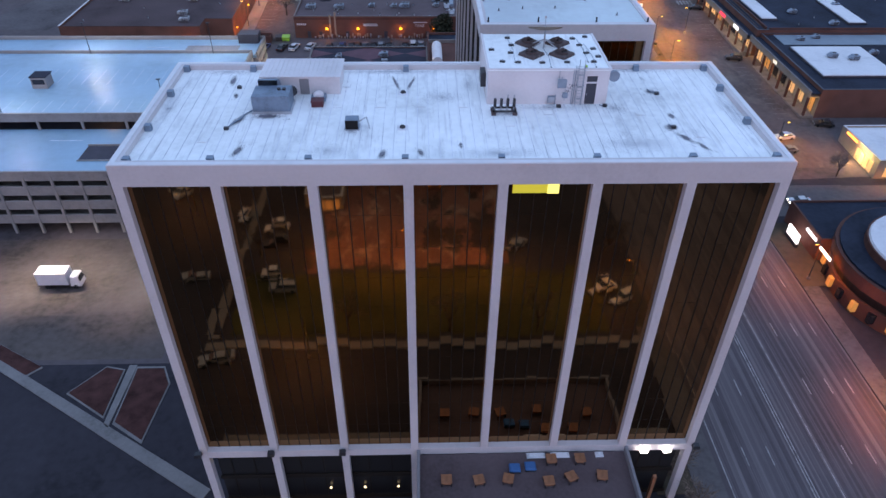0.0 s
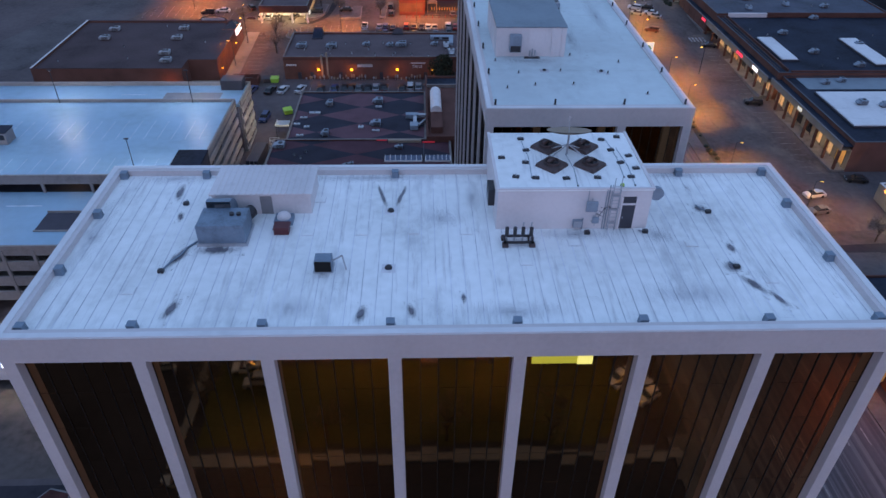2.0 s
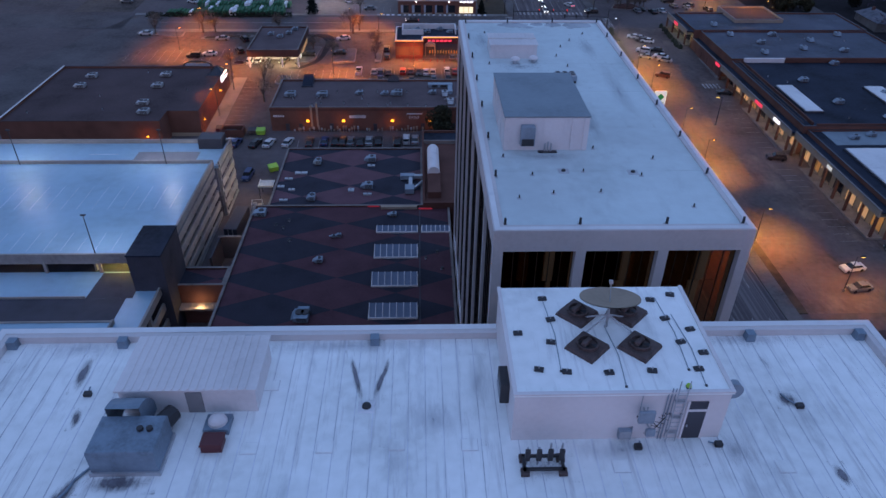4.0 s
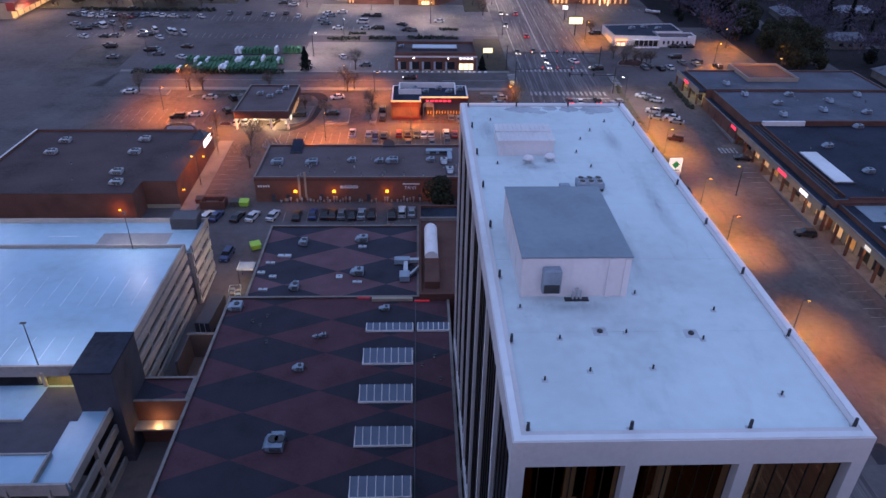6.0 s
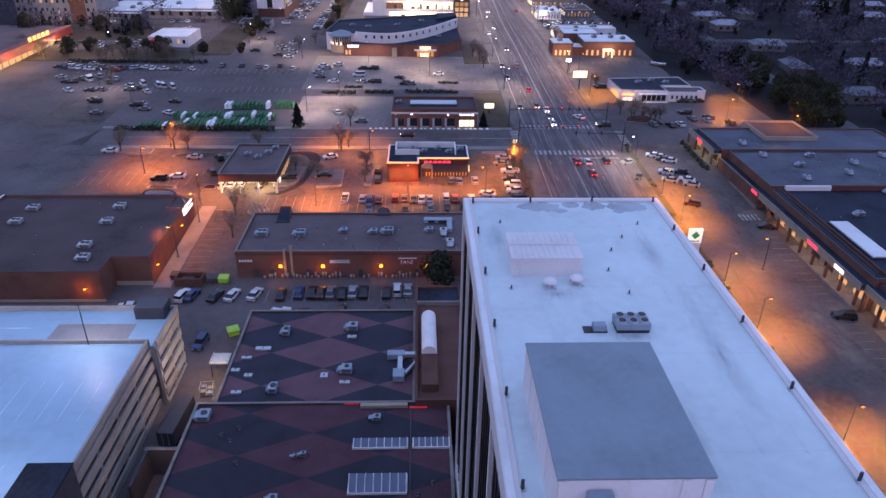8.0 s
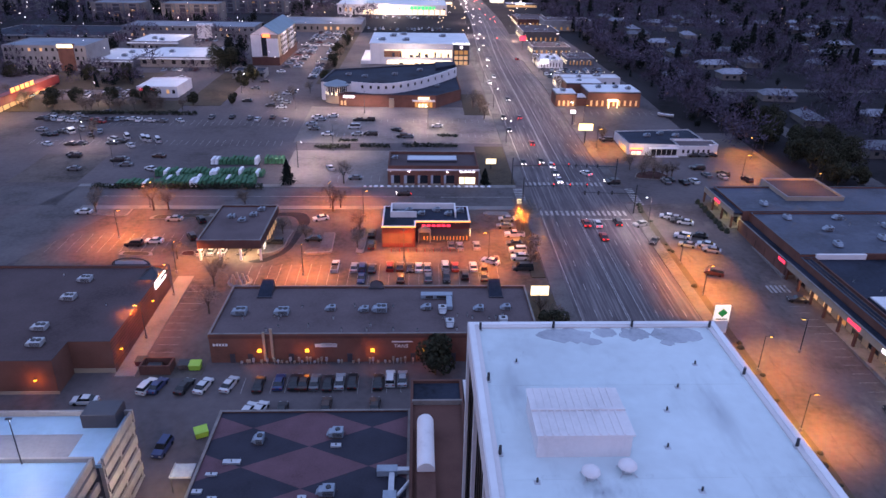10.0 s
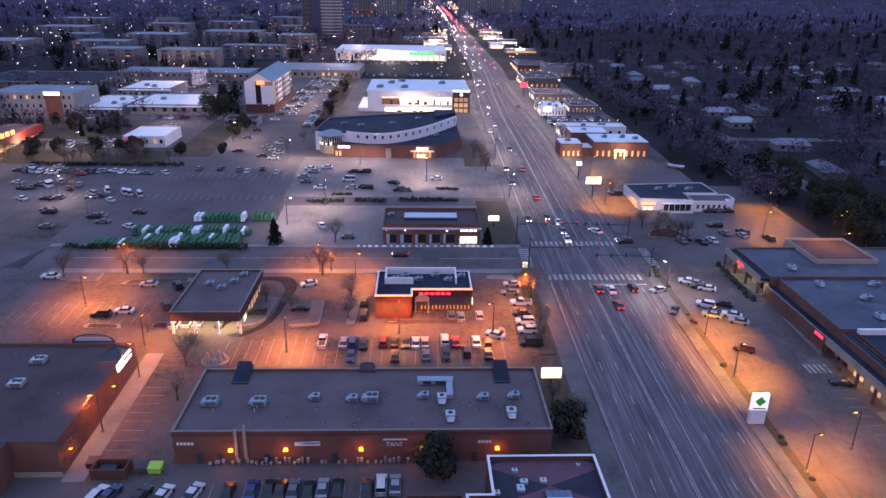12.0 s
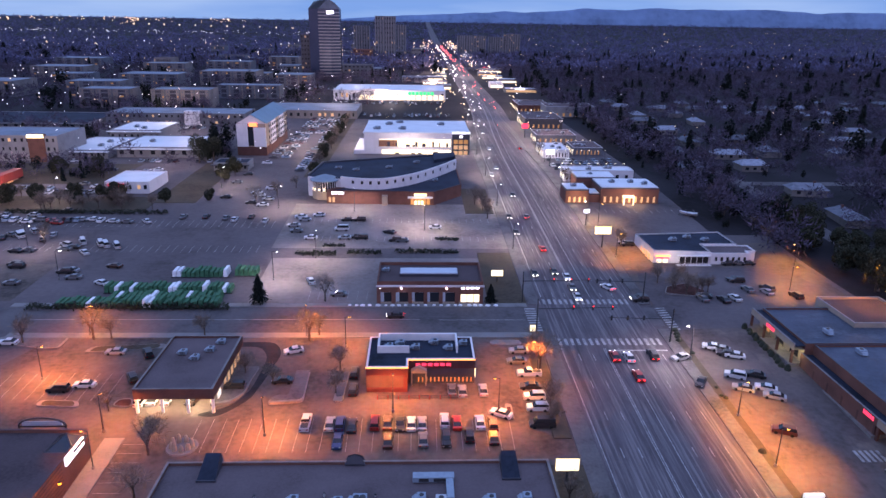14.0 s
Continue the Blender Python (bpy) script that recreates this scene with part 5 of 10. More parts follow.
def rooftop_unit(x, y, z, size=(2.0, 1.5, 1.1), turn=0.0, mat="ac"):
    key = (size, mat)
    if key in unit_no:
        return copy_thing(unit_no[key], pose(x, y, z, 0, 0, turn))
    a, b, h = size[0] / 2, size[1] / 2, size[2]
    ob = thing("rooftop_unit", "grey packaged air conditioner on the flat roof", "air conditioner", (x, y, z), turn, group="rooftop air conditioners")
    part("curb", Mesh().box(-a * 0.9, a * 0.9, -b * 0.9, b * 0.9, 0, 0.25), "rust", ob)
    part("body", Mesh().box(-a * 0.55, a, -b, b, 0.25, h * 0.92, 0.05).box(-a, -a * 0.55, -b * 0.85, b * 0.85, 0.25, h * 0.72, 0.04), mat, ob)
    part("hood", Mesh().quad((-a - 0.4, -b * 0.7, 0.4), (-a - 0.4, b * 0.7, 0.4), (-a, b * 0.7, h * 0.7), (-a, -b * 0.7, h * 0.7)).quad((-a - 0.4, -b * 0.7, 0.4), (-a, -b * 0.7, h * 0.7), (-a, -b * 0.7, 0.4)).quad((-a - 0.4, b * 0.7, 0.4), (-a, b * 0.7, 0.4), (-a, b * 0.7, h * 0.7)), mat, ob)
    for k, fx in enumerate((-0.15, 0.55) if size[0] > 2.3 else (0.25,)):
        part("fan", Mesh().tube((a * fx, 0, h * 0.92), (a * fx, 0, h * 0.92 + 0.14), b * 0.5, b * 0.46, 12), "dark_metal", ob)
    louvre = Mesh()
    for k in range(3):
        louvre.box(-a * 0.45, a * 0.85, -b - 0.03, -b, 0.36 + 0.2 * k * h, 0.36 + 0.2 * k * h + 0.11 * h)
    part("grille", louvre, "dark_metal", ob)
    part("gas_pipe", Mesh().tube((a, b * 0.5, 0.4), (a + 0.35, b * 0.5, 0.4), 0.05, n=6).tube((a + 0.35, b * 0.5, 0.4), (a + 0.35, b * 0.5, 0.0), 0.05, n=6), "rust", ob)
    unit_no[key] = ob
    return ob


def roof_vent(x, y, z, h=0.5, r=0.2):
    key = ("vent", h, r)
    if key in unit_no:
        return copy_thing(unit_no[key], pose(x, y, z))
    ob = thing("roof_vent", "small metal vent stack on the flat roof", "vent", (x, y, z), group="roof vents")
    part("pipe", Mesh().tube((0, 0, 0), (0, 0, h), r * 0.7, r * 0.7), "metal", ob)
    part("cap", Mesh().tube((0, 0, h), (0, 0, h + 0.12), r, r * 0.8), "dark_metal", ob)
    unit_no[key] = ob
    return ob


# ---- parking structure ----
# dark render of the stair tower, reused where shaded depths are painted
M["stair_and_shade"] = surface("dark_render_and_shade", (0.062, 0.062, 0.078), 0.85, var=0.2)
garage = thing("parking_garage", "open concrete parking garage with bright blue-white top decks", "parking garage")
GW = -118.0
# solid dark core stands in for the unlit parking floors
part("core", Mesh().box(GW, -46.0, 118, 175.0, -3.2, 9.0), "stair_and_shade", garage)
part("upper_deck", Mesh().box(GW, -41.5, 131.3, 164.8, 12.3, 12.9), "deck", garage, "smooth sealed top deck")
part("north_deck", Mesh().box(GW, -40.4, 164.8, 175.7, 11.7, 12.3), "deck", garage)
part("south_deck", Mesh().box(GW, -40.9, 112.6, 131.3, 9.2, 9.8), "deck", garage)
part("upper_parapet", Mesh().box(GW, -44.8, 131.1, 131.5, 11.6, 13.5, 0.04).box(GW, -41.2, 164.6, 165.0, 11.8, 13.6, 0.04), "garage_concrete", garage)
part("north_parapet", Mesh().box(GW, -40.0, 175.4, 175.8, 11.0, 13.2, 0.04), "garage_concrete", garage)
part("lift_house", Mesh().box(-46.2, -41.2, 172.6, 176.2, 12.3, 14.6, 0.05), "dark_wall", garage)
part("ramp_slot", Mesh().box(-58.5, -45.5, 166.4, 171.2, 12.3, 12.34), "grey_wall", garage)
for k, z in enumerate((-0.2, 2.4, 5.0, 7.6, 10.2, 12.2)):
    top = z + (1.3 if k == 5 else 1.45)
    part("east_spandrel", Mesh().box(-41.7, -41.3, 134.8, 165.0, z, top, 0.05), "garage_concrete", garage)
    part("east_spandrel", Mesh().box(-40.5, -40.1, 165.2, 175.6, z - 0.5, top - 0.5, 0.05), "garage_concrete", garage)
    if k < 5:
        part("floor", Mesh().box(-46, -41.6, 134.8, 165.0, z - 0.12, z + 0.08), "garage_concrete", garage)
        # dark back wall carries the shade seen through each opening
        part("back_wall", Mesh().box(-46.2, -46.05, 134.8, 165.0, z + 0.1, z + 2.4), "stair_and_shade", garage)
for y in list(np.arange(137.0, 165, 7.0)) + [165.3, 170.4, 175.4]:
    x = -41.9 if y < 165.2 else -40.6
    part("column", Mesh().box(x - 0.3, x + 0.28, y - 0.3, y + 0.3, -0.4, 12.4), "garage_concrete", garage)
for k, z in enumerate((-0.6, 2.6, 5.8, 9.0)):
    part("south_spandrel", Mesh().box(GW, -40.9, 112.3, 112.7, z, z + 1.95, 0.04), "garage_concrete", garage)
    part("floor", Mesh().box(GW, -40.9, 112.7, 118.2, z - 0.25, z), "garage_concrete", garage)
    part("ramp_spandrel", Mesh().box(-41.0, -40.6, 113.0, 128.9, z + 0.1, z + 1.5, 0.04), "garage_concrete", garage)
    part("ramp_column", Mesh().box(-41.1, -40.55, 119.6, 120.2, z - 1.8, z + 0.1), "garage_concrete", garage)
for x in np.arange(GW + 2, -40, 5.2):
    part("column", Mesh().box(x - 0.25, x + 0.25, 112.15, 112.65, -3.4, 10.1), "garage_concrete", garage)
for x in np.arange(GW + 3, -46, 9.0):
    part("column", Mesh().box(x - 0.25, x + 0.25, 131.0, 131.4, 9.8, 12.3), "garage_concrete", garage)
part("covered_bay", Mesh().box(GW, -45.0, 139.0, 139.3, 9.8, 12.25).box(-53.2, -52.9, 131.6, 138.9, 9.8, 12.25).box(-45.2, -44.9, 131.6, 138.9, 9.8, 12.25), "garage_concrete", garage, "covered parking level under the top deck")
part("bay_lamp", Mesh().box(-49.4, -48.2, 134.4, 134.7, 12.1, 12.28), "lit_bright", garage)
lamp_light(-48.8, 134.2, 11.7, 900, (1.0, 0.72, 0.16), 0.3)
lamp_light(-66.0, 135.0, 11.6, 60, (1.0, 0.6, 0.25), 0.3)
stair = part("stair_tower", Mesh().box(-44.7, -39.4, 125.9, 134.7, -1, 16.5), "stair_and_shade", garage)
part("cap", Mesh().box(-44.8, -39.3, 125.8, 134.8, 16.5, 16.75, 0.05), "blue_roof", stair)
# flat dark asphalt sheet; the shadow on the ramp is part of its colour
part("ramp", Mesh().quad((-66.5, 118.4, 9.82), (-45.6, 118.4, 9.84), (-45.6, 124.0, 9.84), (-66.5, 124.0, 9.82)).quad((-52.0, 124.0, 9.84), (-44.6, 124.0, 9.84), (-44.6, 130.9, 9.84), (-51.6, 130.9, 9.84)), "stair_and_shade", garage, "dark asphalt ramp with its shade put into the colour")
part("ramp_wall", Mesh().box(-66.5, -45.6, 118.1, 118.35, 9.8, 10.05, 0.03).box(-66.5, -52.0, 124.05, 124.25, 9.8, 10.2, 0.03).box(-45.5, -45.2, 112.8, 118.0, 9.8, 10.6, 0.03), "garage_concrete", garage)
deck_paint = Mesh()
for x in np.arange(-112, -44, 2.8):
    deck_paint.box(x, x + 0.08, 133, 138.5, 12.9, 12.915)
    deck_paint.box(x, x + 0.08, 146.5, 155, 12.9, 12.915)
deck_paint.box(-75, -68.5, 126.3, 126.6, 9.8, 9.815).box(-68.5, -62.5, 170, 170.3, 12.3, 12.315)
tagged(part("stall_lines", deck_paint, "deck_line", garage), kind="stuff")
hut = thing("deck_hut", "small dark stair hut on the top deck", "stair hut", (-83.5, 146.0, 12.9))
part("wall", Mesh().box(-1.6, 1.6, -1.6, 1.6, 0, 2.5), "grey_wall", hut)
part("roof", Mesh().box(-1.8, 1.8, -1.8, 1.8, 2.5, 2.7, 0.05), "blue_roof", hut)
part("window", Mesh().box(-1.3, 1.3, -1.65, -1.6, 1.0, 2.1), "window_glass", hut)

# ---- low mall with the harlequin roof ----
M["harlequin"] = harlequin("red_and_black_roof", (0.088, 0.04, 0.05), (0.031, 0.03, 0.042), -13.1, 127.25, 20.4, 8.7)
M["harlequin_rear"] = harlequin("red_and_black_rear_roof", (0.135, 0.07, 0.084), (0.036, 0.036, 0.05), -13.7, 169.55, 18.75, 8.9)
mall = flat_building("low mall with a roof of dark red and black felt diamonds", [(-31.7, 74.0), (7.0, 74.0), (7.0, 155.6), (-31.7, 155.6)], 0, 8.2, "dark_brick", "harlequin", 0.3, "kerb", "mall")
rear = flat_building("rear wing of the mall with a red and black diamond roof", [(-29.3, 155.7), (1.7, 155.7), (1.7, 182.6), (-29.3, 182.6)], 0, 7.6, "dark_brick", "harlequin_rear", 0.3, "kerb", "mall")
link = flat_building("narrow roofed link between the garage and the mall", rect(-39.9, -31.8, 129.5, 134.7), 0, 8.2, "dark_brick", "harlequin", 0.3, "kerb", "link")
part("balcony", Mesh().box(-39.6, -32.0, 127.6, 129.4, 4.2, 4.5), "tan_wall", link)
lobby = flat_building("taller red-brown block of the mall beside the tower", rect(1.8, 10.4, 154.4, 188.4), 0, 9.3, "dark_brick", "dark_brick", 0.5, "dark_brick", "mall")
part("light_well", Mesh().box(2.2, 10.0, 182.4, 187.9, 8.85, 8.9), "blue_roof", lobby)
part("dividing_wall", Mesh().box(2.0, 10.2, 182.0, 182.4, 8.8, 9.7), "kerb", lobby)
north = flat_building("north wing of the mall with a plum and black diamond roof", [(10.8, 141.0), (32.0, 141.0), (32.0, 198.1), (14.7, 198.1), (14.7, 189.2), (10.8, 189.2)], 0, 8.6, "dark_brick", "harlequin_rear", 0.9, "white_wall", "mall")
for x, y, a, b in ((18.8, 195.2, 0.9, 0.8), (19.9, 192.6, 1.2, 0.9), (19.2, 191.1, 1.2, 1.4), (22.9, 192.8, 1.0, 1.0), (15.5, 190.2, 0.9, 0.9), (29.0, 196.4, 0.6, 0.6), (24.0, 180.0, 1.4, 1.2), (17.0, 176.0, 1.6, 1.2)):
    ob = thing("roof_panel", "low pale equipment pad on the mall roof", "equipment pad", (x, y, 7.74), group="equipment pads")
    part("pad", Mesh().box(-a / 2, a / 2, -b / 2, b / 2, 0, 0.45, 0.03), "metal", ob)
    part("pipe", Mesh().tube((0, 0, 0.45), (0, 0, 0.7), 0.1), "dark_metal", ob)
ob = thing("roof_light", "framed pale roof light on the mall wing", "roof light", (24.6, 189.4, 7.74))
part("frame", Mesh().box(-2.0, 2.0, -2.6, 0.9, 0, 0.5), "dark_wall", ob)
part("glazing", Mesh().box(-1.9, 1.9, -2.5, -0.8, 0.5, 0.7, 0.05), "skylight_glass", ob)
for j in range(4):
    part("bar", Mesh().box(-1.9 + 1.0 * j, -1.0 + 1.0 * j, -0.7, 0.7, 0.5, 0.62), "mall_pane", ob)
vault = thing("barrel_skylight", "white barrel-vaulted skylight on a brown base", "skylight", (5.0, 165.0, 8.83))
part("base", Mesh().box(-2.2, 0.4, -8.0, 11.0, 0, 1.4), "dark_brick", vault)
vm, nv = Mesh(), 14
for k in range(nv):
    a, b = math.pi * k / nv, math.pi * (k + 1) / nv
    vm.quad(*[(-0.9 + 1.28 * math.cos(t), y, 1.4 + 1.5 * math.sin(t)) for t, y in ((a, 0.0), (b, 0.0), (b, 11.0), (a, 11.0))])
vm.f.append(tuple(range(len(vm.v), len(vm.v) + nv + 1)))
vm.v += [(-0.9 + 1.28 * math.cos(math.pi * k / nv), 0.0, 1.4 + 1.5 * math.sin(math.pi * k / nv)) for k in range(nv + 1)]
part("vault", vm, "white_wall", vault, "white curved vault")


def gable_skylight(x0, x1, y0, depth, h, n, z):
    ob = thing("skylight", "long glazed skylight with white bars on the mall roof", "skylight", (x0, y0, z), group="mall skylights")
    w = x1 - x0
    part("curb", Mesh().box(-0.1, w + 0.1, -0.1, depth + 0.1, 0, 0.35), "white_wall", ob)
    ym = depth * 0.75
    pw = w / n
    for i in range(n):
        a, b = i * pw + 0.06, (i + 1) * pw - 0.06
        part("pane", Mesh().quad((a, 0.02, 0.35), (b, 0.02, 0.35), (b, ym, h), (a, ym, h)), "mall_pane", ob)
    back = Mesh().quad((w, depth, 0.35), (0, depth, 0.35), (0, ym, h), (w, ym, h))
    back.quad((0, depth, 0.35), (0, 0, 0.35), (0, ym, h)).quad((w, 0, 0.35), (w, depth, 0.35), (w, ym, h))
    part("back", back, "white_wall", ob)
    for i in range(n + 1):
        x = min(max(i * pw, 0.05), w - 0.05)
        part("bar", Mesh().tube((x, 0.0, 0.37), (x, ym, h + 0.03), 0.06, 0.06, 6), "white_wall", ob)


gable_skylight(-7.0, 0.7, 145.6, 1.7, 0.9, 7, 7.93)
gable_skylight(1.5, 6.7, 145.6, 1.7, 0.9, 6, 7.93)
for y in (137.3, 128.9, 120.5, 112.0, 103.6):
    gable_skylight(-7.0, 0.7, y, 3.0, 1.5, 7, 7.93)
part("roof_seam", Mesh().box(1.05, 1.2, 74.5, 155.2, 7.93, 8.05), "dark_wall", mall)
part("step_sign", Mesh().box(-6.6, 0.6, 154.2, 154.9, 7.95, 8.5), "tan_wall", mall, "pale pink sign box on the step of the roof")
part("neon", Mesh().box(-9.2, -6.9, 155.2, 155.3, 7.95, 8.2).box(0.9, 3.6, 154.15, 154.3, 7.95, 8.2), "neon_dim", mall)
for x, y, s in ((-21.5, 175.2, 0), (-9.8, 176.4, 1), (-9.8, 164.0, 1), (-20.9, 159.3, 0)):
    rooftop_unit(x, y, 7.33, (2.2, 1.6, 1.4) if s else (1.4, 1.9, 1.3), 0, "ac")
ob = thing("duct_unit", "large duct unit with bent silver ducts on the mall roof", "duct unit", (-1.0, 164.5, 7.33))
part("fan_box", Mesh().box(-2.0, 1.0, 2.6, 4.0, 0.2, 1.2, 0.05), "ac", ob)
part("filter_box", Mesh().box(-0.9, 1.0, -3.4, -1.2, 0.2, 1.3, 0.05), "ac", ob)
part("duct", Mesh().box(-0.2, 0.6, -1.2, 2.6, 0.4, 1.0).box(1.0, 3.4, 2.8, 3.6, 0.4, 1.1).tube((1.0, -2.0, 0.8), (2.8, 0.8, 0.9), 0.3), "metal", ob)
part("stand", Mesh().box(-1.8, 0.8, 2.8, 3.8, 0, 0.2).box(-0.8, 0.9, -3.2, -1.4, 0, 0.2), "dark_metal", ob)
for x, y, a, b in ((-24.6, 170.6, 2.6, 0.9), (-28.0, 164.6, 1.4, 0.8), (-25.6, 163.2, 1.3, 0.8), (-26.9, 168.0, 1.7, 0.6), (-26.6, 158.9, 1.6, 0.7), (-13.2, 163.0, 1.2, 1.2), (-9.7, 161.2, 1.7, 0.7), (-9.6, 174.0, 1.6, 0.8)):
    ob = thing("roof_panel", "low pale equipment pad on the mall roof", "equipment pad", (x, y, 7.33), group="equipment pads")
    part("pad", Mesh().box(-a / 2, a / 2, -b / 2, b / 2, 0, 0.3, 0.03), "metal", ob)
    part("pipe", Mesh().tube((0, 0, 0.3), (0, 0, 0.5), 0.1), "dark_metal", ob)
for x, y, s in ((-4.1, 151.8, (1.4, 1.1, 0.8)), (-16.7, 136.3, (1.4, 1.2, 1.0)), (-14.9, 144.1, (0.8, 0.6, 0.7)), (-13.9, 144.3, (0.9, 0.7, 0.9)), (-29.9, 152.4, (2.2, 2.0, 1.2)), (-17.6, 121.0, (2.4, 3.0, 1.3)), (-3.0, 99.0, (1.4, 1.2, 1.0))):
    rooftop_unit(x, y, 7.93, s, 0, "ac" if s[1] < 2.5 else "blue_unit")
for x, y in ((-24.7, 147.4), (-22.9, 143.0), (4.2, 139.0), (5.0, 133.8), (2.2, 137.0), (-26.2, 148.6), (-24.0, 150.0)):
    roof_vent(x, y, 7.93, 0.35, 0.3)
court = thing("service_court", "walled service yard lit orange beside the mall", "service yard", kind="structure")
part("wall", Mesh().box(-37.8, -37.4, 142, 149, 0, 5.0).box(-37.8, -31.8, 149, 149.4, 0, 5.0), "dark_wall", court)
part("loading_dock", Mesh().box(-36.5, -32.0, 135.2, 141, 0, 1.2, 0.05), "tan_wall", court)
part("coping", Mesh().box(-37.9, -31.8, 148.9, 149.5, 5.0, 5.12), "kerb", court)
trailer = thing("box_trailer", "dark closed trailer parked tight against the mall wall", "trailer", (-36.6, 158.6, gz(-36.6, 158.6) + 0.08), -4)
part("box", Mesh().box(-1.3, 1.3, -4.6, 4.6, 0.9, 3.5, 0.08), "dark_wall", trailer)
part("roof_rail", Mesh().box(-1.34, -1.26, -4.6, 4.6, 3.4, 3.56).box(1.26, 1.34, -4.6, 4.6, 3.4, 3.56), "dark_metal", trailer)
part("chassis", Mesh().box(-1.0, 1.0, -4.4, 4.4, 0.55, 0.9), "dark_metal", trailer)
part("door_bar", Mesh().box(-0.5, -0.42, -4.68, -4.6, 1.0, 3.4).box(0.42, 0.5, -4.68, -4.6, 1.0, 3.4), "metal", trailer)
for sx in (-1.05, 1.05):
    for y in (-3.4, -2.3):
        part("wheel", Mesh().tube((sx - 0.15, y, 0.45), (sx + 0.15, y, 0.45), 0.45, 0.45, 14), "rubber", trailer)
    part("landing_leg", Mesh().box(sx * 0.7 - 0.07, sx * 0.7 + 0.07, 3.0, 3.14, 0, 0.6), "dark_metal", trailer)
dock = thing("dock_canopy", "grey steel canopy on posts over the mall's service door", "canopy", (-33.0, 173.2, gz(-33, 173) + 0.06))
part("sheet", Mesh().box(-1.7, 1.5, -1.5, 1.7, 2.9, 3.05, 0.03), "ac", dock)
for sx in (-1.55, 1.35):
    for sy in (-1.35, 1.5):
        part("post", Mesh().box(sx - 0.06, sx + 0.06, sy - 0.06, sy + 0.06, 0, 2.9), "dark_metal", dock)
part("rail", Mesh().box(-1.75, -1.69, -1.5, 1.7, 3.05, 3.3).box(-1.7, 1.5, -1.55, -1.49, 3.05, 3.3), "metal", dock)
pallet_cage = thing("wire_cage", "pale wire cage of stacked crates in the service alley", "cage", (-34.4, 167.6, gz(-34, 168) + 0.06), 8)
for k in range(4):
    part("crate", Mesh().box(-1.0 + 1.05 * (k % 2), -0.1 + 1.05 * (k % 2), -0.9 + 1.0 * (k // 2), 0.0 + 1.0 * (k // 2), 0.1, (0.9, 0.6, 1.2, 0.8)[k], 0.04), ("tan_wall", "ac", "grey_wall", "tan_wall")[k], pallet_cage)
part("base", Mesh().box(-1.1, 1.1, -1.0, 1.1, 0, 0.1), "dark_metal", pallet_cage)
for sx in (-1.08, 1.08):
    for sy in (-0.98, 1.08):
        part("post", Mesh().box(sx - 0.04, sx + 0.04, sy - 0.04, sy + 0.04, 0.1, 1.7), "metal", pallet_cage)
part("top_rail", Mesh().box(-1.1, 1.1, -1.0, -0.94, 1.64, 1.7).box(-1.1, 1.1, 1.04, 1.1, 1.64, 1.7).box(-1.1, -1.04, -0.94, 1.04, 1.64, 1.7).box(1.04, 1.1, -0.94, 1.04, 1.64, 1.7), "metal", pallet_cage)

# ---- strip of shops ----
SZ = 1.3
strip = flat_building("long single-storey brick row of shops seen from its service side", rect(-37.7, 26.8, 205.9, 226.2), 0.8, 7.9, "brick", "grey_roof", 0.55, "kerb", "shops")
part("band", Mesh().box(-37.75, 26.85, 205.82, 205.9, 6.9, 7.5), "dark_brick", strip)
part("downpipe", Mesh().box(-27.3, -26.8, 205.55, 205.9, 2.0, 8.4).box(-25.8, -25.3, 205.55, 205.9, 2.6, 9.2), "tan_wall", strip)
for x, w in ((-37.0, 3.0), (-16.0, 3.0), (14.0, 2.4)):
    if w:
        part("wall_sign", bar_text(Mesh(), x, 205.8, 5.3, w, 0.5, 5), "white_wall", strip)
for a, b, c, d in ((-17.2, -12.9, 5.0, 5.7), (-2.2, 1.9, 6.0, 6.25)):
    part("wall_sign", Mesh().box(a, b, 205.7, 205.8, c, d), "white_wall", strip)
words = bpy.data.curves.new("wall_sign", "FONT")
words.body, words.size, words.extrude, words.shear = "TANS", 1.15, 0.03, 0.25
words.materials.append(M["white_wall"])
sign = new("wall_sign", words)
sign.parent = strip
sign.matrix_basis = pose(-1.9, 205.78, 4.75, 90, 0, 0)
for x in (-28.1, -18.8, -6.0, 4.2, 17.4):
    lam = part("wall_lamp", Mesh().frustum(x - 0.38, x + 0.38, 205.45, 205.9, 4.0, 4.5, 0.08, 0.02), "amber", strip, "amber wall lamp")
    lamp_light(x, 204.3, 4.2, 110, SODIUM, 0.3)
for x in (-34, -30.5, -22.5, -11, 1.5, 9.5, 13, 22):
    part("service_door", Mesh().box(x, x + 1.0, 205.8, 205.9, 1.3, 3.4), "dark_wall", strip)
for k in range(44):
    x = -31.5 + 0.78 * k + random.uniform(-0.2, 0.2)
    if random.random() < 0.8:
        ob = thing("gas_meter", "pale meter and pipework on the service wall", "meter", (x, 205.3, gz(0, 205.3)), group="service meters")
        h = random.uniform(0.7, 1.7)
        part("pipe", Mesh().tube((0, 0.1, 0), (0, 0.1, h), 0.06), "metal", ob)
        part("box", Mesh().box(-0.22, 0.22, -0.2, 0.25, h * 0.5, h, 0.04), "tan_wall" if k % 3 else "metal", ob)
for x, y in ((-33.6, 214.6), (-25.0, 214.5), (-4.9, 215.6)):
    rooftop_unit(x, y, 7.38, (2.8, 2.0, 1.5))
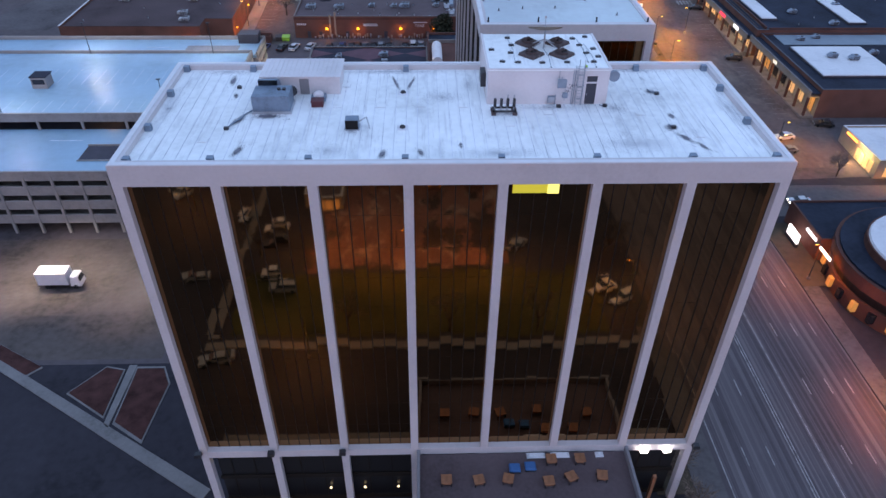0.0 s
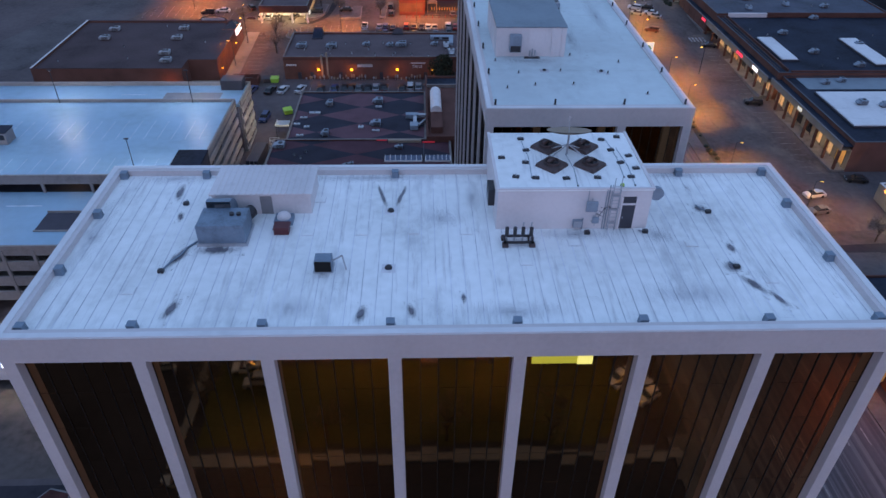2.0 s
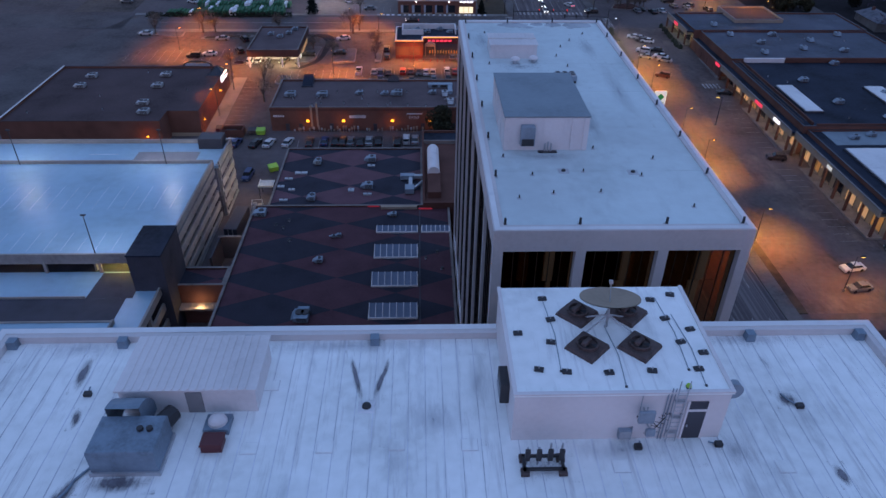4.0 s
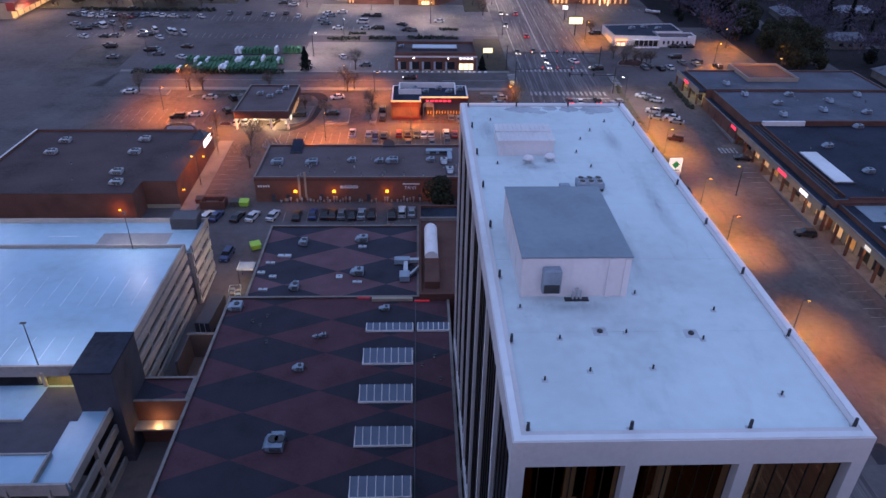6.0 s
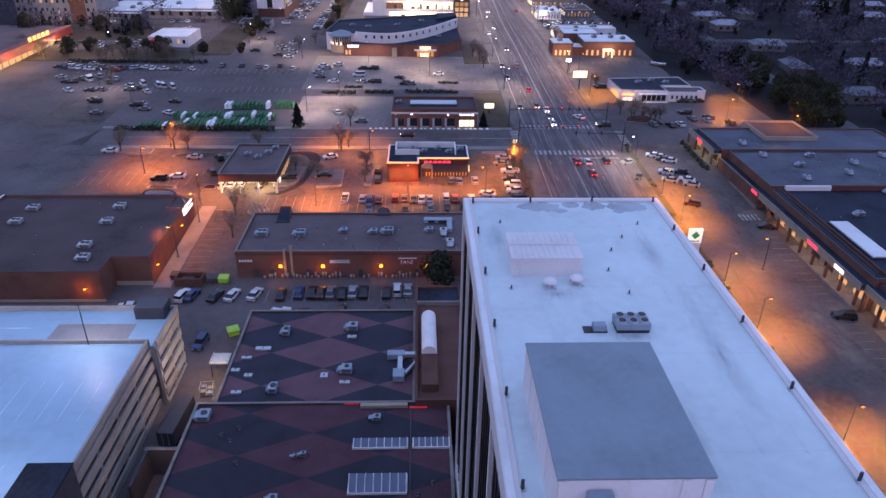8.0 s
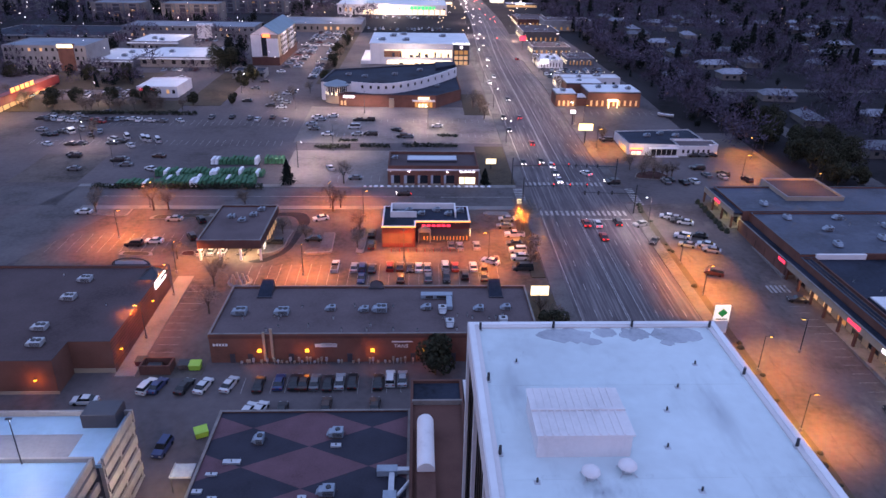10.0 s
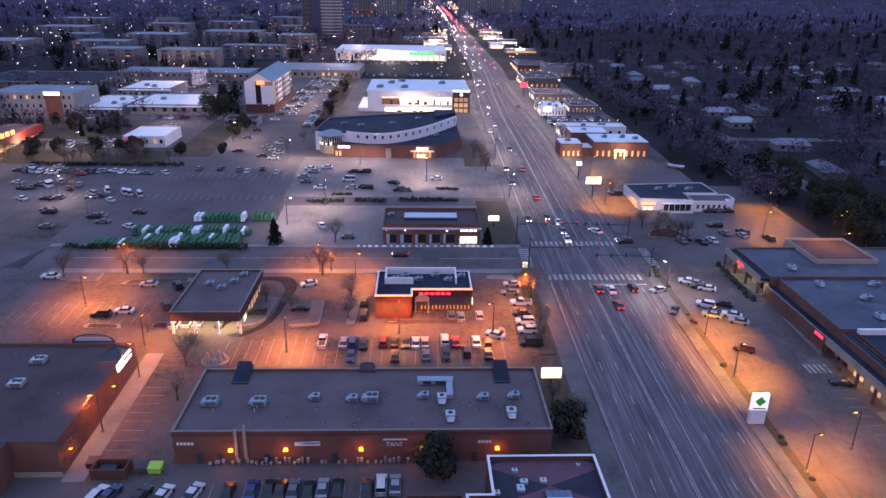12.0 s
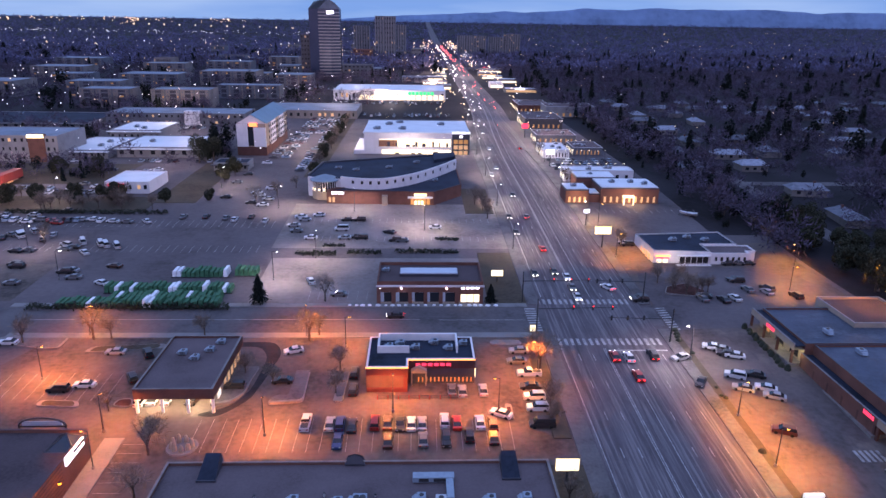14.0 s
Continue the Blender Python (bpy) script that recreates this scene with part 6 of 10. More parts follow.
for x, y in ((-15.1, 216.1), (-8.2, 215.6), (4.8, 216.4), (15.8, 215.9), (21.5, 216.3)):
    rooftop_unit(x, y, 7.38, (1.8, 1.5, 1.2))
for x, y in ((9.4, 209.8), (20.3, 210.7), (8.1, 215.3)):
    rooftop_unit(x, y, 7.38, (2.2, 1.7, 1.3), 90, "metal")
ob = thing("roof_duct", "pale L-shaped duct on the roof of the shops", "duct")
part("duct", Mesh().box(3.6, 10.4, 220.6, 222.2, 7.6, 8.5, 0.05).box(9.0, 10.2, 215.8, 220.6, 7.6, 8.4, 0.05), "ac", ob)
part("louvre", Mesh().box(4.6, 6.2, 220.5, 220.6, 7.75, 8.35).box(7.0, 9.0, 220.5, 220.6, 7.75, 8.35), "dark_metal", ob)
part("curb", Mesh().box(3.8, 4.4, 221, 222, 7.36, 7.6).box(9.3, 9.9, 216, 220, 7.36, 7.6), "metal", ob)
for k in range(26):
    roof_vent(random.uniform(-35, 25), random.choice((207.8, 209.5, 212.5, 213.5, 217.5)), 7.38, random.choice((0.4, 0.7)), 0.22)
for x, w, d in ((-30.0, 3.0, 4.6), (19.9, 3.0, 4.8)):
    ob = thing("entry_canopy", "dark sloping canopy cap over a shop entrance", "canopy", (x, 223.8, 7.4))
    part("slope", Mesh().quad((-w / 2, -d / 2, 0.2), (w / 2, -d / 2, 0.2), (w / 2 * 0.85, d / 2 + 0.6, 1.9), (-w / 2 * 0.85, d / 2 + 0.6, 1.9)), "blue_roof", ob)
    part("sides", Mesh().quad((-w / 2, -d / 2, 0.2), (-w / 2 * 0.85, d / 2 + 0.6, 1.9), (-w / 2, d / 2 + 0.6, 0)).quad((w / 2, d / 2 + 0.6, 0), (w / 2 * 0.85, d / 2 + 0.6, 1.9), (w / 2, -d / 2, 0.2)), "dark_wall", ob)
    part("curb", Mesh().box(-w / 2 - 0.1, w / 2 + 0.1, -d / 2 - 0.15, -d / 2, -0.1, 0.35), "dark_wall", ob)
ob = thing("entry_canopy", "small dark peaked cap on the parapet of the shops", "canopy", (-6.2, 226.0, 7.4))
part("peak", Mesh().quad((-1.6, -0.6, 0.4), (1.6, -0.6, 0.4), (1.2, -0.2, 1.4), (0, 0, 1.9), (-1.2, -0.2, 1.4)).quad((1.6, 0.6, 0.4), (-1.6, 0.6, 0.4), (-1.2, 0.4, 1.4), (0, 0.2, 1.9), (1.2, 0.4, 1.4)).box(-1.7, 1.7, -0.6, 0.6, 0, 0.4), "dark_wall", ob)

# ---- big shop with the lit corner ----
bigp = [(-102.5, 196.6), (-63.0, 196.6), (-63.0, 203.0), (-55.2, 203.0), (-55.2, 236.0), (-102.5, 236.0)]
big = flat_building("large brick store with a flat grey roof and lit corner sign", bigp, 0.6, 8.2, "brick", "brown_roof", 0.6, "brown_roof", "store")
part("plinth", Mesh().box(-63.05, -55.15, 202.85, 203.0, 1.0, 2.2).box(-102.5, -62.85, 196.45, 196.6, 0.6, 1.6), "tan_wall", big)
part("corner_sign", Mesh().box(-55.2, -54.9, 227.2, 233.6, 6.6, 8.1), "sign_cool", big, "glowing white sign box")
part("west_coping", Mesh().box(-102.6, -102.1, 196.6, 236, 8.27, 8.36), "precast", big, "pale metal coping")
for z in np.arange(2.6, 7.6, 0.7):
    part("brick_course", Mesh().box(-55.2, -55.12, 203.2, 226.0, z, z + 0.12), "dark_brick", big)
for x, y in ((-71.0, 229.2), (-70.8, 220.7), (-70.8, 208.5), (-68.8, 202.7), (-91.4, 228.2), (-91.7, 220.5)):
    rooftop_unit(x, y, 7.63, (2.8, 2.0, 1.3), 0, "metal")
for x, y in ((-80, 205), (-84, 214), (-77, 232), (-62, 218), (-98, 203)):
    roof_vent(x, y, 7.63)
arch = thing("entrance_arch", "dark steel arch over the store entrance", "arch", (-64.6, 238.6, 7.2))
am = Mesh()
for k in range(12):
    a, b = math.pi * k / 12, math.pi * (k + 1) / 12
    am.tube((4.3 * math.cos(a), 0, 1.7 * math.sin(a)), (4.3 * math.cos(b), 0, 1.7 * math.sin(b)), 0.18, n=6)
part("rib", am, "dark_metal", arch)
part("beam", Mesh().box(-4.4, 4.4, -0.15, 0.15, -0.2, 0.1), "dark_metal", arch)
part("panel", Mesh().box(-3.6, 3.6, -0.05, 0.05, 0.1, 1.0), "skylight_glass", arch)
part("post", Mesh().box(-4.3, -4.0, -0.2, 0.2, -4.9, -0.2).box(4.0, 4.3, -0.2, 0.2, -4.9, -0.2), "dark_metal", arch)
tent = thing("glass_canopy", "dark glass pyramid canopy at the store corner", "canopy", (-57.0, 232.2, 7.6))
part("frame", Mesh().tube((-2.8, -2.6, 0), (0, 0, 2.2), 0.12).tube((2.4, -2.6, 0), (0, 0, 2.2), 0.12).tube((2.4, 2.6, 0), (0, 0, 2.2), 0.12).tube((-2.8, 2.6, 0), (0, 0, 2.2), 0.12), "dark_metal", tent)
part("glass", Mesh().quad((-2.8, -2.6, 0), (2.4, -2.6, 0), (0, 0, 2.15)).quad((2.4, -2.6, 0), (2.4, 2.6, 0), (0, 0, 2.15)).quad((2.4, 2.6, 0), (-2.8, 2.6, 0), (0, 0, 2.15)).quad((-2.8, 2.6, 0), (-2.8, -2.6, 0), (0, 0, 2.15)), "window_glass", tent)
for x, y, z in ((-66.5, 196.2, 4.2), (-54.8, 206.0, 4.6), (-63.4, 202.0, 4.6), (-54.8, 224.0, 5.4)):
    ob = thing("wall_lamp", "lit amber lamp on the brick wall of the store", "wall lamp", (x, y, z), group="store wall lamps")
    part("shade", Mesh().box(-0.25, 0.25, -0.2, 0.25, 0.25, 0.4), "dark_metal", ob)
    part("bulb", Mesh().frustum(-0.22, 0.22, -0.18, 0.2, -0.05, 0.25, 0.04, 0.04), "amber", ob)
    lamp_light(x + (0.9 if x > -56 else 0), y - (0.9 if x < -56 else 0), z, 170, SODIUM, 0.3)
bin_yard = thing("bin_enclosure", "small brick bin enclosure with an open top", "bin enclosure", (-47.4, 203.6, gz(0, 203.6)))
part("wall", Mesh().box(-2.9, -2.6, -1.6, 1.6, 0, 2.0).box(2.6, 2.9, -1.6, 1.6, 0, 2.0).box(-2.6, 2.6, 1.3, 1.6, 0, 2.0).box(-2.6, 2.6, -1.6, -1.3, 0, 2.0), "dark_brick", bin_yard)
part("bin", Mesh().box(-1.9, 0.8, -0.9, 0.9, 0, 1.3, 0.06), "dark_metal", bin_yard)


def skip(x, y, turn, mat, label):
    ob = thing("dumpster", label, "dumpster", (x, y, gz(x, y) + 0.06), turn)
    part("body", Mesh().frustum(-1.0, 1.0, -0.8, 0.8, 0.12, 1.2, -0.12, -0.1), mat, ob)
    part("lid", Mesh().quad((-1.12, -0.9, 1.2), (1.12, -0.9, 1.2), (1.12, 0.9, 1.5), (-1.12, 0.9, 1.5)).box(-1.1, 1.1, 0.8, 0.92, 1.2, 1.5), "dark_metal" if mat != "lime" else "lime", ob)
    part("skid", Mesh().box(-0.9, -0.7, -0.8, 0.8, 0, 0.12).box(0.7, 0.9, -0.8, 0.8, 0, 0.12), "dark_metal", ob)


skip(-40.3, 204.0, 0, "lime", "lime green dumpster behind the shops")
skip(-42.4, 204.2, 5, "rust", "rusty brown dumpster behind the shops")
skip(-33.9, 185.0, 25, "lime", "lime green dumpster in the service alley")
skip(-51.0, 205.4, 0, "maroon", "dark red dumpster beside the store")

# ---- drive-in station ----
station = flat_building("drive-in station with a deep flat roof and brightly lit bays", rect(-52.2, -36.4, 248.9, 273.6), 6.6, 8.9, "dark_brick", "grey_roof", 0.5, "kerb", "service station")
part("rear_block", Mesh().box(-51.6, -37.0, 256.5, 273.2, 3.2, 6.6), "tan_wall", station)
# the soffit surface itself glows, in place of lamps over the bays
part("ceiling", Mesh().box(-51.9, -36.7, 249.2, 256.5, 6.5, 6.58), "lit_cream", station, "bright lit soffit")
part("back_wall", Mesh().box(-51.5, -37.1, 256.3, 256.45, 3.3, 6.5), "white_wall", station)
for x in (-51.9, -46.9, -41.8, -36.8):
    part("column", Mesh().box(x - 0.25, x + 0.25, 249.3, 249.8, 3.0, 6.6), "white_wall", station)
part("side_sign", Mesh().box(-36.4, -36.2, 251.5, 253.6, 5.2, 6.3), "sign_white", station)
panes(station, 258.0, 272.0, -36.95, 3.6, 6.0, 5, "lit_warm", 0.45, "y")
for x, y in ((-44.0, 262.5), (-41.8, 266.4), (-40.4, 270.4), (-47.4, 265.0)):
    rooftop_unit(x, y, 8.42, (1.8, 1.5, 1.2))
for x in (-48, -40.5):
    lamp_light(x, 251.0, 6.0, 1500, (1.0, 0.86, 0.5), 0.6)
ob = thing("wrapped_trees", "cluster of pale wrapped shapes on a planted island", "wrapped shrubs", (-39.6, 238.3, gz(0, 238.3)))
for k in range(9):
    a = 2 * math.pi * k / 9
    part("wrap", Mesh().dome((1.9 * math.cos(a), 1.6 * math.sin(a), 0), 0.55, random.uniform(1.2, 2.4), 8, 4), "tan_wall", ob)
part("island", Mesh().tube((0, 0, -0.1), (0, 0, 0.22), 3.0, 2.9, 20), "concrete", ob)

# ---- fast-food restaurant with neon ----
diner = flat_building("red and tan restaurant with an orange neon roof band", [(-6.5, 256.9), (2.3, 256.9), (2.3, 260.6), (16.9, 260.6), (16.9, 271.6), (-6.5, 271.6)], 3.0, 9.4, "dark_red", "blue_roof", 0.5, "white_wall", "restaurant")
part("neon_band", Mesh().box(-6.6, 2.4, 256.78, 256.88, 9.1, 9.38).box(2.32, 2.42, 256.9, 260.5, 9.1, 9.38).box(2.42, 17.0, 260.48, 260.58, 9.1, 9.38), "neon_orange", diner, "orange neon band")
part("front_panel", Mesh().box(-6.4, 1.4, 256.84, 256.9, 4.6, 7.4), "brown_panel", diner)
part("red_base", Mesh().box(-6.4, 2.2, 256.82, 256.9, 3.2, 4.4), "dark_red", diner)
part("shop_front", Mesh().box(2.6, 16.8, 260.5, 260.6, 3.4, 7.2), "dark_wall", diner)
panes(diner, 4.2, 16.6, 260.48, 4.0, 5.0, 14, "lit_dim", 0.3)
part("band", Mesh().box(2.4, 16.9, 260.4, 260.52, 7.2, 9.05), "dark_red", diner)
part("name_sign", bar_text(Mesh(), 4.0, 260.38, 7.9, 8.0, 0.6, 6), "neon_red", diner)
part("gable", Mesh().quad((3.0, 259.3, 6.6), (6.4, 259.3, 6.6), (6.4, 259.3, 7.2), (4.7, 259.3, 8.2), (3.0, 259.3, 7.2)).box(3.0, 3.3, 259.3, 260.6, 3.4, 6.6).box(6.1, 6.4, 259.3, 260.6, 3.4, 6.6).quad((3.0, 259.3, 7.2), (4.7, 259.3, 8.2), (4.7, 260.6, 8.2), (3.0, 260.6, 7.2)).quad((4.7, 259.3, 8.2), (6.4, 259.3, 7.2), (6.4, 260.6, 7.2), (4.7, 260.6, 8.2)), "tan_wall", diner)
pw = Mesh()
for x0, x1, y0, y1 in ((-4.5, 13.4, 270.8, 271.3), (-4.5, -4.1, 264.4, 270.8), (13.0, 13.4, 264.4, 270.8), (-4.1, 2.6, 264.4, 264.8)):
    pw.box(x0, x1, y0, y1, 8.9, 10.6)
part("roof_screen", pw, "white_wall", diner, "grey equipment screen on the roof")
for k in range(9):
    x = -3.4 + 1.9 * k
    part("screen_post", Mesh().box(x, x + 0.15, 270.65, 270.8, 8.9, 10.7), "white_wall", diner)
for x, y in ((-2.0, 266.8), (0.5, 268.6), (8.2, 269.0), (11.4, 266.2), (14.8, 268.6), (4.0, 266.5)):
    rooftop_unit(x, y, 8.92, (1.8, 1.5, 1.2))
part("side_sign", Mesh().box(16.9, 17.05, 259.6, 260.5, 5.5, 7.2), "sign_yellow", diner)
patio = thing("patio_fence", "low fence with lamps round the restaurant terrace", "fence", group="")
for k in range(9):
    x = -4.0 + 2.2 * k
    part("post", Mesh().box(x - 0.08, x + 0.08, 253.9, 254.06, gz(x, 254), gz(x, 254) + 1.1), "red_paint", patio)
part("rail", Mesh().box(-4.0, 13.6, 253.92, 254.02, gz(0, 254) + 0.9, gz(0, 254) + 1.0).box(-4.0, 13.6, 253.92, 254.02, gz(0, 254) + 0.4, gz(0, 254) + 0.5), "dark_metal", patio)
lamp_light(9.5, 259.4, 8.6, 50, (1.0, 0.15, 0.12), 0.4)
lamp_light(-2.0, 255.6, 8.6, 40, (1.0, 0.4, 0.12), 0.4)

# ---- bank ----
bank = flat_building("brick bank with a long pale roof light and lit signs", rect(-6.6, 22.4, 301.6, 317.6), 4.6, 11.7, "brick", "brown_roof", 0.8, "dark_brick", "bank")
for x in (-6.2, -2.2, 2.4, 6.6, 10.8, 15.2, 21.9):
    part("pier", Mesh().box(x - 0.5, x + 0.5, 301.2, 301.6, 4.6, 10.2, 0.04), "brick", bank)
part("sill_wall", Mesh().box(-6.4, 22.2, 301.3, 301.6, 4.6, 5.8), "tan_wall", bank)
rl = thing("roof_light", "long pale raised roof light", "roof light", (-0.6, 307.6, 10.9))
part("curb", Mesh().box(0, 16.4, 0, 4.6, 0, 0.8), "dark_wall", rl)
part("glazing", Mesh().box(0.1, 16.3, 0.1, 4.5, 0.8, 1.15, 0.12), "skylight_glass", rl)
panes(bank, -6.2, 14.8, 301.6, 5.9, 8.6, 5, "skylight_glass", 0.78)
panes(bank, -5.4, 15.6, 301.58, 5.9, 8.6, 5, "window_glass", 0.7)
panes(bank, 16.2, 21.6, 301.6, 5.6, 8.0, 3, "lit_cream", 0.9)
part("lit_sign", bar_text(Mesh(), 16.4, 301.5, 9.6, 5.2, 0.9, 4), "sign_cool", bank)
for x in (-5.8, 0.0, 12.4):
    part("wall_lamp", Mesh().dome((x, 301.4, 9.8), 0.2, 0.2, 8, 3), "cool_lamp", bank)
part("cornice", Mesh().box(-6.9, 22.7, 301.3, 301.6, 10.2, 10.7), "precast", bank)
rooftop_unit(-4.6, 312.0, 10.92, (1.8, 1.5, 1.2))
snowline = thing("snow_bank", "thin line of old snow along the kerb by the bank", "snow")
for k in range(22):
    x = -14 + 1.9 * k + random.uniform(-0.4, 0.4)
    part("heap", Mesh().dome((x, 300.2, gz(x, 300.2) + 0.2), random.uniform(0.4, 0.8), 0.35, 7, 2), "snow", snowline)

# ---- curved hall and the lit car house behind it ----
hall = thing("curved_hall", "wide hall with a long white curved wall of small square windows", "hall")
zc = 8.6


def hall_arc(n, off=0.0):
    """Points along the front of the curved wall, from the turret eastwards."""
    ctrl = [(-31.0, 406.5), (-27.0, 403.3), (-18.0, 400.1), (-9.6, 400.3), (-1.5, 405.9), (6.2, 414.7), (14.5, 427.9), (22.4, 442.5), (23.2, 444.3)]
    out = []
    for i in range(1, len(ctrl) - 2):
        p = [Vector(c) for c in ctrl[i - 1:i + 3]]
        for k in range(n):
            t = k / n
            out.append(0.5 * (2 * p[1] + (p[2] - p[0]) * t + (2 * p[0] - 5 * p[1] + 4 * p[2] - p[3]) * t * t + (3 * p[1] - p[0] - 3 * p[2] + p[3]) * t ** 3))
    out.append(Vector(ctrl[-2]))
    if not off:
        return [tuple(v) for v in out]
    res = []
    for i, v in enumerate(out):
        d = (out[min(i + 1, len(out) - 1)] - out[max(i - 1, 0)]).normalized()
        res.append((v.x - d.y * off, v.y + d.x * off))
    return res


arc, back = hall_arc(5), hall_arc(5, 0.7)
front = [(-32.0, 396.9), (11.0, 395.1), (22.8, 409.3), (22.6, 442.5)]
rear = [(-41.0, 408.5), (-36.0, 405.0)] + back + [(22.4, 458.5), (11.8, 456.7), (-38.2, 436.5)]
part("front_block", Mesh().prism(front + back[::-1] + [(-32.0, 405.5)], zc - 0.6, 14.0), "brick", hall, "brick front under the curved wall")
part("front_roof", Mesh().prism([(-31.6, 397.4), (10.8, 395.6), (22.3, 409.5), (22.2, 441.1)] + hall_arc(5, -0.12)[::-1], 14.02, 14.08), "blue_roof", hall)
part("coping", Mesh().ring(front, [(-31.6, 397.4), (10.8, 395.6), (22.3, 409.5), (22.1, 442.5)], 14.0, 14.4), "dark_brick", hall)
part("curved_wall", Mesh().prism(arc + back[::-1], 13.4, 18.6), "white_wall", hall, "long curved white wall")
part("rear_block", Mesh().prism(rear, zc - 0.6, 17.5), "white_wall", hall)
part("rear_roof", Mesh().prism([(-40.6, 408.7), (-36.0, 405.5)] + [(x, y + 0.1) for x, y in back] + [(22.0, 458.1), (11.8, 456.3), (-38.0, 436.1)], 17.52, 17.6), "blue_roof", hall)
part("rear_parapet", Mesh().prism([(-38.2, 435.9), (11.8, 456.1), (11.8, 456.9), (-38.4, 436.7)], 17.5, 18.3).prism([(-41.2, 408.5), (-40.7, 408.5), (-37.9, 436.5), (-38.4, 436.5)], 17.5, 18.3), "dark_wall", hall)
part("raised_roof", Mesh().prism([(11.8, 438.5), (22.2, 448.5), (22.2, 458.3), (11.8, 456.4)], 17.6, 19.0), "blue_roof", hall)
for k in range(15):
    p = Vector(arc[3 + 2 * k]) if 3 + 2 * k < len(arc) - 1 else None
    if p is None:
        continue
    d = (Vector(arc[4 + 2 * k]) - Vector(arc[2 + 2 * k])).normalized()
    o = Vector((d.y, -d.x))
    c = [p + d * u + o * v for u, v in ((-0.5, 0.1), (0.5, 0.1), (0.5, -0.2), (-0.5, -0.2))]
    part("window", Mesh().prism([tuple(v) for v in c], 16.2, 17.5), "black_glass", hall)
tc = (-33.6, 406.5)
part("turret", Mesh().tube((*tc, zc), (*tc, 12.6), 5.4, 5.4, 28), "tan_wall", hall)
turret_glass = part("turret_glazing", Mesh().tube((*tc, 12.6), (*tc, 16.6), 5.1, 5.1, 28), "window_glass", hall)
for k in range(14):
    a = math.radians(-165 + 150 * k / 13)
    part("mullion", Mesh().box(tc[0] + 5.15 * math.cos(a) - 0.1, tc[0] + 5.15 * math.cos(a) + 0.1, tc[1] + 5.15 * math.sin(a) - 0.1, tc[1] + 5.15 * math.sin(a) + 0.1, 12.6, 16.6), "white_wall", turret_glass)
    if k % 2:
        part("lit_pane", Mesh().box(tc[0] + 5.2 * math.cos(a - 0.1) - 0.3, tc[0] + 5.2 * math.cos(a - 0.1) + 0.3, tc[1] + 5.2 * math.sin(a - 0.1) - 0.06, tc[1] + 5.2 * math.sin(a - 0.1) + 0.06, 12.9, 13.9), "lit_cream", turret_glass)
part("turret_roof", Mesh().tube((*tc, 16.6), (*tc, 17.0), 6.2, 6.2, 28).tube((*tc, 17.0), (*tc, 18.9), 6.2, 0.5, 28), "penthouse_roof", hall, "pale blue conical roof")
panes(hall, -31.5, -28.5, 396.7, 9.6, 11.6, 2, "lit_warm", 0.6)
panes(hall, 1.5, 9.5, 395.0, 9.2, 11.6, 5, "lit_dim", 0.8)
panes(hall, 3.0, 7.0, 394.9, 9.2, 10.8, 3, "lit_cream", 0.7)
part("lit_sign", bar_text(Mesh(), -30.0, 396.7, 12.8, 9.0, 1.1, 7), "sign_cool", hall)
part("lit_sign", Mesh().box(3.0, 8.0, 394.8, 395.0, 12.7, 13.7), "sign_yellow", hall)
part("porch", Mesh().box(-9.8, -7.6, 394.1, 395.9, zc - 0.3, 13.0, 0.05), "tan_wall", hall)
part("canopy", Mesh().box(0.5, 10.5, 393.5, 395.1, 12.0, 12.5, 0.05), "white_wall", hall)
for x, y in ((-22, 420.5), (-8, 426.5), (4, 438.5), (-30, 424.5)):
    rooftop_unit(x, y, 17.6, (2.6, 1.8, 1.2))
rooftop_unit(12, 416.5, 14.1, (2.2, 1.7, 1.2))
lamp_light(5.5, 389.5, 12.0, 900, WARM, 0.4)
lamp_light(-34, 396.5, 13.0, 700, WARM, 0.4)
house = thing("car_house", "white modern hall with wide glowing glass fronts", "showroom")
part("body", Mesh().box(-24.5, 32.5, 500.4, 547, 9.0, 21.6), "white_wall", house)
part("roof", Mesh().box(-25, 33, 500, 547.5, 21.6, 22.1, 0.1), "white_roof", house)
part("lower_wing", Mesh().box(-30, -24.5, 500, 540, 9.0, 12.2), "white_wall", house)
part("interior", Mesh().box(-16.5, 22.7, 500.2, 500.4, 14.4, 18.4), "lit_cream", house, "brightly lit sales floor behind the glass")
part("interior", Mesh().box(-15.0, 22.7, 500.2, 500.4, 9.8, 12.6), "lit_cream", house)
for x in (-12, -7.5, -2, 1.5, 3.2, 7, 12.4, 16, 20):
    part("display", Mesh().box(x, x + random.uniform(0.6, 2.6), 500.0, 500.2, 14.4, random.uniform(15.3, 17.6)), "dark_wall", house)
for x in (-8, 1, 4.5, 13):
    part("display", Mesh().box(x, x + random.uniform(1.5, 3.4), 500.0, 500.2, 9.8, random.uniform(10.8, 11.8)), "dark_wall", house)
for x in np.arange(-16.5, 22.8, 3.92):
    part("mullion", Mesh().box(x - 0.08, x + 0.08, 499.9, 500.2, 14.4, 18.4), "dark_metal", house)
part("interior_back", Mesh().box(-16.5, -6.5, 500.1, 500.2, 14.4, 17.9), "wood", house)
part("dark_corner", Mesh().box(23.2, 32.7, 499.7, 500.4, 9.0, 21.7), "dark_wall", house)
panes(house, 23.8, 32.0, 499.6, 10.2, 12.4, 3, "lit_warm", 0.8)
panes(house, 23.8, 32.0, 499.6, 13.2, 15.4, 3, "lit_warm", 0.8)
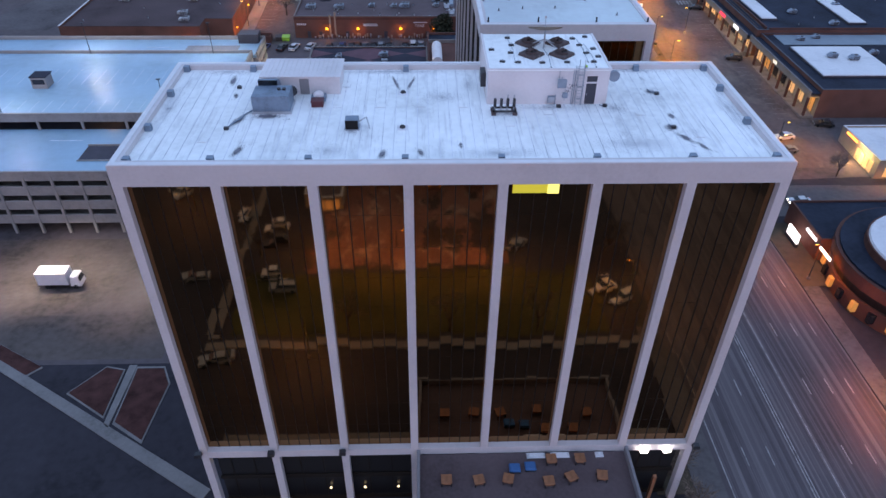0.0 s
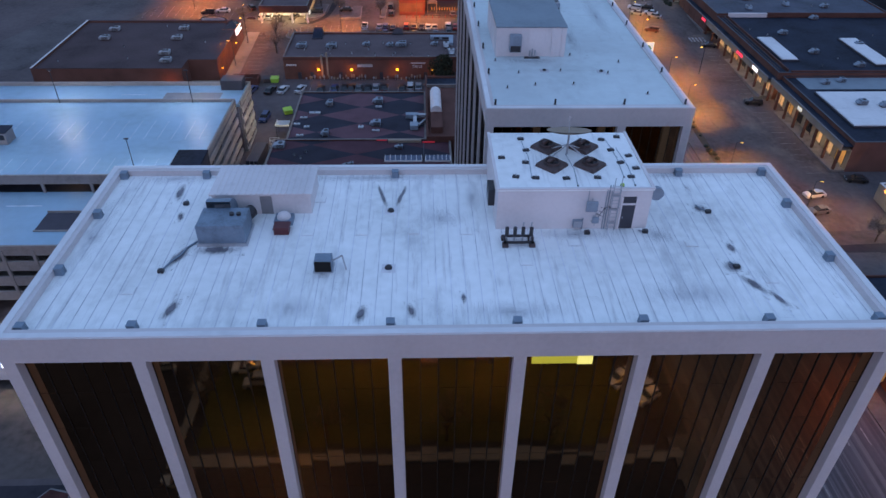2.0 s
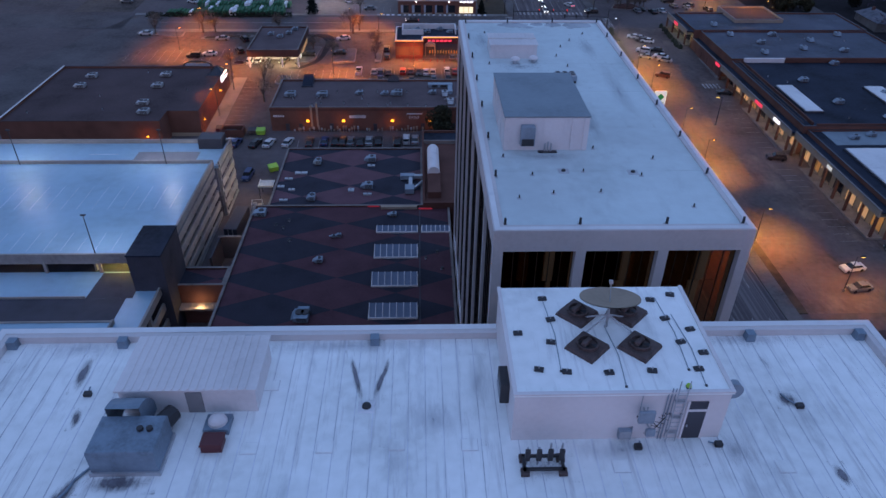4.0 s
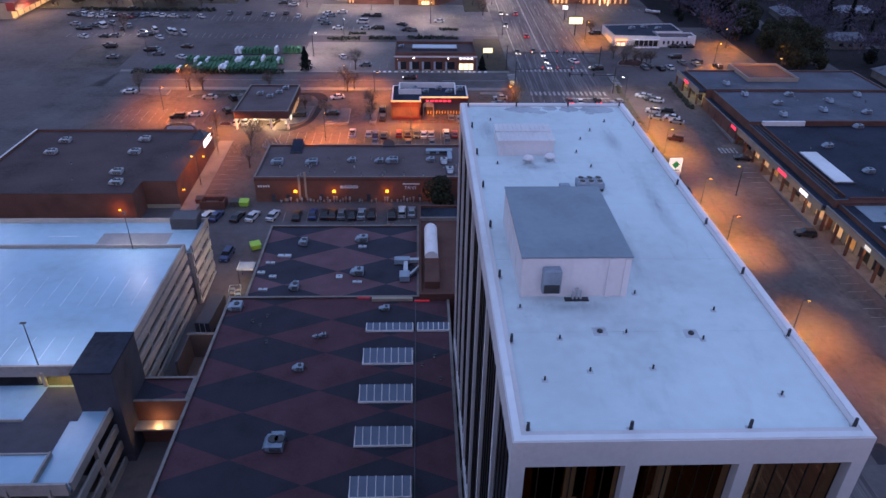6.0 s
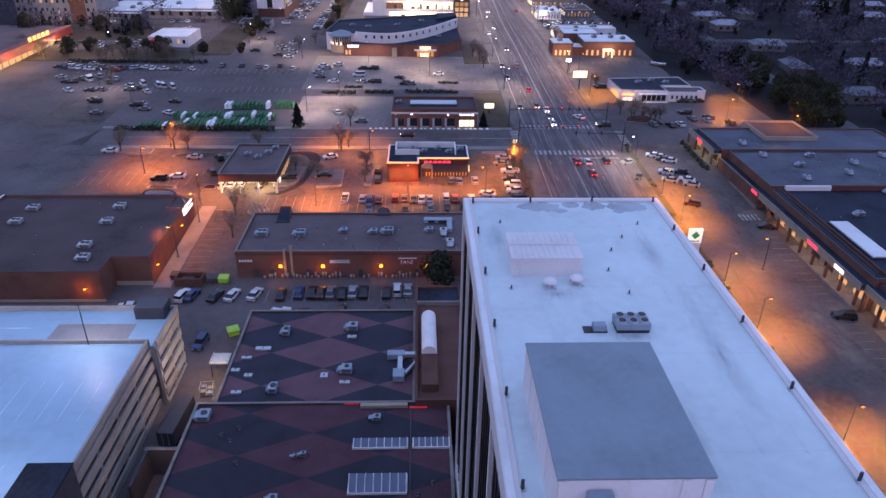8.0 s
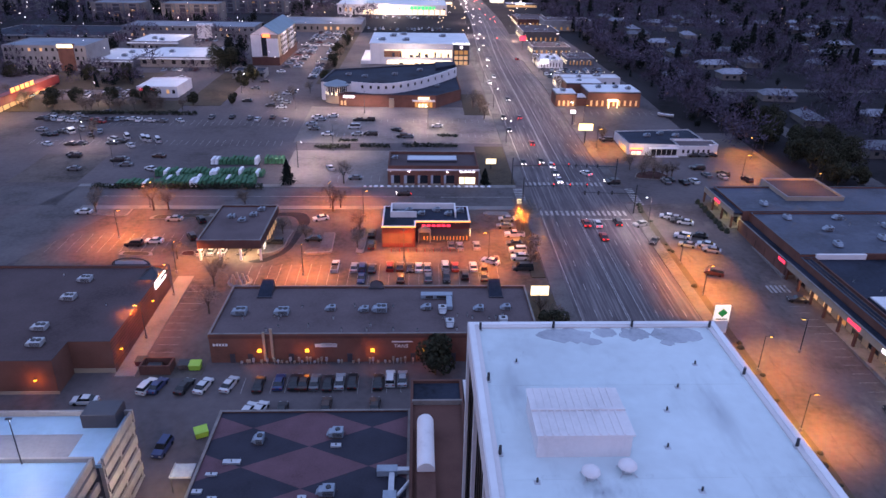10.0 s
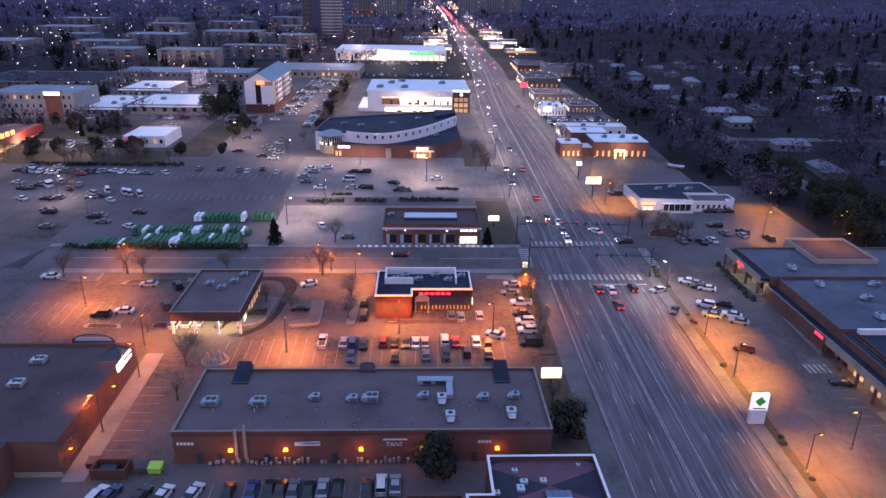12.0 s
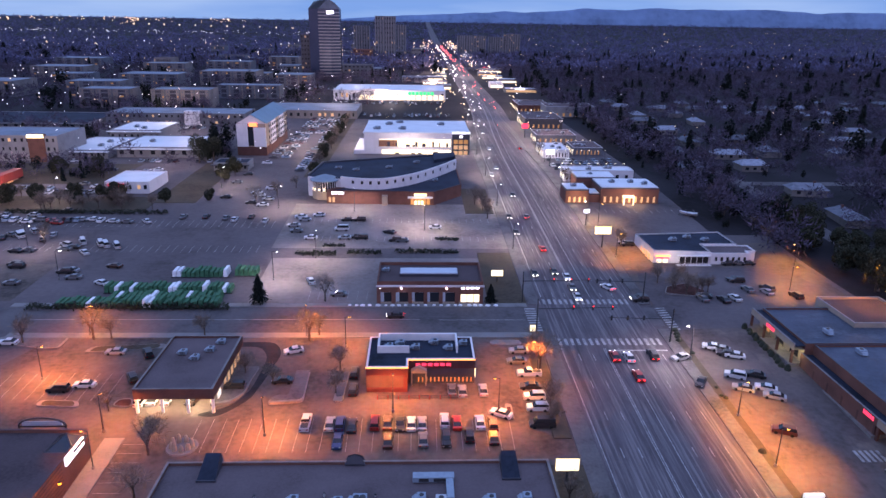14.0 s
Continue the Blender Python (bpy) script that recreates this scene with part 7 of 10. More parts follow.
panes(house, 23.8, 32.0, 499.6, 16.2, 18.4, 3, "lit_dim", 0.8)
part("emblem", Mesh().tube((28.0, 499.3, 20.2), (28.0, 499.6, 20.2), 0.8, 0.8, 16), "sign_cool", house)
part("top_sign", Mesh().box(23.2, 32.7, 499.5, 499.7, 21.7, 22.6), "sign_cool", house)
for x, y in ((-12, 530), (-6, 538), (-4, 512), (18, 530), (-18, 512)):
    rooftop_unit(x, y, 22.1, (4.0, 3.0, 1.6))
lamp_light(0, 490, 17, 4500, (1, 0.93, 0.75), 2)
lamp_light(-34, 520, 18, 6000, (1, 0.93, 0.75), 1)


# ---- east shopping row ----
def shop_section(label, y0, y1, front, fascia, roof_top, roof, red):
    """One section of the shopping row: raised rear block, low covered walk on brick posts, storefronts behind it."""
    base = gz(94, (y0 + y1) / 2)
    ob = flat_building(label, rect(front + 2.8, 152.0, y0, y1 - 0.05), base - 0.8, roof_top, "brick", roof, 0.45, "dark_wall", "shops")
    part("walk_roof", Mesh().box(front + 0.3, front + 2.8, y0 + 0.05, y1 - 0.1, fascia - 0.75, fascia - 0.5), "blue_roof", ob, "dark roof of the covered walk")
    part("soffit", Mesh().box(front + 0.1, front + 2.7, y0 + 0.05, y1 - 0.1, fascia - 1.55, fascia - 1.45), "tan_wall", ob)
    part("fascia", Mesh().box(front, front + 0.3, y0, y1 - 0.05, fascia - 1.6, fascia, 0.04), "tan_wall" if not red else "brick", ob, "pale painted fascia" if not red else "")
    part("coping", Mesh().box(front - 0.06, front + 0.36, y0, y1 - 0.05, fascia, fascia + 0.08), "kerb", ob)
    part("store_wall", Mesh().box(front + 2.7, front + 2.79, y0 + 0.05, y1 - 0.1, base - 0.8, fascia - 1.5), "tan_wall", ob)
    part("walkway", Mesh().box(front - 0.5, front + 2.7, y0, y1 - 0.05, base - 1.0, base + 0.22), "kerb", ob)
    n = max(3, int((y1 - y0) / 5.4))
    for k in range(n + 1):
        y = y0 + 0.5 + (y1 - y0 - 1.0) * k / n
        part("post", Mesh().box(front + 0.02, front + 0.5, y - 0.28, y + 0.28, base - 0.4, fascia - 1.6), "dark_brick", ob)
    if not red:
        for k in range(n):
            y = y0 + 0.5 + (y1 - y0 - 1.0) * (k + 0.5) / n
            win = part("shop_window", Mesh().box(front + 2.62, front + 2.7, y - 1.7, y + 1.7, base + 0.7, fascia - 2.0), ("lit_warm", "window_glass", "lit_dim", "lit_warm", "black_glass")[(k * 3 + int(y0)) % 5], ob)
            part("frame", Mesh().box(front + 2.56, front + 2.64, y - 1.78, y - 1.7, base + 0.2, fascia - 1.9).box(front + 2.56, front + 2.64, y + 1.7, y + 1.78, base + 0.2, fascia - 1.9).box(front + 2.56, front + 2.64, y - 0.04, y + 0.04, base + 0.2, fascia - 1.9), "dark_metal", win)
    return ob


s1 = shop_section("brick shops under a lit covered walk, dark flat roof", 152.6, 190.5, 93.8, 7.9, 8.4, "blue_roof", False)
s2 = shop_section("brick shops under a lit walk with a pale roof light", 190.5, 238.0, 92.6, 8.1, 9.3, "blue_roof", False)
s3 = shop_section("brick shop with a blind front wall and many roof units", 238.0, 266.0, 92.6, 8.0, 10.0, "mid_roof", True)
s4 = shop_section("corner shop with a red neon sign", 266.0, 287.0, 90.6, 10.25, 10.3, "mid_roof", False)
part("blind_wall", Mesh().box(92.65, 95.3, 238.4, 265.6, 2.2, 6.4), "brick", s3)
for ob, x, y, w, z, mat in ((s2, 92.6, 207.4, 4.6, 6.9, "neon_red"), (s2, 92.6, 196.6, 3.6, 6.9, "sign_cool"), (s3, 92.6, 239.0, 3.4, 6.9, "neon_red"), (s4, 90.6, 275.0, 4.0, 9.0, "neon_red"), (s1, 93.8, 172.0, 2.2, 6.6, "sign_white")):
    part("name_sign", bar_text(Mesh(), x, y, z, w, 0.8, 5, "y"), mat, ob)
for x, z in ((96.0, 9.6), (96.6, 10.0)):
    part("pipe_rail", Mesh().tube((x, 192, z), (x + 0.2, 236, z), 0.1), "rust", s2)
for x0, x1, y0, y1, z in ((100.4, 119.5, 160.5, 179.6, 7.98), (100.2, 104.6, 199.6, 217.4, 8.88), (124.5, 129.5, 196.0, 216.5, 8.88)):
    ob = thing("roof_light", "flat pale roof light in a dark well on the shops", "roof light", (x0, y0, z))
    part("frame", Mesh().box(-0.3, x1 - x0 + 0.3, -0.3, y1 - y0 + 0.3, 0, 0.5), "dark_wall", ob)
    part("glazing", Mesh().box(0, x1 - x0, 0, y1 - y0, 0.5, 0.75, 0.1), "white_roof", ob)
part("pale_roof", Mesh().box(100.0, 146.0, 182.5, 190.0, 7.98, 8.1), "penthouse_roof", s1, "pale grey patched membrane")
part("roof_wall", Mesh().box(99.0, 111.3, 237.2, 237.9, 9.0, 10.3), "white_wall", s2, "pale wall between two roof levels")
part("roof_step", Mesh().box(111.4, 151.8, 237.3, 237.9, 9.0, 10.4).box(98.2, 98.6, 192.0, 237.0, 8.9, 9.7).box(98.7, 151.8, 190.6, 191.0, 8.9, 9.8), "dark_brick", s2)
attic = flat_building("raised roof block with a lit pale parapet", rect(110.5, 127.5, 275.5, 292.5), 4.6, 11.1, "tan_wall", "brown_roof", 0.6, "grey_wall", "shops")
for x, y in ((104, 262), (111, 254), (118, 262), (122, 248), (108, 244), (128, 256), (134, 246), (102, 272), (140, 262), (126, 236)):
    rooftop_unit(x, y, 8.88 if y < 238 else 9.58 if y < 266 else 9.88, (2.2, 1.7, 1.3), random.choice((0, 90)))
for x, y in ((112, 206), (120, 196), (128, 212), (110, 222)):
    rooftop_unit(x, y, 8.88, (2.2, 1.7, 1.3))
for x, y in ((108, 172), (113, 170.5)):
    rooftop_unit(x, y, 8.73, (2.2, 1.7, 1.3))
for x, y in ((121.5, 176), (128, 168), (106, 186), (111, 187.5)):
    rooftop_unit(x, y, 8.0, (1.8, 1.5, 1.2))
for k in range(16):
    x, y = random.uniform(101, 145), random.uniform(193, 285)
    if y < 226:
        roof_vent(x, y, 7.98 if y < 190 else 8.88)
    elif 240 < y < 264:
        roof_vent(x, y, 9.58)
for y in (156, 164, 172, 180, 187, 196, 204, 212, 220, 228):
    lamp_light(95.0 if y < 190 else 93.8, y, 5.9, 210, WARM, 0.3)
for y in (266, 274, 282):
    lamp_light(91.8, y, 7.6, 160, (0.9, 0.9, 0.35), 0.4)
vrng = random.Random(11)
for k in range(26):
    y = vrng.uniform(150, 285)
    r = vrng.uniform(0.35, 0.9)
    ob = thing("verge_shrub", "brown dormant shrub on the kerb verge", "shrub", (69.8 + vrng.uniform(-0.5, 0.6), y, gz(69.8, y) + 0.28), vrng.uniform(0, 360), group="verge shrubs")
    part("clump", Mesh().dome((0, 0, 0), r, r * 0.9, 7, 3), "hedge", ob)
    part("stems", Mesh().tube((0, 0, 0), (0.1, 0, r * 1.2), 0.05, 0.02, 5), "bark", ob)
shrubs = thing("planter_shrubs", "lamp-lit green shrubs along the corner shop", "shrubs")
for k in range(14):
    y = 264 + 1.6 * k
    part("shrub", Mesh().dome((88.6 + random.uniform(-0.4, 0.4), y, gz(88, y)), 0.8, random.uniform(0.9, 1.7), 8, 4), "hedge", shrubs)

# ---- round restaurant and corner pad east of the boulevard ----
rnd = thing("round_building", "round brick building with dark glass, stepped bands and a white roof", "building")
part("drum", Mesh().tube((86, 88, -0.1), (86, 88, 3.2), 15.5, 15.5, 40), "dark_brick", rnd)
part("glass_band", Mesh().tube((86, 88, 3.2), (86, 88, 5.2), 15.0, 15.0, 40), "black_glass", rnd)
part("upper_band", Mesh().tube((86, 88, 5.2), (86, 88, 7.4), 15.8, 15.8, 40), "dark_brick", rnd)
part("roof", Mesh().tube((86, 88, 7.4), (86, 88, 7.8), 15.2, 15.2, 40), "blue_roof", rnd)
part("upper_drum", Mesh().tube((86, 88, 7.8), (86, 88, 9.2), 11.5, 11.5, 36), "dark_brick", rnd)
part("white_roof", Mesh().tube((86, 88, 9.2), (86, 88, 9.5), 11.2, 11.0, 36), "white_roof", rnd, "white round roof")
for a in range(150, 260, 12):
    c, s = math.cos(radians(a)), math.sin(radians(a))
    part("lit_window", Mesh().box(86 + 15.6 * c - 0.5, 86 + 15.6 * c + 0.5, 88 + 15.6 * s - 0.5, 88 + 15.6 * s + 0.5, 0.8, 2.6), "lit_dim" if a % 24 == 6 else "window_glass", rnd)
wing = flat_building("low dark-roofed wing with strip lights at its edge", rect(71.5, 92, 97.5, 110.2), 0, 4.8, "dark_brick", "blue_roof", 0.4, None, "building")
part("strip_light", Mesh().box(70.95, 71.15, 98.2, 101.8, 3.8, 4.3), "sign_cool", wing)
part("strip_light", Mesh().box(70.95, 71.15, 92.6, 96.4, 3.6, 4.1), "sign_cool", rnd)
board = thing("message_board", "glowing white message board on a dark base", "sign", (69.8, 103.2, 0.2))
part("base", Mesh().box(-0.3, 0.3, -2.2, 2.2, 0, 0.8, 0.05), "dark_wall", board)
part("panel", Mesh().box(-0.2, 0.2, -2.0, 2.0, 0.8, 2.6), "sign_cool", board)
pad = flat_building("small shop with a pale roof and orange-lit entrance", rect(97.5, 118, 125.5, 141.5), 0, 4.6, "tan_wall", "white_roof", 0.4, "precast", "shop")
part("neon", Mesh().box(97.2, 97.4, 134.5, 139.0, 3.9, 4.4), "neon_orange", pad)
panes(pad, 127.0, 134.0, 97.45, 0.6, 3.2, 4, "lit_warm", 0.8, "y")
panes(pad, 99.0, 110.0, 125.45, 0.6, 3.0, 5, "lit_warm", 0.7)
lamp_light(95.8, 131, 3.2, 1500, WARM, 0.4)
lamp_light(68.5, 80, 5.0, 220, (1.0, 0.35, 0.2), 0.5)

# ---- north-east corner ----
white = flat_building("low white shop with a dark roof and neon corner", [(80.0, 333.0), (98.0, 331.6), (98.0, 340.0), (110.0, 340.0), (109.6, 354.0), (79.5, 351.0)], 5.4, 10.7, "white_wall", "blue_roof", 0.35, "grey_wall", "shop")
part("shop_front", Mesh().box(88.0, 97.6, 331.5, 331.75, 6.8, 9.2), "black_glass", white, "dark glazed shop front")
for k in range(6):
    part("front_post", Mesh().box(88.0 + 1.9 * k, 88.16 + 1.9 * k, 331.35, 331.55, 6.6, 9.3), "white_wall", white)
part("front_eave", Mesh().box(87.0, 98.1, 330.4, 331.8, 9.3, 9.6, 0.03), "white_wall", white)
part("front_step", Mesh().box(87.0, 98.1, 329.8, 331.5, 5.6, 6.5, 0.03), "white_wall", white)
part("neon", Mesh().box(80.6, 85.4, 332.3, 332.5, 8.7, 9.2), "neon_orange", white, "orange and red neon sign")
part("neon", Mesh().box(81.0, 85.0, 332.3, 332.5, 8.0, 8.45), "neon_red", white)
panes(white, 335.0, 350.0, 79.75, 6.6, 8.6, 6, "lit_warm", 0.6, "y")
panes(white, 81.0, 87.0, 332.7, 6.6, 7.8, 3, "lit_cream", 0.7)
annexe = flat_building("lower white annexe with a row of small dark windows", [(98.1, 331.4), (110.6, 331.4), (110.6, 333.8), (113.6, 333.8), (113.6, 339.8), (98.1, 339.8)], 5.4, 10.2, "white_wall", "grey_roof", 0.3, "white_wall", "shop")
panes(annexe, 99.0, 110.2, 331.4, 7.6, 8.9, 6, "black_glass", 0.42)
for x, y in ((90, 344), (96, 347), (101, 344)):
    rooftop_unit(x, y, 10.4, (2.2, 1.7, 1.3))
lamp_light(86, 327.5, 9.6, 500, COOL, 0.4)
boat = thing("boat", "small white boat on a trailer in the lot", "boat", (110.0, 382.0, gz(110, 382)), 60)
hull = Mesh()
secs = [(-3.2, 1.1, 0.9), (-1.0, 1.25, 0.85), (1.2, 1.0, 0.9), (2.6, 0.5, 1.1), (3.4, 0.05, 1.4)]
for (ya, wa, za), (yb, wb, zb) in zip(secs[:-1], secs[1:]):
    hull.quad((-wa, ya, za + 0.9), (-wb, yb, zb + 0.7), (0, yb, zb - 0.2), (0, ya, za - 0.2)).quad((wb, yb, zb + 0.7), (wa, ya, za + 0.9), (0, ya, za - 0.2), (0, yb, zb - 0.2)).quad((wa, ya, za + 0.9), (wb, yb, zb + 0.7), (-wb, yb, zb + 0.7), (-wa, ya, za + 0.9))
hull.quad((-1.1, -3.2, 1.8), (0, -3.2, 0.7), (1.1, -3.2, 1.8))
part("hull", hull, "white_wall", boat)
part("windscreen", Mesh().box(-0.7, 0.7, 0.4, 0.6, 1.75, 2.3, 0.05), "car_glass", boat)
part("trailer", Mesh().box(-0.7, -0.55, -3.0, 3.8, 0.45, 0.6).box(0.55, 0.7, -3.0, 3.8, 0.45, 0.6).box(-0.9, 0.9, -1.0, -0.8, 0.45, 0.6), "dark_metal", boat)
for sx in (-0.95, 0.95):
    part("wheel", Mesh().tube((sx - 0.1, -0.9, 0.32), (sx + 0.1, -0.9, 0.32), 0.32, 0.32, 12), "rubber", boat)
grill = thing("brick_restaurant", "brick restaurant with white roofs and a row of warm wall lamps", "restaurant")
for x0, x1, y0, y1, h in ((65.0, 74.5, 399, 410, 6.2), (74.5, 79.5, 400.5, 409, 4.2), (79.5, 103.5, 399, 416, 7.0), (73.0, 90.0, 416, 428, 7.6)):
    part("wall", Mesh().box(x0, x1, y0, y1, 8.6, 9.0 + h - 0.8), "brick", grill)
    part("parapet", Mesh().box(x0 - 0.1, x1 + 0.1, y0 - 0.1, y1 + 0.1, 9.0 + h - 0.8, 9.0 + h - 0.3), "dark_wall", grill)
    part("roof", Mesh().box(x0 + 0.3, x1 - 0.3, y0 + 0.3, y1 - 0.3, 9.0 + h - 0.3, 9.0 + h), "white_roof", grill)
panes(grill, 65.6, 74.0, 398.95, 9.6, 11.8, 4, "lit_warm", 0.4)
panes(grill, 80.0, 103.0, 398.95, 9.6, 12.0, 9, "lit_warm", 0.35)
# porch roof and posts glow themselves, standing in for lamplight on them
part("porch", Mesh().box(88.5, 93.0, 396.8, 399.0, 12.0, 12.6, 0.05).box(88.6, 89.0, 396.9, 397.3, 9, 12).box(92.5, 92.9, 396.9, 397.3, 9, 12), "lit_cream", grill)
for x, y in ((69, 404), (86, 408), (94, 408), (80, 422), (99, 405)):
    rooftop_unit(x, y, 15.2 if x < 75 else 16.0, (2.2, 1.7, 1.3))
lamp_light(91, 394, 12.5, 2500, WARM, 0.6)
lamp_light(70, 395, 12.0, 1200, WARM, 0.6)
for x0, x1, y0, y1, h, w in ((72, 104, 436, 446, 5.0, "white_wall"), (72, 86, 492, 516, 4.5, "white_wall"), (90, 106, 500, 520, 4.5, "far_grey"), (76, 100, 540, 562, 5.0, "far_tan"), (78, 104, 600, 640, 7.0, "dark_wall"), (86, 112, 690, 730, 6.0, "dark_brick"), (104, 142, 664, 690, 8.0, "grey_wall")):
    ob = flat_building("low roadside shop with lamps along its front", rect(x0, x1, y0, y1), 9.6, 10.3 + h, w, "grey_roof" if w != "white_wall" else "white_roof", 0.4, "precast", "shop")
    panes(ob, x0 + 1, x1 - 1, y0 - 0.02, 11.0, 13.2, 7, "lit_dim" if w != "white_wall" else "window_glass", 0.3)
    panes(ob, y0 + 1, y1 - 1, x0 - 0.02, 11.0, 13.2, 5, "lit_cream", 0.3, "y")
    for k in range(3):
        rooftop_unit(random.uniform(x0 + 3, x1 - 3), random.uniform(y0 + 3, y1 - 3), 10.3 + h - 0.37, (2.2, 1.7, 1.3), 0, "metal")
lamp_light(68, 520, 17, 6000, COOL, 1)
lamp_light(70, 600, 17, 6000, WARM, 1)

# ---- north-west: hotel, low halls, apartments ----
hotel = thing("hotel", "tall narrow hotel with pale gables, red base and blue-grey roof", "hotel")
part("base", Mesh().box(-90.4, -75.0, 492, 552, 9.8, 15.0), "dark_brick", hotel)
part("body", Mesh().box(-90.2, -75.2, 492.2, 551.8, 15.0, 27.2), "tan_wall", hotel)
part("roof", Mesh().quad((-91, 491.4, 27.1), (-82.6, 491.4, 31.9), (-82.6, 552.6, 31.9), (-91, 552.6, 27.1)).quad((-82.6, 491.4, 31.9), (-74.4, 491.4, 27.1), (-74.4, 552.6, 27.1), (-82.6, 552.6, 31.9)), "teal_roof", hotel, "blue-green metal gable roof")
part("gable", Mesh().quad((-90.2, 492.1, 27.1), (-75.2, 492.1, 27.1), (-82.6, 492.1, 31.6)), "white_wall", hotel)
part("sign", Mesh().box(-83.6, -79.6, 491.7, 491.95, 25.6, 27.4), "sign_orange", hotel)
part("pilaster", Mesh().box(-90.3, -84.6, 491.9, 492.2, 15, 27).box(-81.5, -75.1, 491.9, 492.2, 15, 25), "white_wall", hotel)
part("stair_glazing", Mesh().box(-84.5, -81.6, 491.95, 492.15, 15.5, 25.4), "window_glass", hotel)
for y0 in (502, 526):
    part("bay", Mesh().box(-75.2, -74.2, y0, y0 + 12, 15, 27), "white_wall", hotel)
for z in (15.8, 18.8, 21.8, 24.6):
    panes(hotel, 494, 550, -74.1, z, z + 1.5, 12, "window_glass", 0.4, "y")


far_rects = []


def far_block(label, x0, x1, y0, y1, h, wall, roof, rows, cols, lit=0.25, category="building"):
    far_rects.append((x0 - 4, x1 + 4, y0 - 4, y1 + 4))
    ob = flat_building(label, rect(x0, x1, y0, y1), 9.8, 10.3 + h, wall, roof, 0.4, None, category)
    if rows:
        dim, bright = Mesh(), Mesh()
        fw, fh = (x1 - x0) / cols, h / rows
        for r in range(rows):
            for c in range(cols):
                m = bright if random.random() < lit else dim
                a, z = x0 + fw * (c + random.uniform(0.2, 0.4)), 10.3 + fh * (r + 0.3)
                m.box(a, a + fw * random.choice((0.25, 0.4, 0.4)), y0 - 0.12, y0 + 0.02, z, z + fh * 0.38)
        tagged(part("glazing", dim, "window_glass", ob), kind="stuff")
        if bright.v:
            tagged(part("lit_glazing", bright, "lit_warm", ob), kind="stuff")
    return ob


def apartment(x0, x1, y0, y1, h, wall):
    """A block of flats: flat wall with dark strips as balcony shade, floor bands and a few lit rooms."""
    far_rects.append((x0 - 4, x1 + 4, y0 - 4, y1 + 4))
    ob = flat_building("weathered block of flats with dark strips painted as balcony shade", rect(x0, x1, y0, y1), 9.8, 10.3 + h, wall, "far_roof", 0.5, None, "apartments")
    n, rows = max(2, int((x1 - x0) / 11)), max(2, int(h / 3.1))
    w = (x1 - x0) / n
    lit, dim = Mesh(), Mesh()
    for i in range(n):
        c = x0 + w * (i + 0.5)
        # flush dark strip stands in for the shade of a deep balcony
        part("balcony_recess", Mesh().box(c - w * 0.2, c + w * 0.2, y0 - 0.1, y0 + 0.1, 10.4, 10.0 + h - 0.6), "stair_and_shade", ob)
        part("pier", Mesh().box(c + w * 0.42, c + w * 0.5, y0 - 0.7, y0, 10.0, 10.3 + h), "far_grey" if wall == "far_tan" else "far_tan", ob)
        for r in range(rows):
            z = 10.6 + h * r / rows
            dim.box(c - w * 0.21, c + w * 0.21, y0 - 0.9, y0 - 0.1, z - 0.15, z + 0.75)
            k = random.random()
            if k < 0.15:
                lit.box(c - w * 0.16, c + w * random.uniform(-0.02, 0.16), y0 - 0.2, y0 - 0.1, z + 0.8, z + 1.9)
            for e in (-0.36, 0.32):
                (lit if random.random() < 0.06 else dim).box(c + w * e - 0.5, c + w * e + 0.5, y0 - 0.12, y0 + 0.02, z + 0.7, z + 1.9)
    tagged(part("balcony_front", dim, "far_grey", ob), kind="stuff")
    if lit.v:
        tagged(part("lit_glazing", lit, "lit_dim", ob), kind="stuff")
    return ob


for args in ((-178, -153, 480, 522, 4.5, "grey_wall", "white_roof", 1, 8, 0.05), (-150, -108, 484, 522, 5.5, "grey_wall", "white_roof", 1, 8, 0.3), (-170, -142, 525, 560, 8.0, "grey_wall", "white_roof", 1, 8, 0.1), (-92, -76, 452, 464, 4.0, "grey_wall", "blue_roof", 1, 6, 0.3), (-290, -207, 578, 632, 4.0, "grey_wall", "blue_roof", 1, 14, 0.0)):
    hb = far_block("low pale-roofed hall with a few lit windows", *args)
    x0, x1, y0, y1, h = args[:5]
    part("eave", Mesh().box(x0 - 1.0, x1 + 1.0, y0 - 2.2, y0 - 0.15, 9.9 + h - 0.7, 9.9 + h - 0.3), "white_roof" if args[6] == "white_roof" else "dark_wall", hb)
    for k in range(2):
        rooftop_unit(random.uniform(x0 + 3, x1 - 3), random.uniform(y0 + 3, y1 - 3), 10.3 + h - 0.37, (2.8, 2.0, 1.5))
shack = far_block("small pale shop with a red neon sign", -124, -106, 408, 430, 4.5, "white_wall", "white_roof", 1, 6, 0.2)
part("neon", Mesh().box(-123, -116, 407.8, 407.95, 13.0, 13.8), "neon_red", shack)
corner = far_block("three-storey pale block with a brick corner and lit sign", -215, -172, 470, 500, 13, "grey_wall", "far_roof", 3, 14, 0.10, "apartments")
part("brick_corner", Mesh().box(-186, -178, 469.4, 472, 9.8, 24.0), "brick", corner)
part("corner_sign", Mesh().box(-186, -178, 469.0, 469.4, 22.2, 24.0), "sign_yellow", corner)
bays = far_block("long grey two-storey parking building with lit bays", -204, -112, 600, 632, 8, "far_grey", "far_roof", 2, 22, 0.3, "garage")
part("stair_block", Mesh().box(-152, -142, 599.2, 606, 9.8, 19.6), "white_wall", bays)
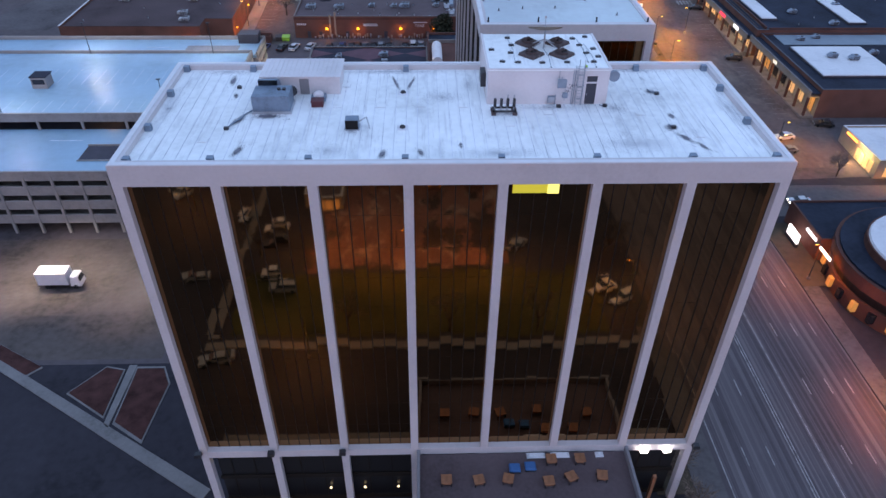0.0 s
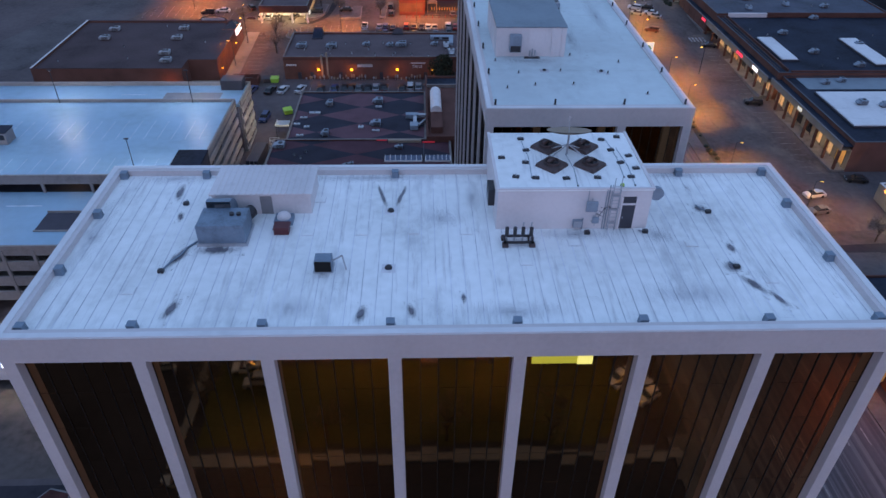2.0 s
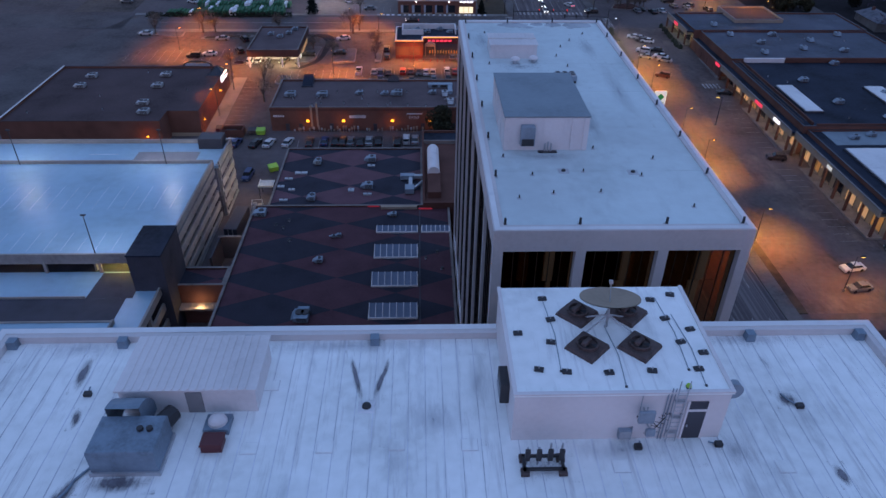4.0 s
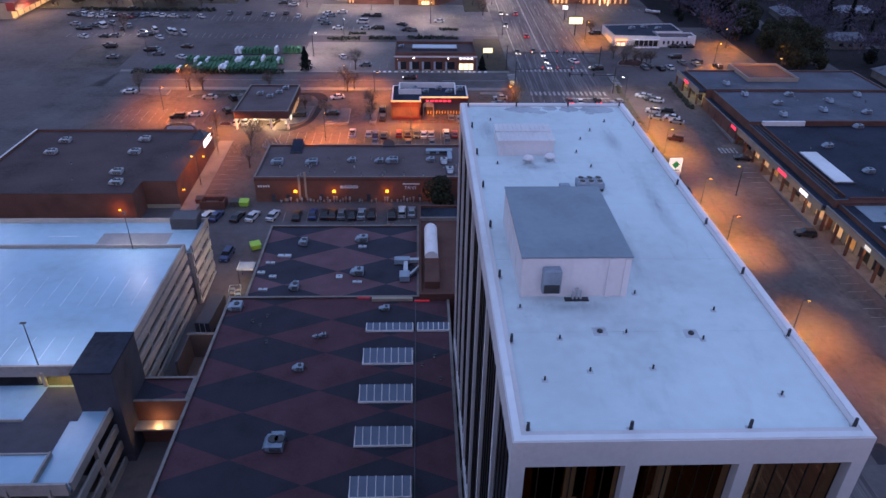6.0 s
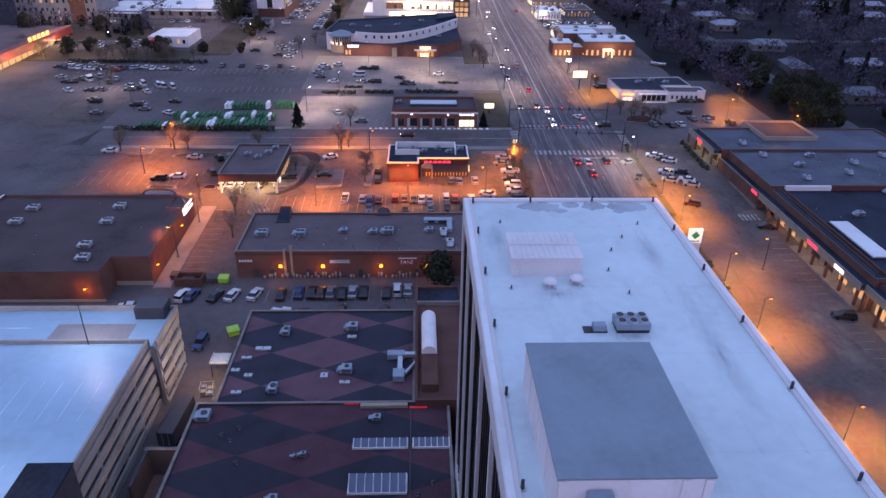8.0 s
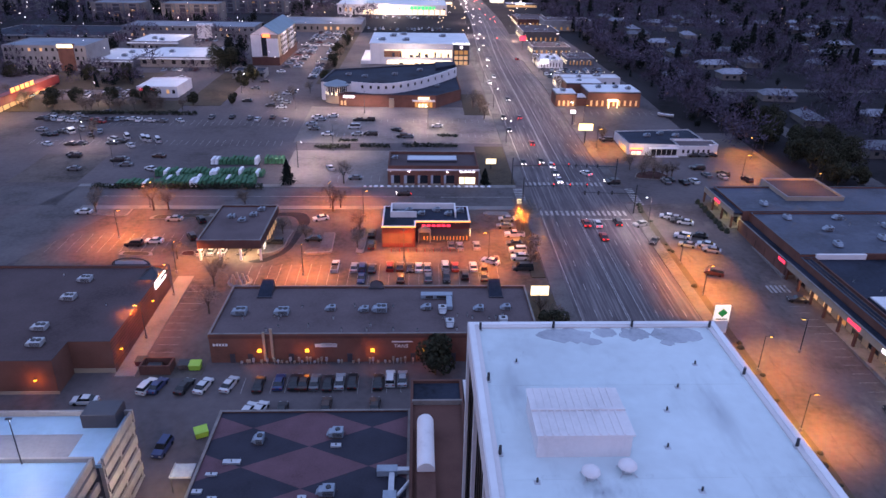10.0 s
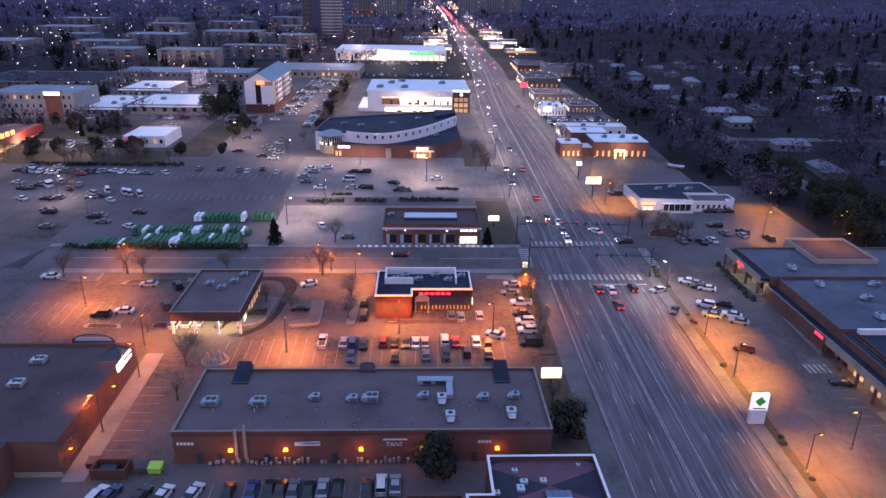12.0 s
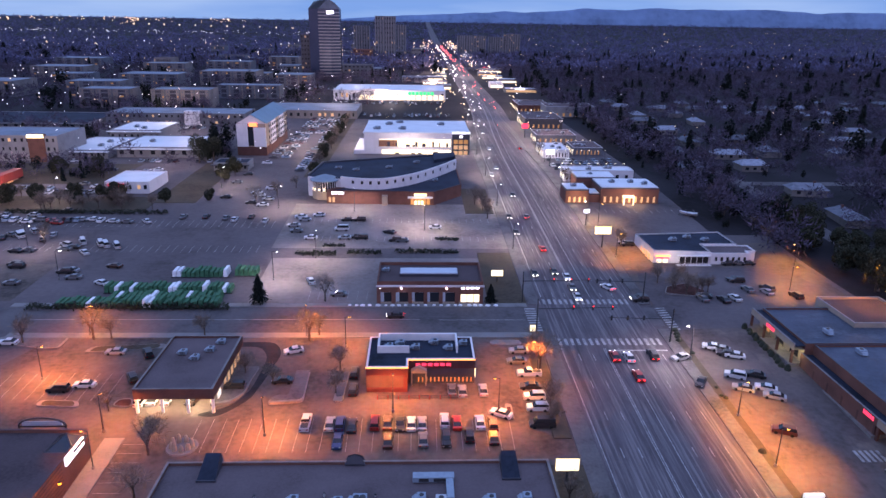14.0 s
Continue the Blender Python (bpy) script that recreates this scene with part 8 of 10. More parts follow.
for x0, x1, y0, y1, h, w in ((-262, -222, 690, 715, 15, "far_tan"), (-206, -160, 690, 715, 15, "far_tan"), (-176, -120, 770, 790, 12, "far_grey"), (-310, -262, 770, 800, 14, "far_grey"), (-300, -240, 860, 900, 14, "far_grey"), (-230, -170, 900, 940, 15, "far_tan"), (-150, -112, 905, 940, 12, "far_grey"), (-420, -350, 760, 800, 14, "far_tan"), (-390, -330, 620, 660, 10, "far_grey"), (-330, -280, 1010, 1040, 16, "far_tan"), (-260, -205, 1030, 1060, 18, "far_grey"), (-440, -380, 960, 1000, 14, "far_tan"), (-380, -340, 880, 910, 12, "far_grey"), (-200, -160, 1120, 1150, 20, "far_tan"), (-480, -420, 1100, 1140, 16, "far_grey")):
    apartment(x0, x1, y0, y1, h, w)
far_block("long low brown store with a dull flat roof", -110, -40, 640, 690, 6, "far_tan", "far_roof", 1, 14, 0.05, "store")
market = far_block("long low supermarket glowing white with a green neon sign", -72, 30, 770, 830, 9, "white_wall", "white_roof", 1, 20, 0.6, "supermarket")
part("shop_front", Mesh().box(-50, 28, 768.8, 769.6, 11.0, 15.0), "lit_cream", market, "glowing white shop front")
for x in np.arange(-50, 28, 5.2):
    part("front_pier", Mesh().box(x, x + 1.6, 768.2, 768.9, 10.3, 16.2), "white_wall", market)
part("gable", Mesh().box(-46, -22, 768.0, 770, 15.2, 20.4), "white_wall", market)
part("gable", Mesh().box(-6, 24, 768.0, 770, 15.2, 19.6), "white_wall", market)
ob = thing("neon_sign", "green neon sign on the supermarket front", "sign")
part("letters", bar_text(Mesh(), -4, 767.9, 15.6, 24, 2.6, 7), "neon_green", ob)
lamp_light(-20, 752, 20, 26000, COOL, 2)
# bare lights at z 24 without poles, added to brighten far lots and road
for x, y, w in ((-60, 700, 26000), (-60, 880, 50000), (20, 930, 50000), (-45, 600, 18000), (96, 560, 9000), (-110, 840, 30000), (-180, 660, 16000), (-140, 560, 12000), (-180, 440, 9000), (90, 780, 20000), (62, 900, 40000), (66, 1080, 60000), (68, 1300, 80000), (20, 1150, 60000), (-60, 500, 9000), (-58, 570, 10000), (-74, 425, 6000), (-118, 455, 9000), (-160, 412, 8000), (-168, 350, 7000), (-190, 520, 12000)):
    lamp_light(x, y, 24, w, (1.0, 0.8, 0.6), 0.6)
for k in range(40):
    x0 = random.choice((random.uniform(-420, -60), random.uniform(-160, 20)))
    y0 = random.uniform(960, 1900)
    w = random.uniform(18, 50)
    far_block("distant town block with scattered lights", x0, x0 + w, y0, y0 + 30, random.choice((6, 8, 10, 14, 20)), random.choice(("far_tan", "far_grey", "far_grey", "brick")), random.choice(("far_roof", "grey_roof")), 3, 8, 0.14)
srng = random.Random(23)
for k in range(46):
    y0 = 850 + 30 * k + srng.uniform(-8, 8)
    side = -1 if k % 2 else 1
    w = srng.uniform(14, 34)
    x0 = road_mid(y0) + (20 + srng.uniform(0, 14) if side > 0 else -20 - w - srng.uniform(0, 14))
    ob = far_block("roadside shop with a bright front along the boulevard", x0, x0 + w, y0, y0 + 18, srng.choice((4, 5, 6)), srng.choice(("far_tan", "white_wall", "far_grey")), srng.choice(("far_roof", "white_roof")), 0, 1, 0, "shop")
    part("shop_front", Mesh().box(x0 + 1, x0 + w - 1, y0 - 0.4, y0 - 0.1, 10.8, 13.0), srng.choice(("lit_cream", "lit_warm", "lit_cream")), ob)
    if k % 3 == 0:
        part("name_sign", Mesh().box(x0 + w * 0.3, x0 + w * 0.6, y0 - 0.5, y0 - 0.3, 13.4, 15.0), srng.choice(("neon_red", "sign_cool", "sign_yellow")), ob)
for x0, w, y, h in ((90, 60, 1660, 42), (158, 30, 1680, 40), (192, 36, 1690, 46), (-75, 38, 1500, 78), (-120, 30, 1550, 60), (-45, 26, 1620, 62)):
    ob = far_block("tall distant slab block with pale upright fins", x0, x0 + w, y, y + 25, h, "far_grey", "far_roof", 9, 9, 0.1, "tower block")
    for k in range(int(w / 5) + 1):
        part("fin", Mesh().box(x0 + 5 * k - 0.7, x0 + 5 * k + 0.7, y - 1.2, y - 0.1, 12, 10.3 + h), "grey_wall", ob)
tower = thing("glass_tower", "tall dark-blue glass tower with pale floor bands and a slanted crown", "office tower")
part("shaft", Mesh().prism([(-126, 1003), (-114, 999), (-100, 999), (-90, 1004), (-90, 1030), (-126, 1030)], 9.8, 92), "tower_glass", tower)
for k in range(21):
    z = 13.5 + 3.7 * k
    part("band", Mesh().prism([(-114.3, 998.6), (-99.8, 998.6), (-89.6, 1003.7), (-89.6, 1008), (-114.3, 1008)], z, z + 1.2), "grey_wall", tower)
part("crown", Mesh().quad((-100, 999, 92), (-90, 1004, 92), (-95, 1008, 99), (-101, 1004, 102.5)).quad((-114, 999, 92), (-100, 999, 92), (-101, 1004, 102.5), (-104, 1004, 102.3)).quad((-120, 1008, 100), (-112, 1004, 102), (-101, 1004, 102.5), (-95, 1008, 99), (-90, 1030, 92), (-126, 1030, 92)).quad((-90, 1004, 92), (-90, 1030, 92), (-95, 1008, 99)).quad((-126, 1030, 92), (-126, 1003, 92), (-120, 1008, 100)), "far_grey", tower)
part("slanted_glazing", Mesh().quad((-126, 1003, 92), (-114, 999, 92), (-112, 1004, 102), (-120, 1008, 100)).quad((-114, 999, 92), (-104, 1004, 102.3), (-112, 1004, 102)), "black_glass", tower)
part("emblem", Mesh().box(-104, -95.5, 998.3, 998.6, 86, 90), "sign_cool", tower)
far_block("dark slab tower beside the glass tower", -138, -127, 1010, 1030, 52, "dark_wall", "grey_roof", 10, 3, 0.05, "tower block")
grocer = thing("supermarket", "supermarket with a red roof edge and orange-lit front", "supermarket")
part("body", Mesh().box(-250, -172, 366, 432, 7.0, 14.5), "tan_wall", grocer)
part("roof", Mesh().box(-250, -172, 366, 432, 14.5, 15.0), "grey_roof", grocer)
part("red_edge", Mesh().box(-172, -168.5, 362, 430, 12.0, 15.5), "red_paint", grocer)
part("name_sign", bar_text(Mesh(), -168.5, 388, 15.6, 20, 1.8, 5, "y"), "neon_orange", grocer)
panes(grocer, 364, 428, -171.9, 8.6, 11.8, 12, "lit_warm", 0.8, "y")
for y in (370, 390, 410):
    lamp_light(-166, y, 12, 2500, WARM, 0.6)

# ---- green-netted sale stands ----
def sale_row(x0, y, n, pale):
    ob = thing("sale_stand", "row of green-netted bundles with pale gaps on a sale lot", "sale stand", (x0, y, gz(x0, y) + 0.06), 0, group="sale stands")
    part("pallet", Mesh().box(-0.3, 1.35 * n + 0.3, -2.6, 2.6, 0, 0.2), "dark_metal", ob)
    for k in range(n):
        m = "snow" if k in pale else "green_plastic"
        part("netting", Mesh().frustum(1.35 * k, 1.35 * k + 1.15, -2.4, 2.4, 0.2, random.uniform(1.4, 2.3), 0.12, 0.25), m, ob)


sale_row(-83, 310.5, 26, (2, 5, 13, 14, 20, 24))
sale_row(-79, 304.2, 22, (1, 8, 15))
sale_row(-92, 300.8, 32, (6, 17, 18))
sale_row(-68, 322.0, 12, (0, 1, 11))
sale_row(-50, 323.0, 5, ())

# ---- street lamps and signs ----
lamp_types = {}


def street_lamp(x, y, h, reach, turn, kind, watts, label):
    colour, mat = (SODIUM if x < 60 or y < 110 else GOLD, "sodium") if kind == "sodium" else (COOL, "cool_lamp")
    z = gz(x, y)
    key = (h, reach, kind)
    m = pose(x, y, z, 0, 0, turn)
    if key in lamp_types:
        ob = copy_thing(lamp_types[key], m)
    else:
        ob = thing("street_lamp", label, "street lamp", (x, y, z), turn, group="street lamps")
        part("footing", Mesh().tube((0, 0, 0), (0, 0, 0.7), 0.3, 0.28, 12), "concrete", ob)
        part("pole", Mesh().tube((0, 0, 0.7), (0, 0, h), 0.11, 0.07), "dark_metal", ob)
        part("arm", Mesh().tube((0, 0, h - 0.1), (reach, 0, h), 0.06, 0.05, 6), "dark_metal", ob)
        hd = part("head", Mesh().frustum(reach - 0.35, reach + 0.45, -0.2, 0.2, h - 0.02, h + 0.16, 0.06, 0.05), "dark_metal", ob)
        part("lens", Mesh().frustum(reach - 0.25, reach + 0.35, -0.16, 0.16, h - 0.12, h - 0.02, 0.02, 0.02), mat, hd)
        lamp_types[key] = ob
    p = m @ Vector((reach, 0, h - 0.35))
    if watts:
        pool_light(*p, watts * (1.4 if kind != "sodium" else 1.75 if colour == GOLD else 2.3), colour, 134 if colour == GOLD else 154)
    return ob


SODIUM_LABEL = "dark pole lamp glowing sodium orange over the lot"
for x, y, turn, watts in ((-25.0, 241.6, 90, 9000), (-75.9, 283.0, 0, 8000), (-23.0, 282.6, 90, 8000), (-77.2, 262.5, 0, 9000), (-53.4, 214.5, 180, 1500), (-53.2, 232.0, 180, 1800), (-0.6, 249.4, 90, 8000), (21.0, 249.0, 180, 8000), (31.5, 264.5, 180, 7000), (-12.8, 277.0, 0, 6000), (-56.0, 243.0, 90, 5000)):
    street_lamp(x, y, 8.0, 1.0, turn, "sodium", watts, SODIUM_LABEL)
# lamps at x 68-74 below y 100 are unseen, added to redden the road
for x, y, turn, watts in ((70.4, 153.4, 0, 8000), (70.0, 184.5, 0, 9000), (70.2, 202.0, 0, 7000), (70.0, 231.0, 0, 10000), (70.0, 247.0, 0, 9000), (81.0, 207.0, 180, 1500), (112.0, 308.0, 0, 8000), (80.0, 136.0, 0, 3000), (74.0, 60.0, 180, 5200), (72.5, 20.0, 180, 5200), (128.5, 290.0, 180, 0), (69.5, 338.0, 0, 9000), (124.2, 328.6, 180, 9000), (139.5, 309.4, 180, 5000), (72.0, 372.0, 0, 5000), (68.0, 26.0, 180, 3000), (68.0, 92.0, 180, 1500), (105.0, 118.5, 90, 3500)):
    street_lamp(x, y, 8.0, 1.0, turn, "sodium", watts, SODIUM_LABEL)
lamp_light(121.0, 287.5, 14.5, 2200, GOLD, 0.3)
for x, y, turn, watts in ((7.0, 364.0, 90, 8000), (-28.0, 336.0, 90, 6000), (-38.0, 318.0, 0, 5000), (-50.0, 390.0, 0, 6000), (-120, 340, 0, 3000), (-100, 318.0, 0, 0), (-140, 400, 0, 4000), (68.6, 270.0, 180, 6000), (36.5, 345, 0, 7000), (36.5, 395, 0, 7000), (36.5, 445, 0, 8000), (36.8, 500, 0, 9000), (38.5, 560, 0, 10000), (40.5, 630, 0, 12000), (44, 710, 0, 14000), (68.0, 372.0, 180, 7000), (68.4, 425.0, 180, 8000), (70.5, 480.0, 180, 8000), (73.5, 540, 180, 10000), (77, 610, 180, 12000), (80, 690, 180, 14000), (-20, 386, 90, 6000), (-80.0, 420, 0, 5000), (-65, 520, 0, 8000)):
    street_lamp(x, y, 9.0, 1.4, turn, "white", watts, "dark pole lamp with a cool white head")
for x, y, z, watts in ((-80.0, 164.4, 12.9, 9000), (-50.6, 164.4, 12.9, 9000), (-52.6, 132.0, 12.9, 7000), (-86.0, 132.0, 12.9, 7000)):
    ob = thing("deck_lamp", "tall thin lamp pole on the parking deck", "street lamp", (x, y, z), group="deck lamps")
    part("pole", Mesh().tube((0, 0, 0), (0, 0, 7.5), 0.1, 0.07), "dark_metal", ob)
    part("head", Mesh().box(-0.4, 0.4, -0.18, 0.18, 7.5, 7.65), "dark_metal", ob)
    part("lens", Mesh().box(-0.3, 0.3, -0.12, 0.12, 7.485, 7.5), "cool_lamp", ob)
    lamp_light(x, y + 0.3, z + 7.2, watts * 0.22, (0.9, 0.95, 1.0), 0.3)
# two beams with no lamp behind them, added to whiten the truck lot
pool_light(-66.0, 97.0, 10.0, 9000, (1.0, 0.93, 0.82), 120)
pool_light(-48.0, 92.0, 10.0, 4000, (1.0, 0.93, 0.82), 120)
lamp_light(-33.0, 168.5, 7.5, 2200, (1.0, 0.78, 0.5), 0.3)
lamp_light(-33.0, 146.0, 6.0, 260, (1.0, 0.74, 0.5), 0.3)
lamp_light(-34.5, 139.0, 5.5, 120, (1.0, 0.66, 0.28), 0.3)
lamp_light(-36.0, 128.0, 5.0, 220, (1.0, 0.66, 0.28), 0.3)

pylon = thing("pylon_sign", "white pylon sign with a green diamond emblem", "sign", (67.6, 215.6, gz(67, 215) + 0.24))
part("base", Mesh().box(-1.5, 1.5, -0.35, 0.35, 0, 3.0, 0.05).box(-1.7, 1.7, -0.4, 0.4, 2.8, 3.1, 0.03), "white_wall", pylon)
part("panel", Mesh().box(-1.6, 1.6, -0.3, 0.3, 3.1, 6.6, 0.05), "sign_white", pylon, "lit white panel")
part("emblem", Mesh().quad((0, -0.33, 3.9), (1.05, -0.33, 4.95), (0, -0.33, 6.0), (-1.05, -0.33, 4.95)), "sign_green", pylon, "dark green diamond")
part("writing", bar_text(Mesh(), -1.2, -0.3, 3.3, 2.4, 0.3, 6), "dark_wall", pylon)
for x, y, w, h, z, mat in ((30.6, 227.5, 4.0, 2.4, 2.6, "sign_yellow"), (66.9, 346.5, 5.4, 2.6, 5.0, "sign_yellow"), (66.8, 370, 2.0, 1.4, 5.0, "sign_cool"), (28.0, 317.0, 3.4, 1.8, 2.0, "sign_yellow"), (33.0, 281.2, 1.2, 1.6, 2.2, "sign_yellow"), (71.5, 470, 4, 2.5, 6, "sign_cool"), (72, 560, 4, 3, 6, "neon_red")):
    ob = thing("roadside_sign", "glowing roadside sign box on a post", "sign", (x, y, gz(x, y)), group="roadside signs")
    part("post", Mesh().box(-0.2, 0.2, -0.15, 0.15, 0, z), "dark_metal", ob)
    part("box", Mesh().box(-w / 2, w / 2, -0.3, 0.3, z, z + h, 0.06), mat, ob)
    part("frame", Mesh().box(-w / 2 - 0.06, w / 2 + 0.06, -0.2, 0.2, z - 0.08, z).box(-w / 2 - 0.06, w / 2 + 0.06, -0.2, 0.2, z + h, z + h + 0.08), "dark_metal", ob)


def signal(x, y, reach, turn):
    ob = thing("traffic_signal", "dark mast-arm traffic signal over the crossing", "traffic signal", (x, y, gz(x, y) + 0.2), turn, group="traffic signals")
    part("mast", Mesh().tube((0, 0, 0), (0, 0, 9.0), 0.2, 0.14, 10), "dark_metal", ob)
    part("arm", Mesh().tube((0, 0, 6.2), (reach, 0, 6.6), 0.15, 0.08), "dark_metal", ob)
    for k in range(3):
        a = reach * (0.45 + 0.25 * k)
        hd = part("head", Mesh().box(a - 0.22, a + 0.22, -0.2, 0.2, 5.9, 7.2, 0.04), "dark_metal", ob)
        part("red_lamp", Mesh().tube((a, -0.2, 6.9), (a, -0.26, 6.9), 0.14, 0.14), "tail", hd)


signal(34.6, 284.8, 20.0, 0)
signal(33.5, 302.5, 19.0, 0)
signal(67.0, 279.0, 16.0, 180)
signal(67.2, 302.0, 14.0, 180)


# ---- vehicles ----
PAINT = {"white": (0.55, 0.55, 0.56), "silver": (0.27, 0.28, 0.30), "grey": (0.12, 0.125, 0.135), "black": (0.02, 0.02, 0.023), "red": (0.30, 0.025, 0.02), "navy": (0.03, 0.05, 0.13), "brown": (0.06, 0.028, 0.02), "maroon": (0.06, 0.015, 0.015)}
SHAPES = {"sedan": ((-2.3, 0.62), (-2.28, 0.88), (-1.35, 0.98), (1.2, 0.95), (2.2, 0.82), (2.32, 0.6)), "suv": ((-2.3, 0.7), (-2.3, 1.08), (-1.9, 1.12), (1.15, 1.12), (2.2, 1.0), (2.3, 0.7)), "pickup": ((-2.75, 0.75), (-2.75, 1.15), (-0.6, 1.15), (1.3, 1.12), (2.6, 1.02), (2.7, 0.7)), "van": ((-2.6, 0.7), (-2.6, 1.15), (-2.3, 1.2), (1.7, 1.2), (2.5, 1.0), (2.6, 0.7))}
CABIN = {"sedan": (-1.75, 1.15, -1.0, 0.35, 0.95, 1.43), "suv": (-2.2, 1.1, -1.95, 0.4, 1.1, 1.72), "pickup": (-0.65, 1.25, -0.45, 0.55, 1.12, 1.78), "van": (-2.5, 1.8, -2.4, 1.05, 1.18, 2.1)}
car_types, car_paint = {}, {}


def vehicle(kind, colour, lights):
    key = (kind, colour, lights)
    if key in car_types:
        return key
    if colour not in car_paint:
        car_paint[colour] = surface("car_paint_" + colour, PAINT[colour], 0.3, 0.1, var=0.06, scale=1.5, fine=9, bump=0, local=True)
    name = {"sedan": "car", "suv": "suv", "pickup": "pickup_truck", "van": "van"}[kind]
    ob = thing(name, colour.replace("navy", "dark blue") + " " + {"sedan": "saloon car", "suv": "sport utility car", "pickup": "pickup truck", "van": "delivery van"}[kind] + (" standing in the traffic with lamps on" if lights else " parked on the asphalt"), {"sedan": "car", "suv": "car", "pickup": "truck", "van": "van"}[kind], (0, 0, -50), group="cars")
    prof = SHAPES[kind]
    body, w = Mesh(), 0.92
    n = len(prof)
    pts = [(prof[0][0], 0.28)] + list(prof) + [(prof[-1][0], 0.28)]
    for s in (-1, 1):
        for y, z in pts:
            body.v.append((s * (w if z < 0.9 else w - 0.07), y, z))
    m = len(pts)
    for i in range(m):
        j = (i + 1) % m
        body.f.append((i, j, m + j, m + i))
    body.f.append(tuple(reversed(range(m))))
    body.f.append(tuple(range(m, 2 * m)))
    part("body", body, car_paint[colour], ob)
    y0, y1, t0, t1, z0, z1 = CABIN[kind]
    k = Mesh()
    k.v = [(-0.83, y0, z0), (0.83, y0, z0), (0.83, y1, z0), (-0.83, y1, z0), (-0.66, t0, z1), (0.66, t0, z1), (0.66, t1, z1), (-0.66, t1, z1)]
    k.f = [(0, 1, 5, 4), (1, 2, 6, 5), (2, 3, 7, 6), (3, 0, 4, 7), (4, 5, 6, 7)]
    part("cabin_glass", k, "car_glass", ob)
    part("roof", Mesh().frustum(-0.68, 0.68, t0 - 0.04, t1 + 0.04, z1 - 0.03, z1 + 0.05, 0.05, 0.08), car_paint[colour], ob)
    if kind == "pickup":
        part("bed", Mesh().box(-0.75, 0.75, -2.6, -0.75, 1.1, 1.16), "dark_metal", ob)
    for sx in (-0.86, 0.86):
        for sy in (SHAPES[kind][0][0] * 0.62, SHAPES[kind][-1][0] * 0.64):
            part("wheel", Mesh().tube((sx - 0.1, sy, 0.33), (sx + 0.1, sy, 0.33), 0.33, 0.33, 12), "rubber", ob)
    front, back = prof[-1][0], prof[0][0]
    for sx in (-0.62, 0.62):
        part("headlight", Mesh().box(sx - 0.2, sx + 0.2, front - 0.06, front + 0.03, 0.58, 0.76), "head" if lights else "lens_dim", ob)
        part("tail_light", Mesh().box(sx - 0.2, sx + 0.2, back - 0.03, back + 0.06, 0.66, 0.86), "tail" if lights else "lens_red", ob)
    car_types[key] = [ob, False]
    return key


def park(rows, lights=False):
    for x, y, turn, code in rows:
        kind, colour = code.split("_")
        key = vehicle(kind, colour, lights)
        ob, used = car_types[key]
        slope = math.degrees(math.atan2(gz(x, y + 1) - gz(x, y - 1), 2))
        m = Matrix.Translation((x, y, gz(x, y) + 0.09)) @ Matrix.Rotation(radians(slope), 4, "X") @ Matrix.Rotation(radians(turn), 4, "Z")
        if used:
            copy_thing(ob, m)
        else:
            ob.matrix_basis = m
            car_types[key][1] = True


park([(-17.6, 245.0, 0, 'pickup_white'), (-12.8, 244.5, 0, 'sedan_silver'), (-10.8, 244.5, 0, 'suv_navy'), (-8.4, 243.9, 0, 'sedan_black'), (-10.7, 239.0, 180, 'sedan_navy'), (-4.0, 244.8, 0, 'suv_red'), (-1.5, 244.8, 0, 'sedan_brown'), (1.0, 244.4, 180, 'sedan_black'), (3.2, 244.4, 0, 'sedan_white'), (5.3, 244.4, 0, 'sedan_silver'), (-1.2, 238.9, 0, 'sedan_brown'), (5.5, 239.2, 0, 'sedan_grey'), (9.8, 245.3, 0, 'suv_white'), (12.2, 244.7, 0, 'sedan_red'), (9.9, 239.2, 180, 'suv_black'), (14.4, 240.5, 0, 'suv_black'), (16.8, 244.8, 0, 'sedan_white'), (19.3, 244.2, 0, 'suv_brown'), (19.0, 239.8, 0, 'sedan_black'), (18.5, 256.6, 0, 'sedan_silver'), (11.8, 256.7, 0, 'sedan_grey'), (14.0, 256.2, 0, 'sedan_silver'), (21.4, 247.9, 60, 'sedan_white')])
park([(28.6, 274.1, 90, 'sedan_silver'), (27.5, 269.2, 90, 'sedan_grey'), (29.5, 263.6, 90, 'pickup_white'), (28.9, 258.2, 90, 'sedan_black'), (29.2, 254.1, 90, 'suv_white'), (29.2, 249.9, 90, 'suv_white'), (29.2, 244.1, 90, 'van_black'), (-9.7, 263.9, 0, 'suv_black'), (-9.3, 256.9, 0, 'suv_black')])
park([(-52.6, 253.3, 0, 'suv_white'), (-50.2, 253.7, 0, 'sedan_white'), (-47.4, 253.7, 0, 'sedan_white'), (-41.8, 253.6, 160, 'sedan_brown'), (-34.9, 258.6, 90, 'suv_black'), (-71.5, 257.8, 90, 'suv_black'), (-66.8, 259.5, 90, 'sedan_white'), (-25.0, 260.9, 90, 'sedan_black'), (-24.8, 274.3, 110, 'sedan_white'), (-93.2, 278.7, 90, 'sedan_white'), (-66.0, 273.9, 90, 'sedan_silver'), (-58.3, 273.1, 30, 'suv_black'), (-57.7, 262.2, 30, 'suv_black')])
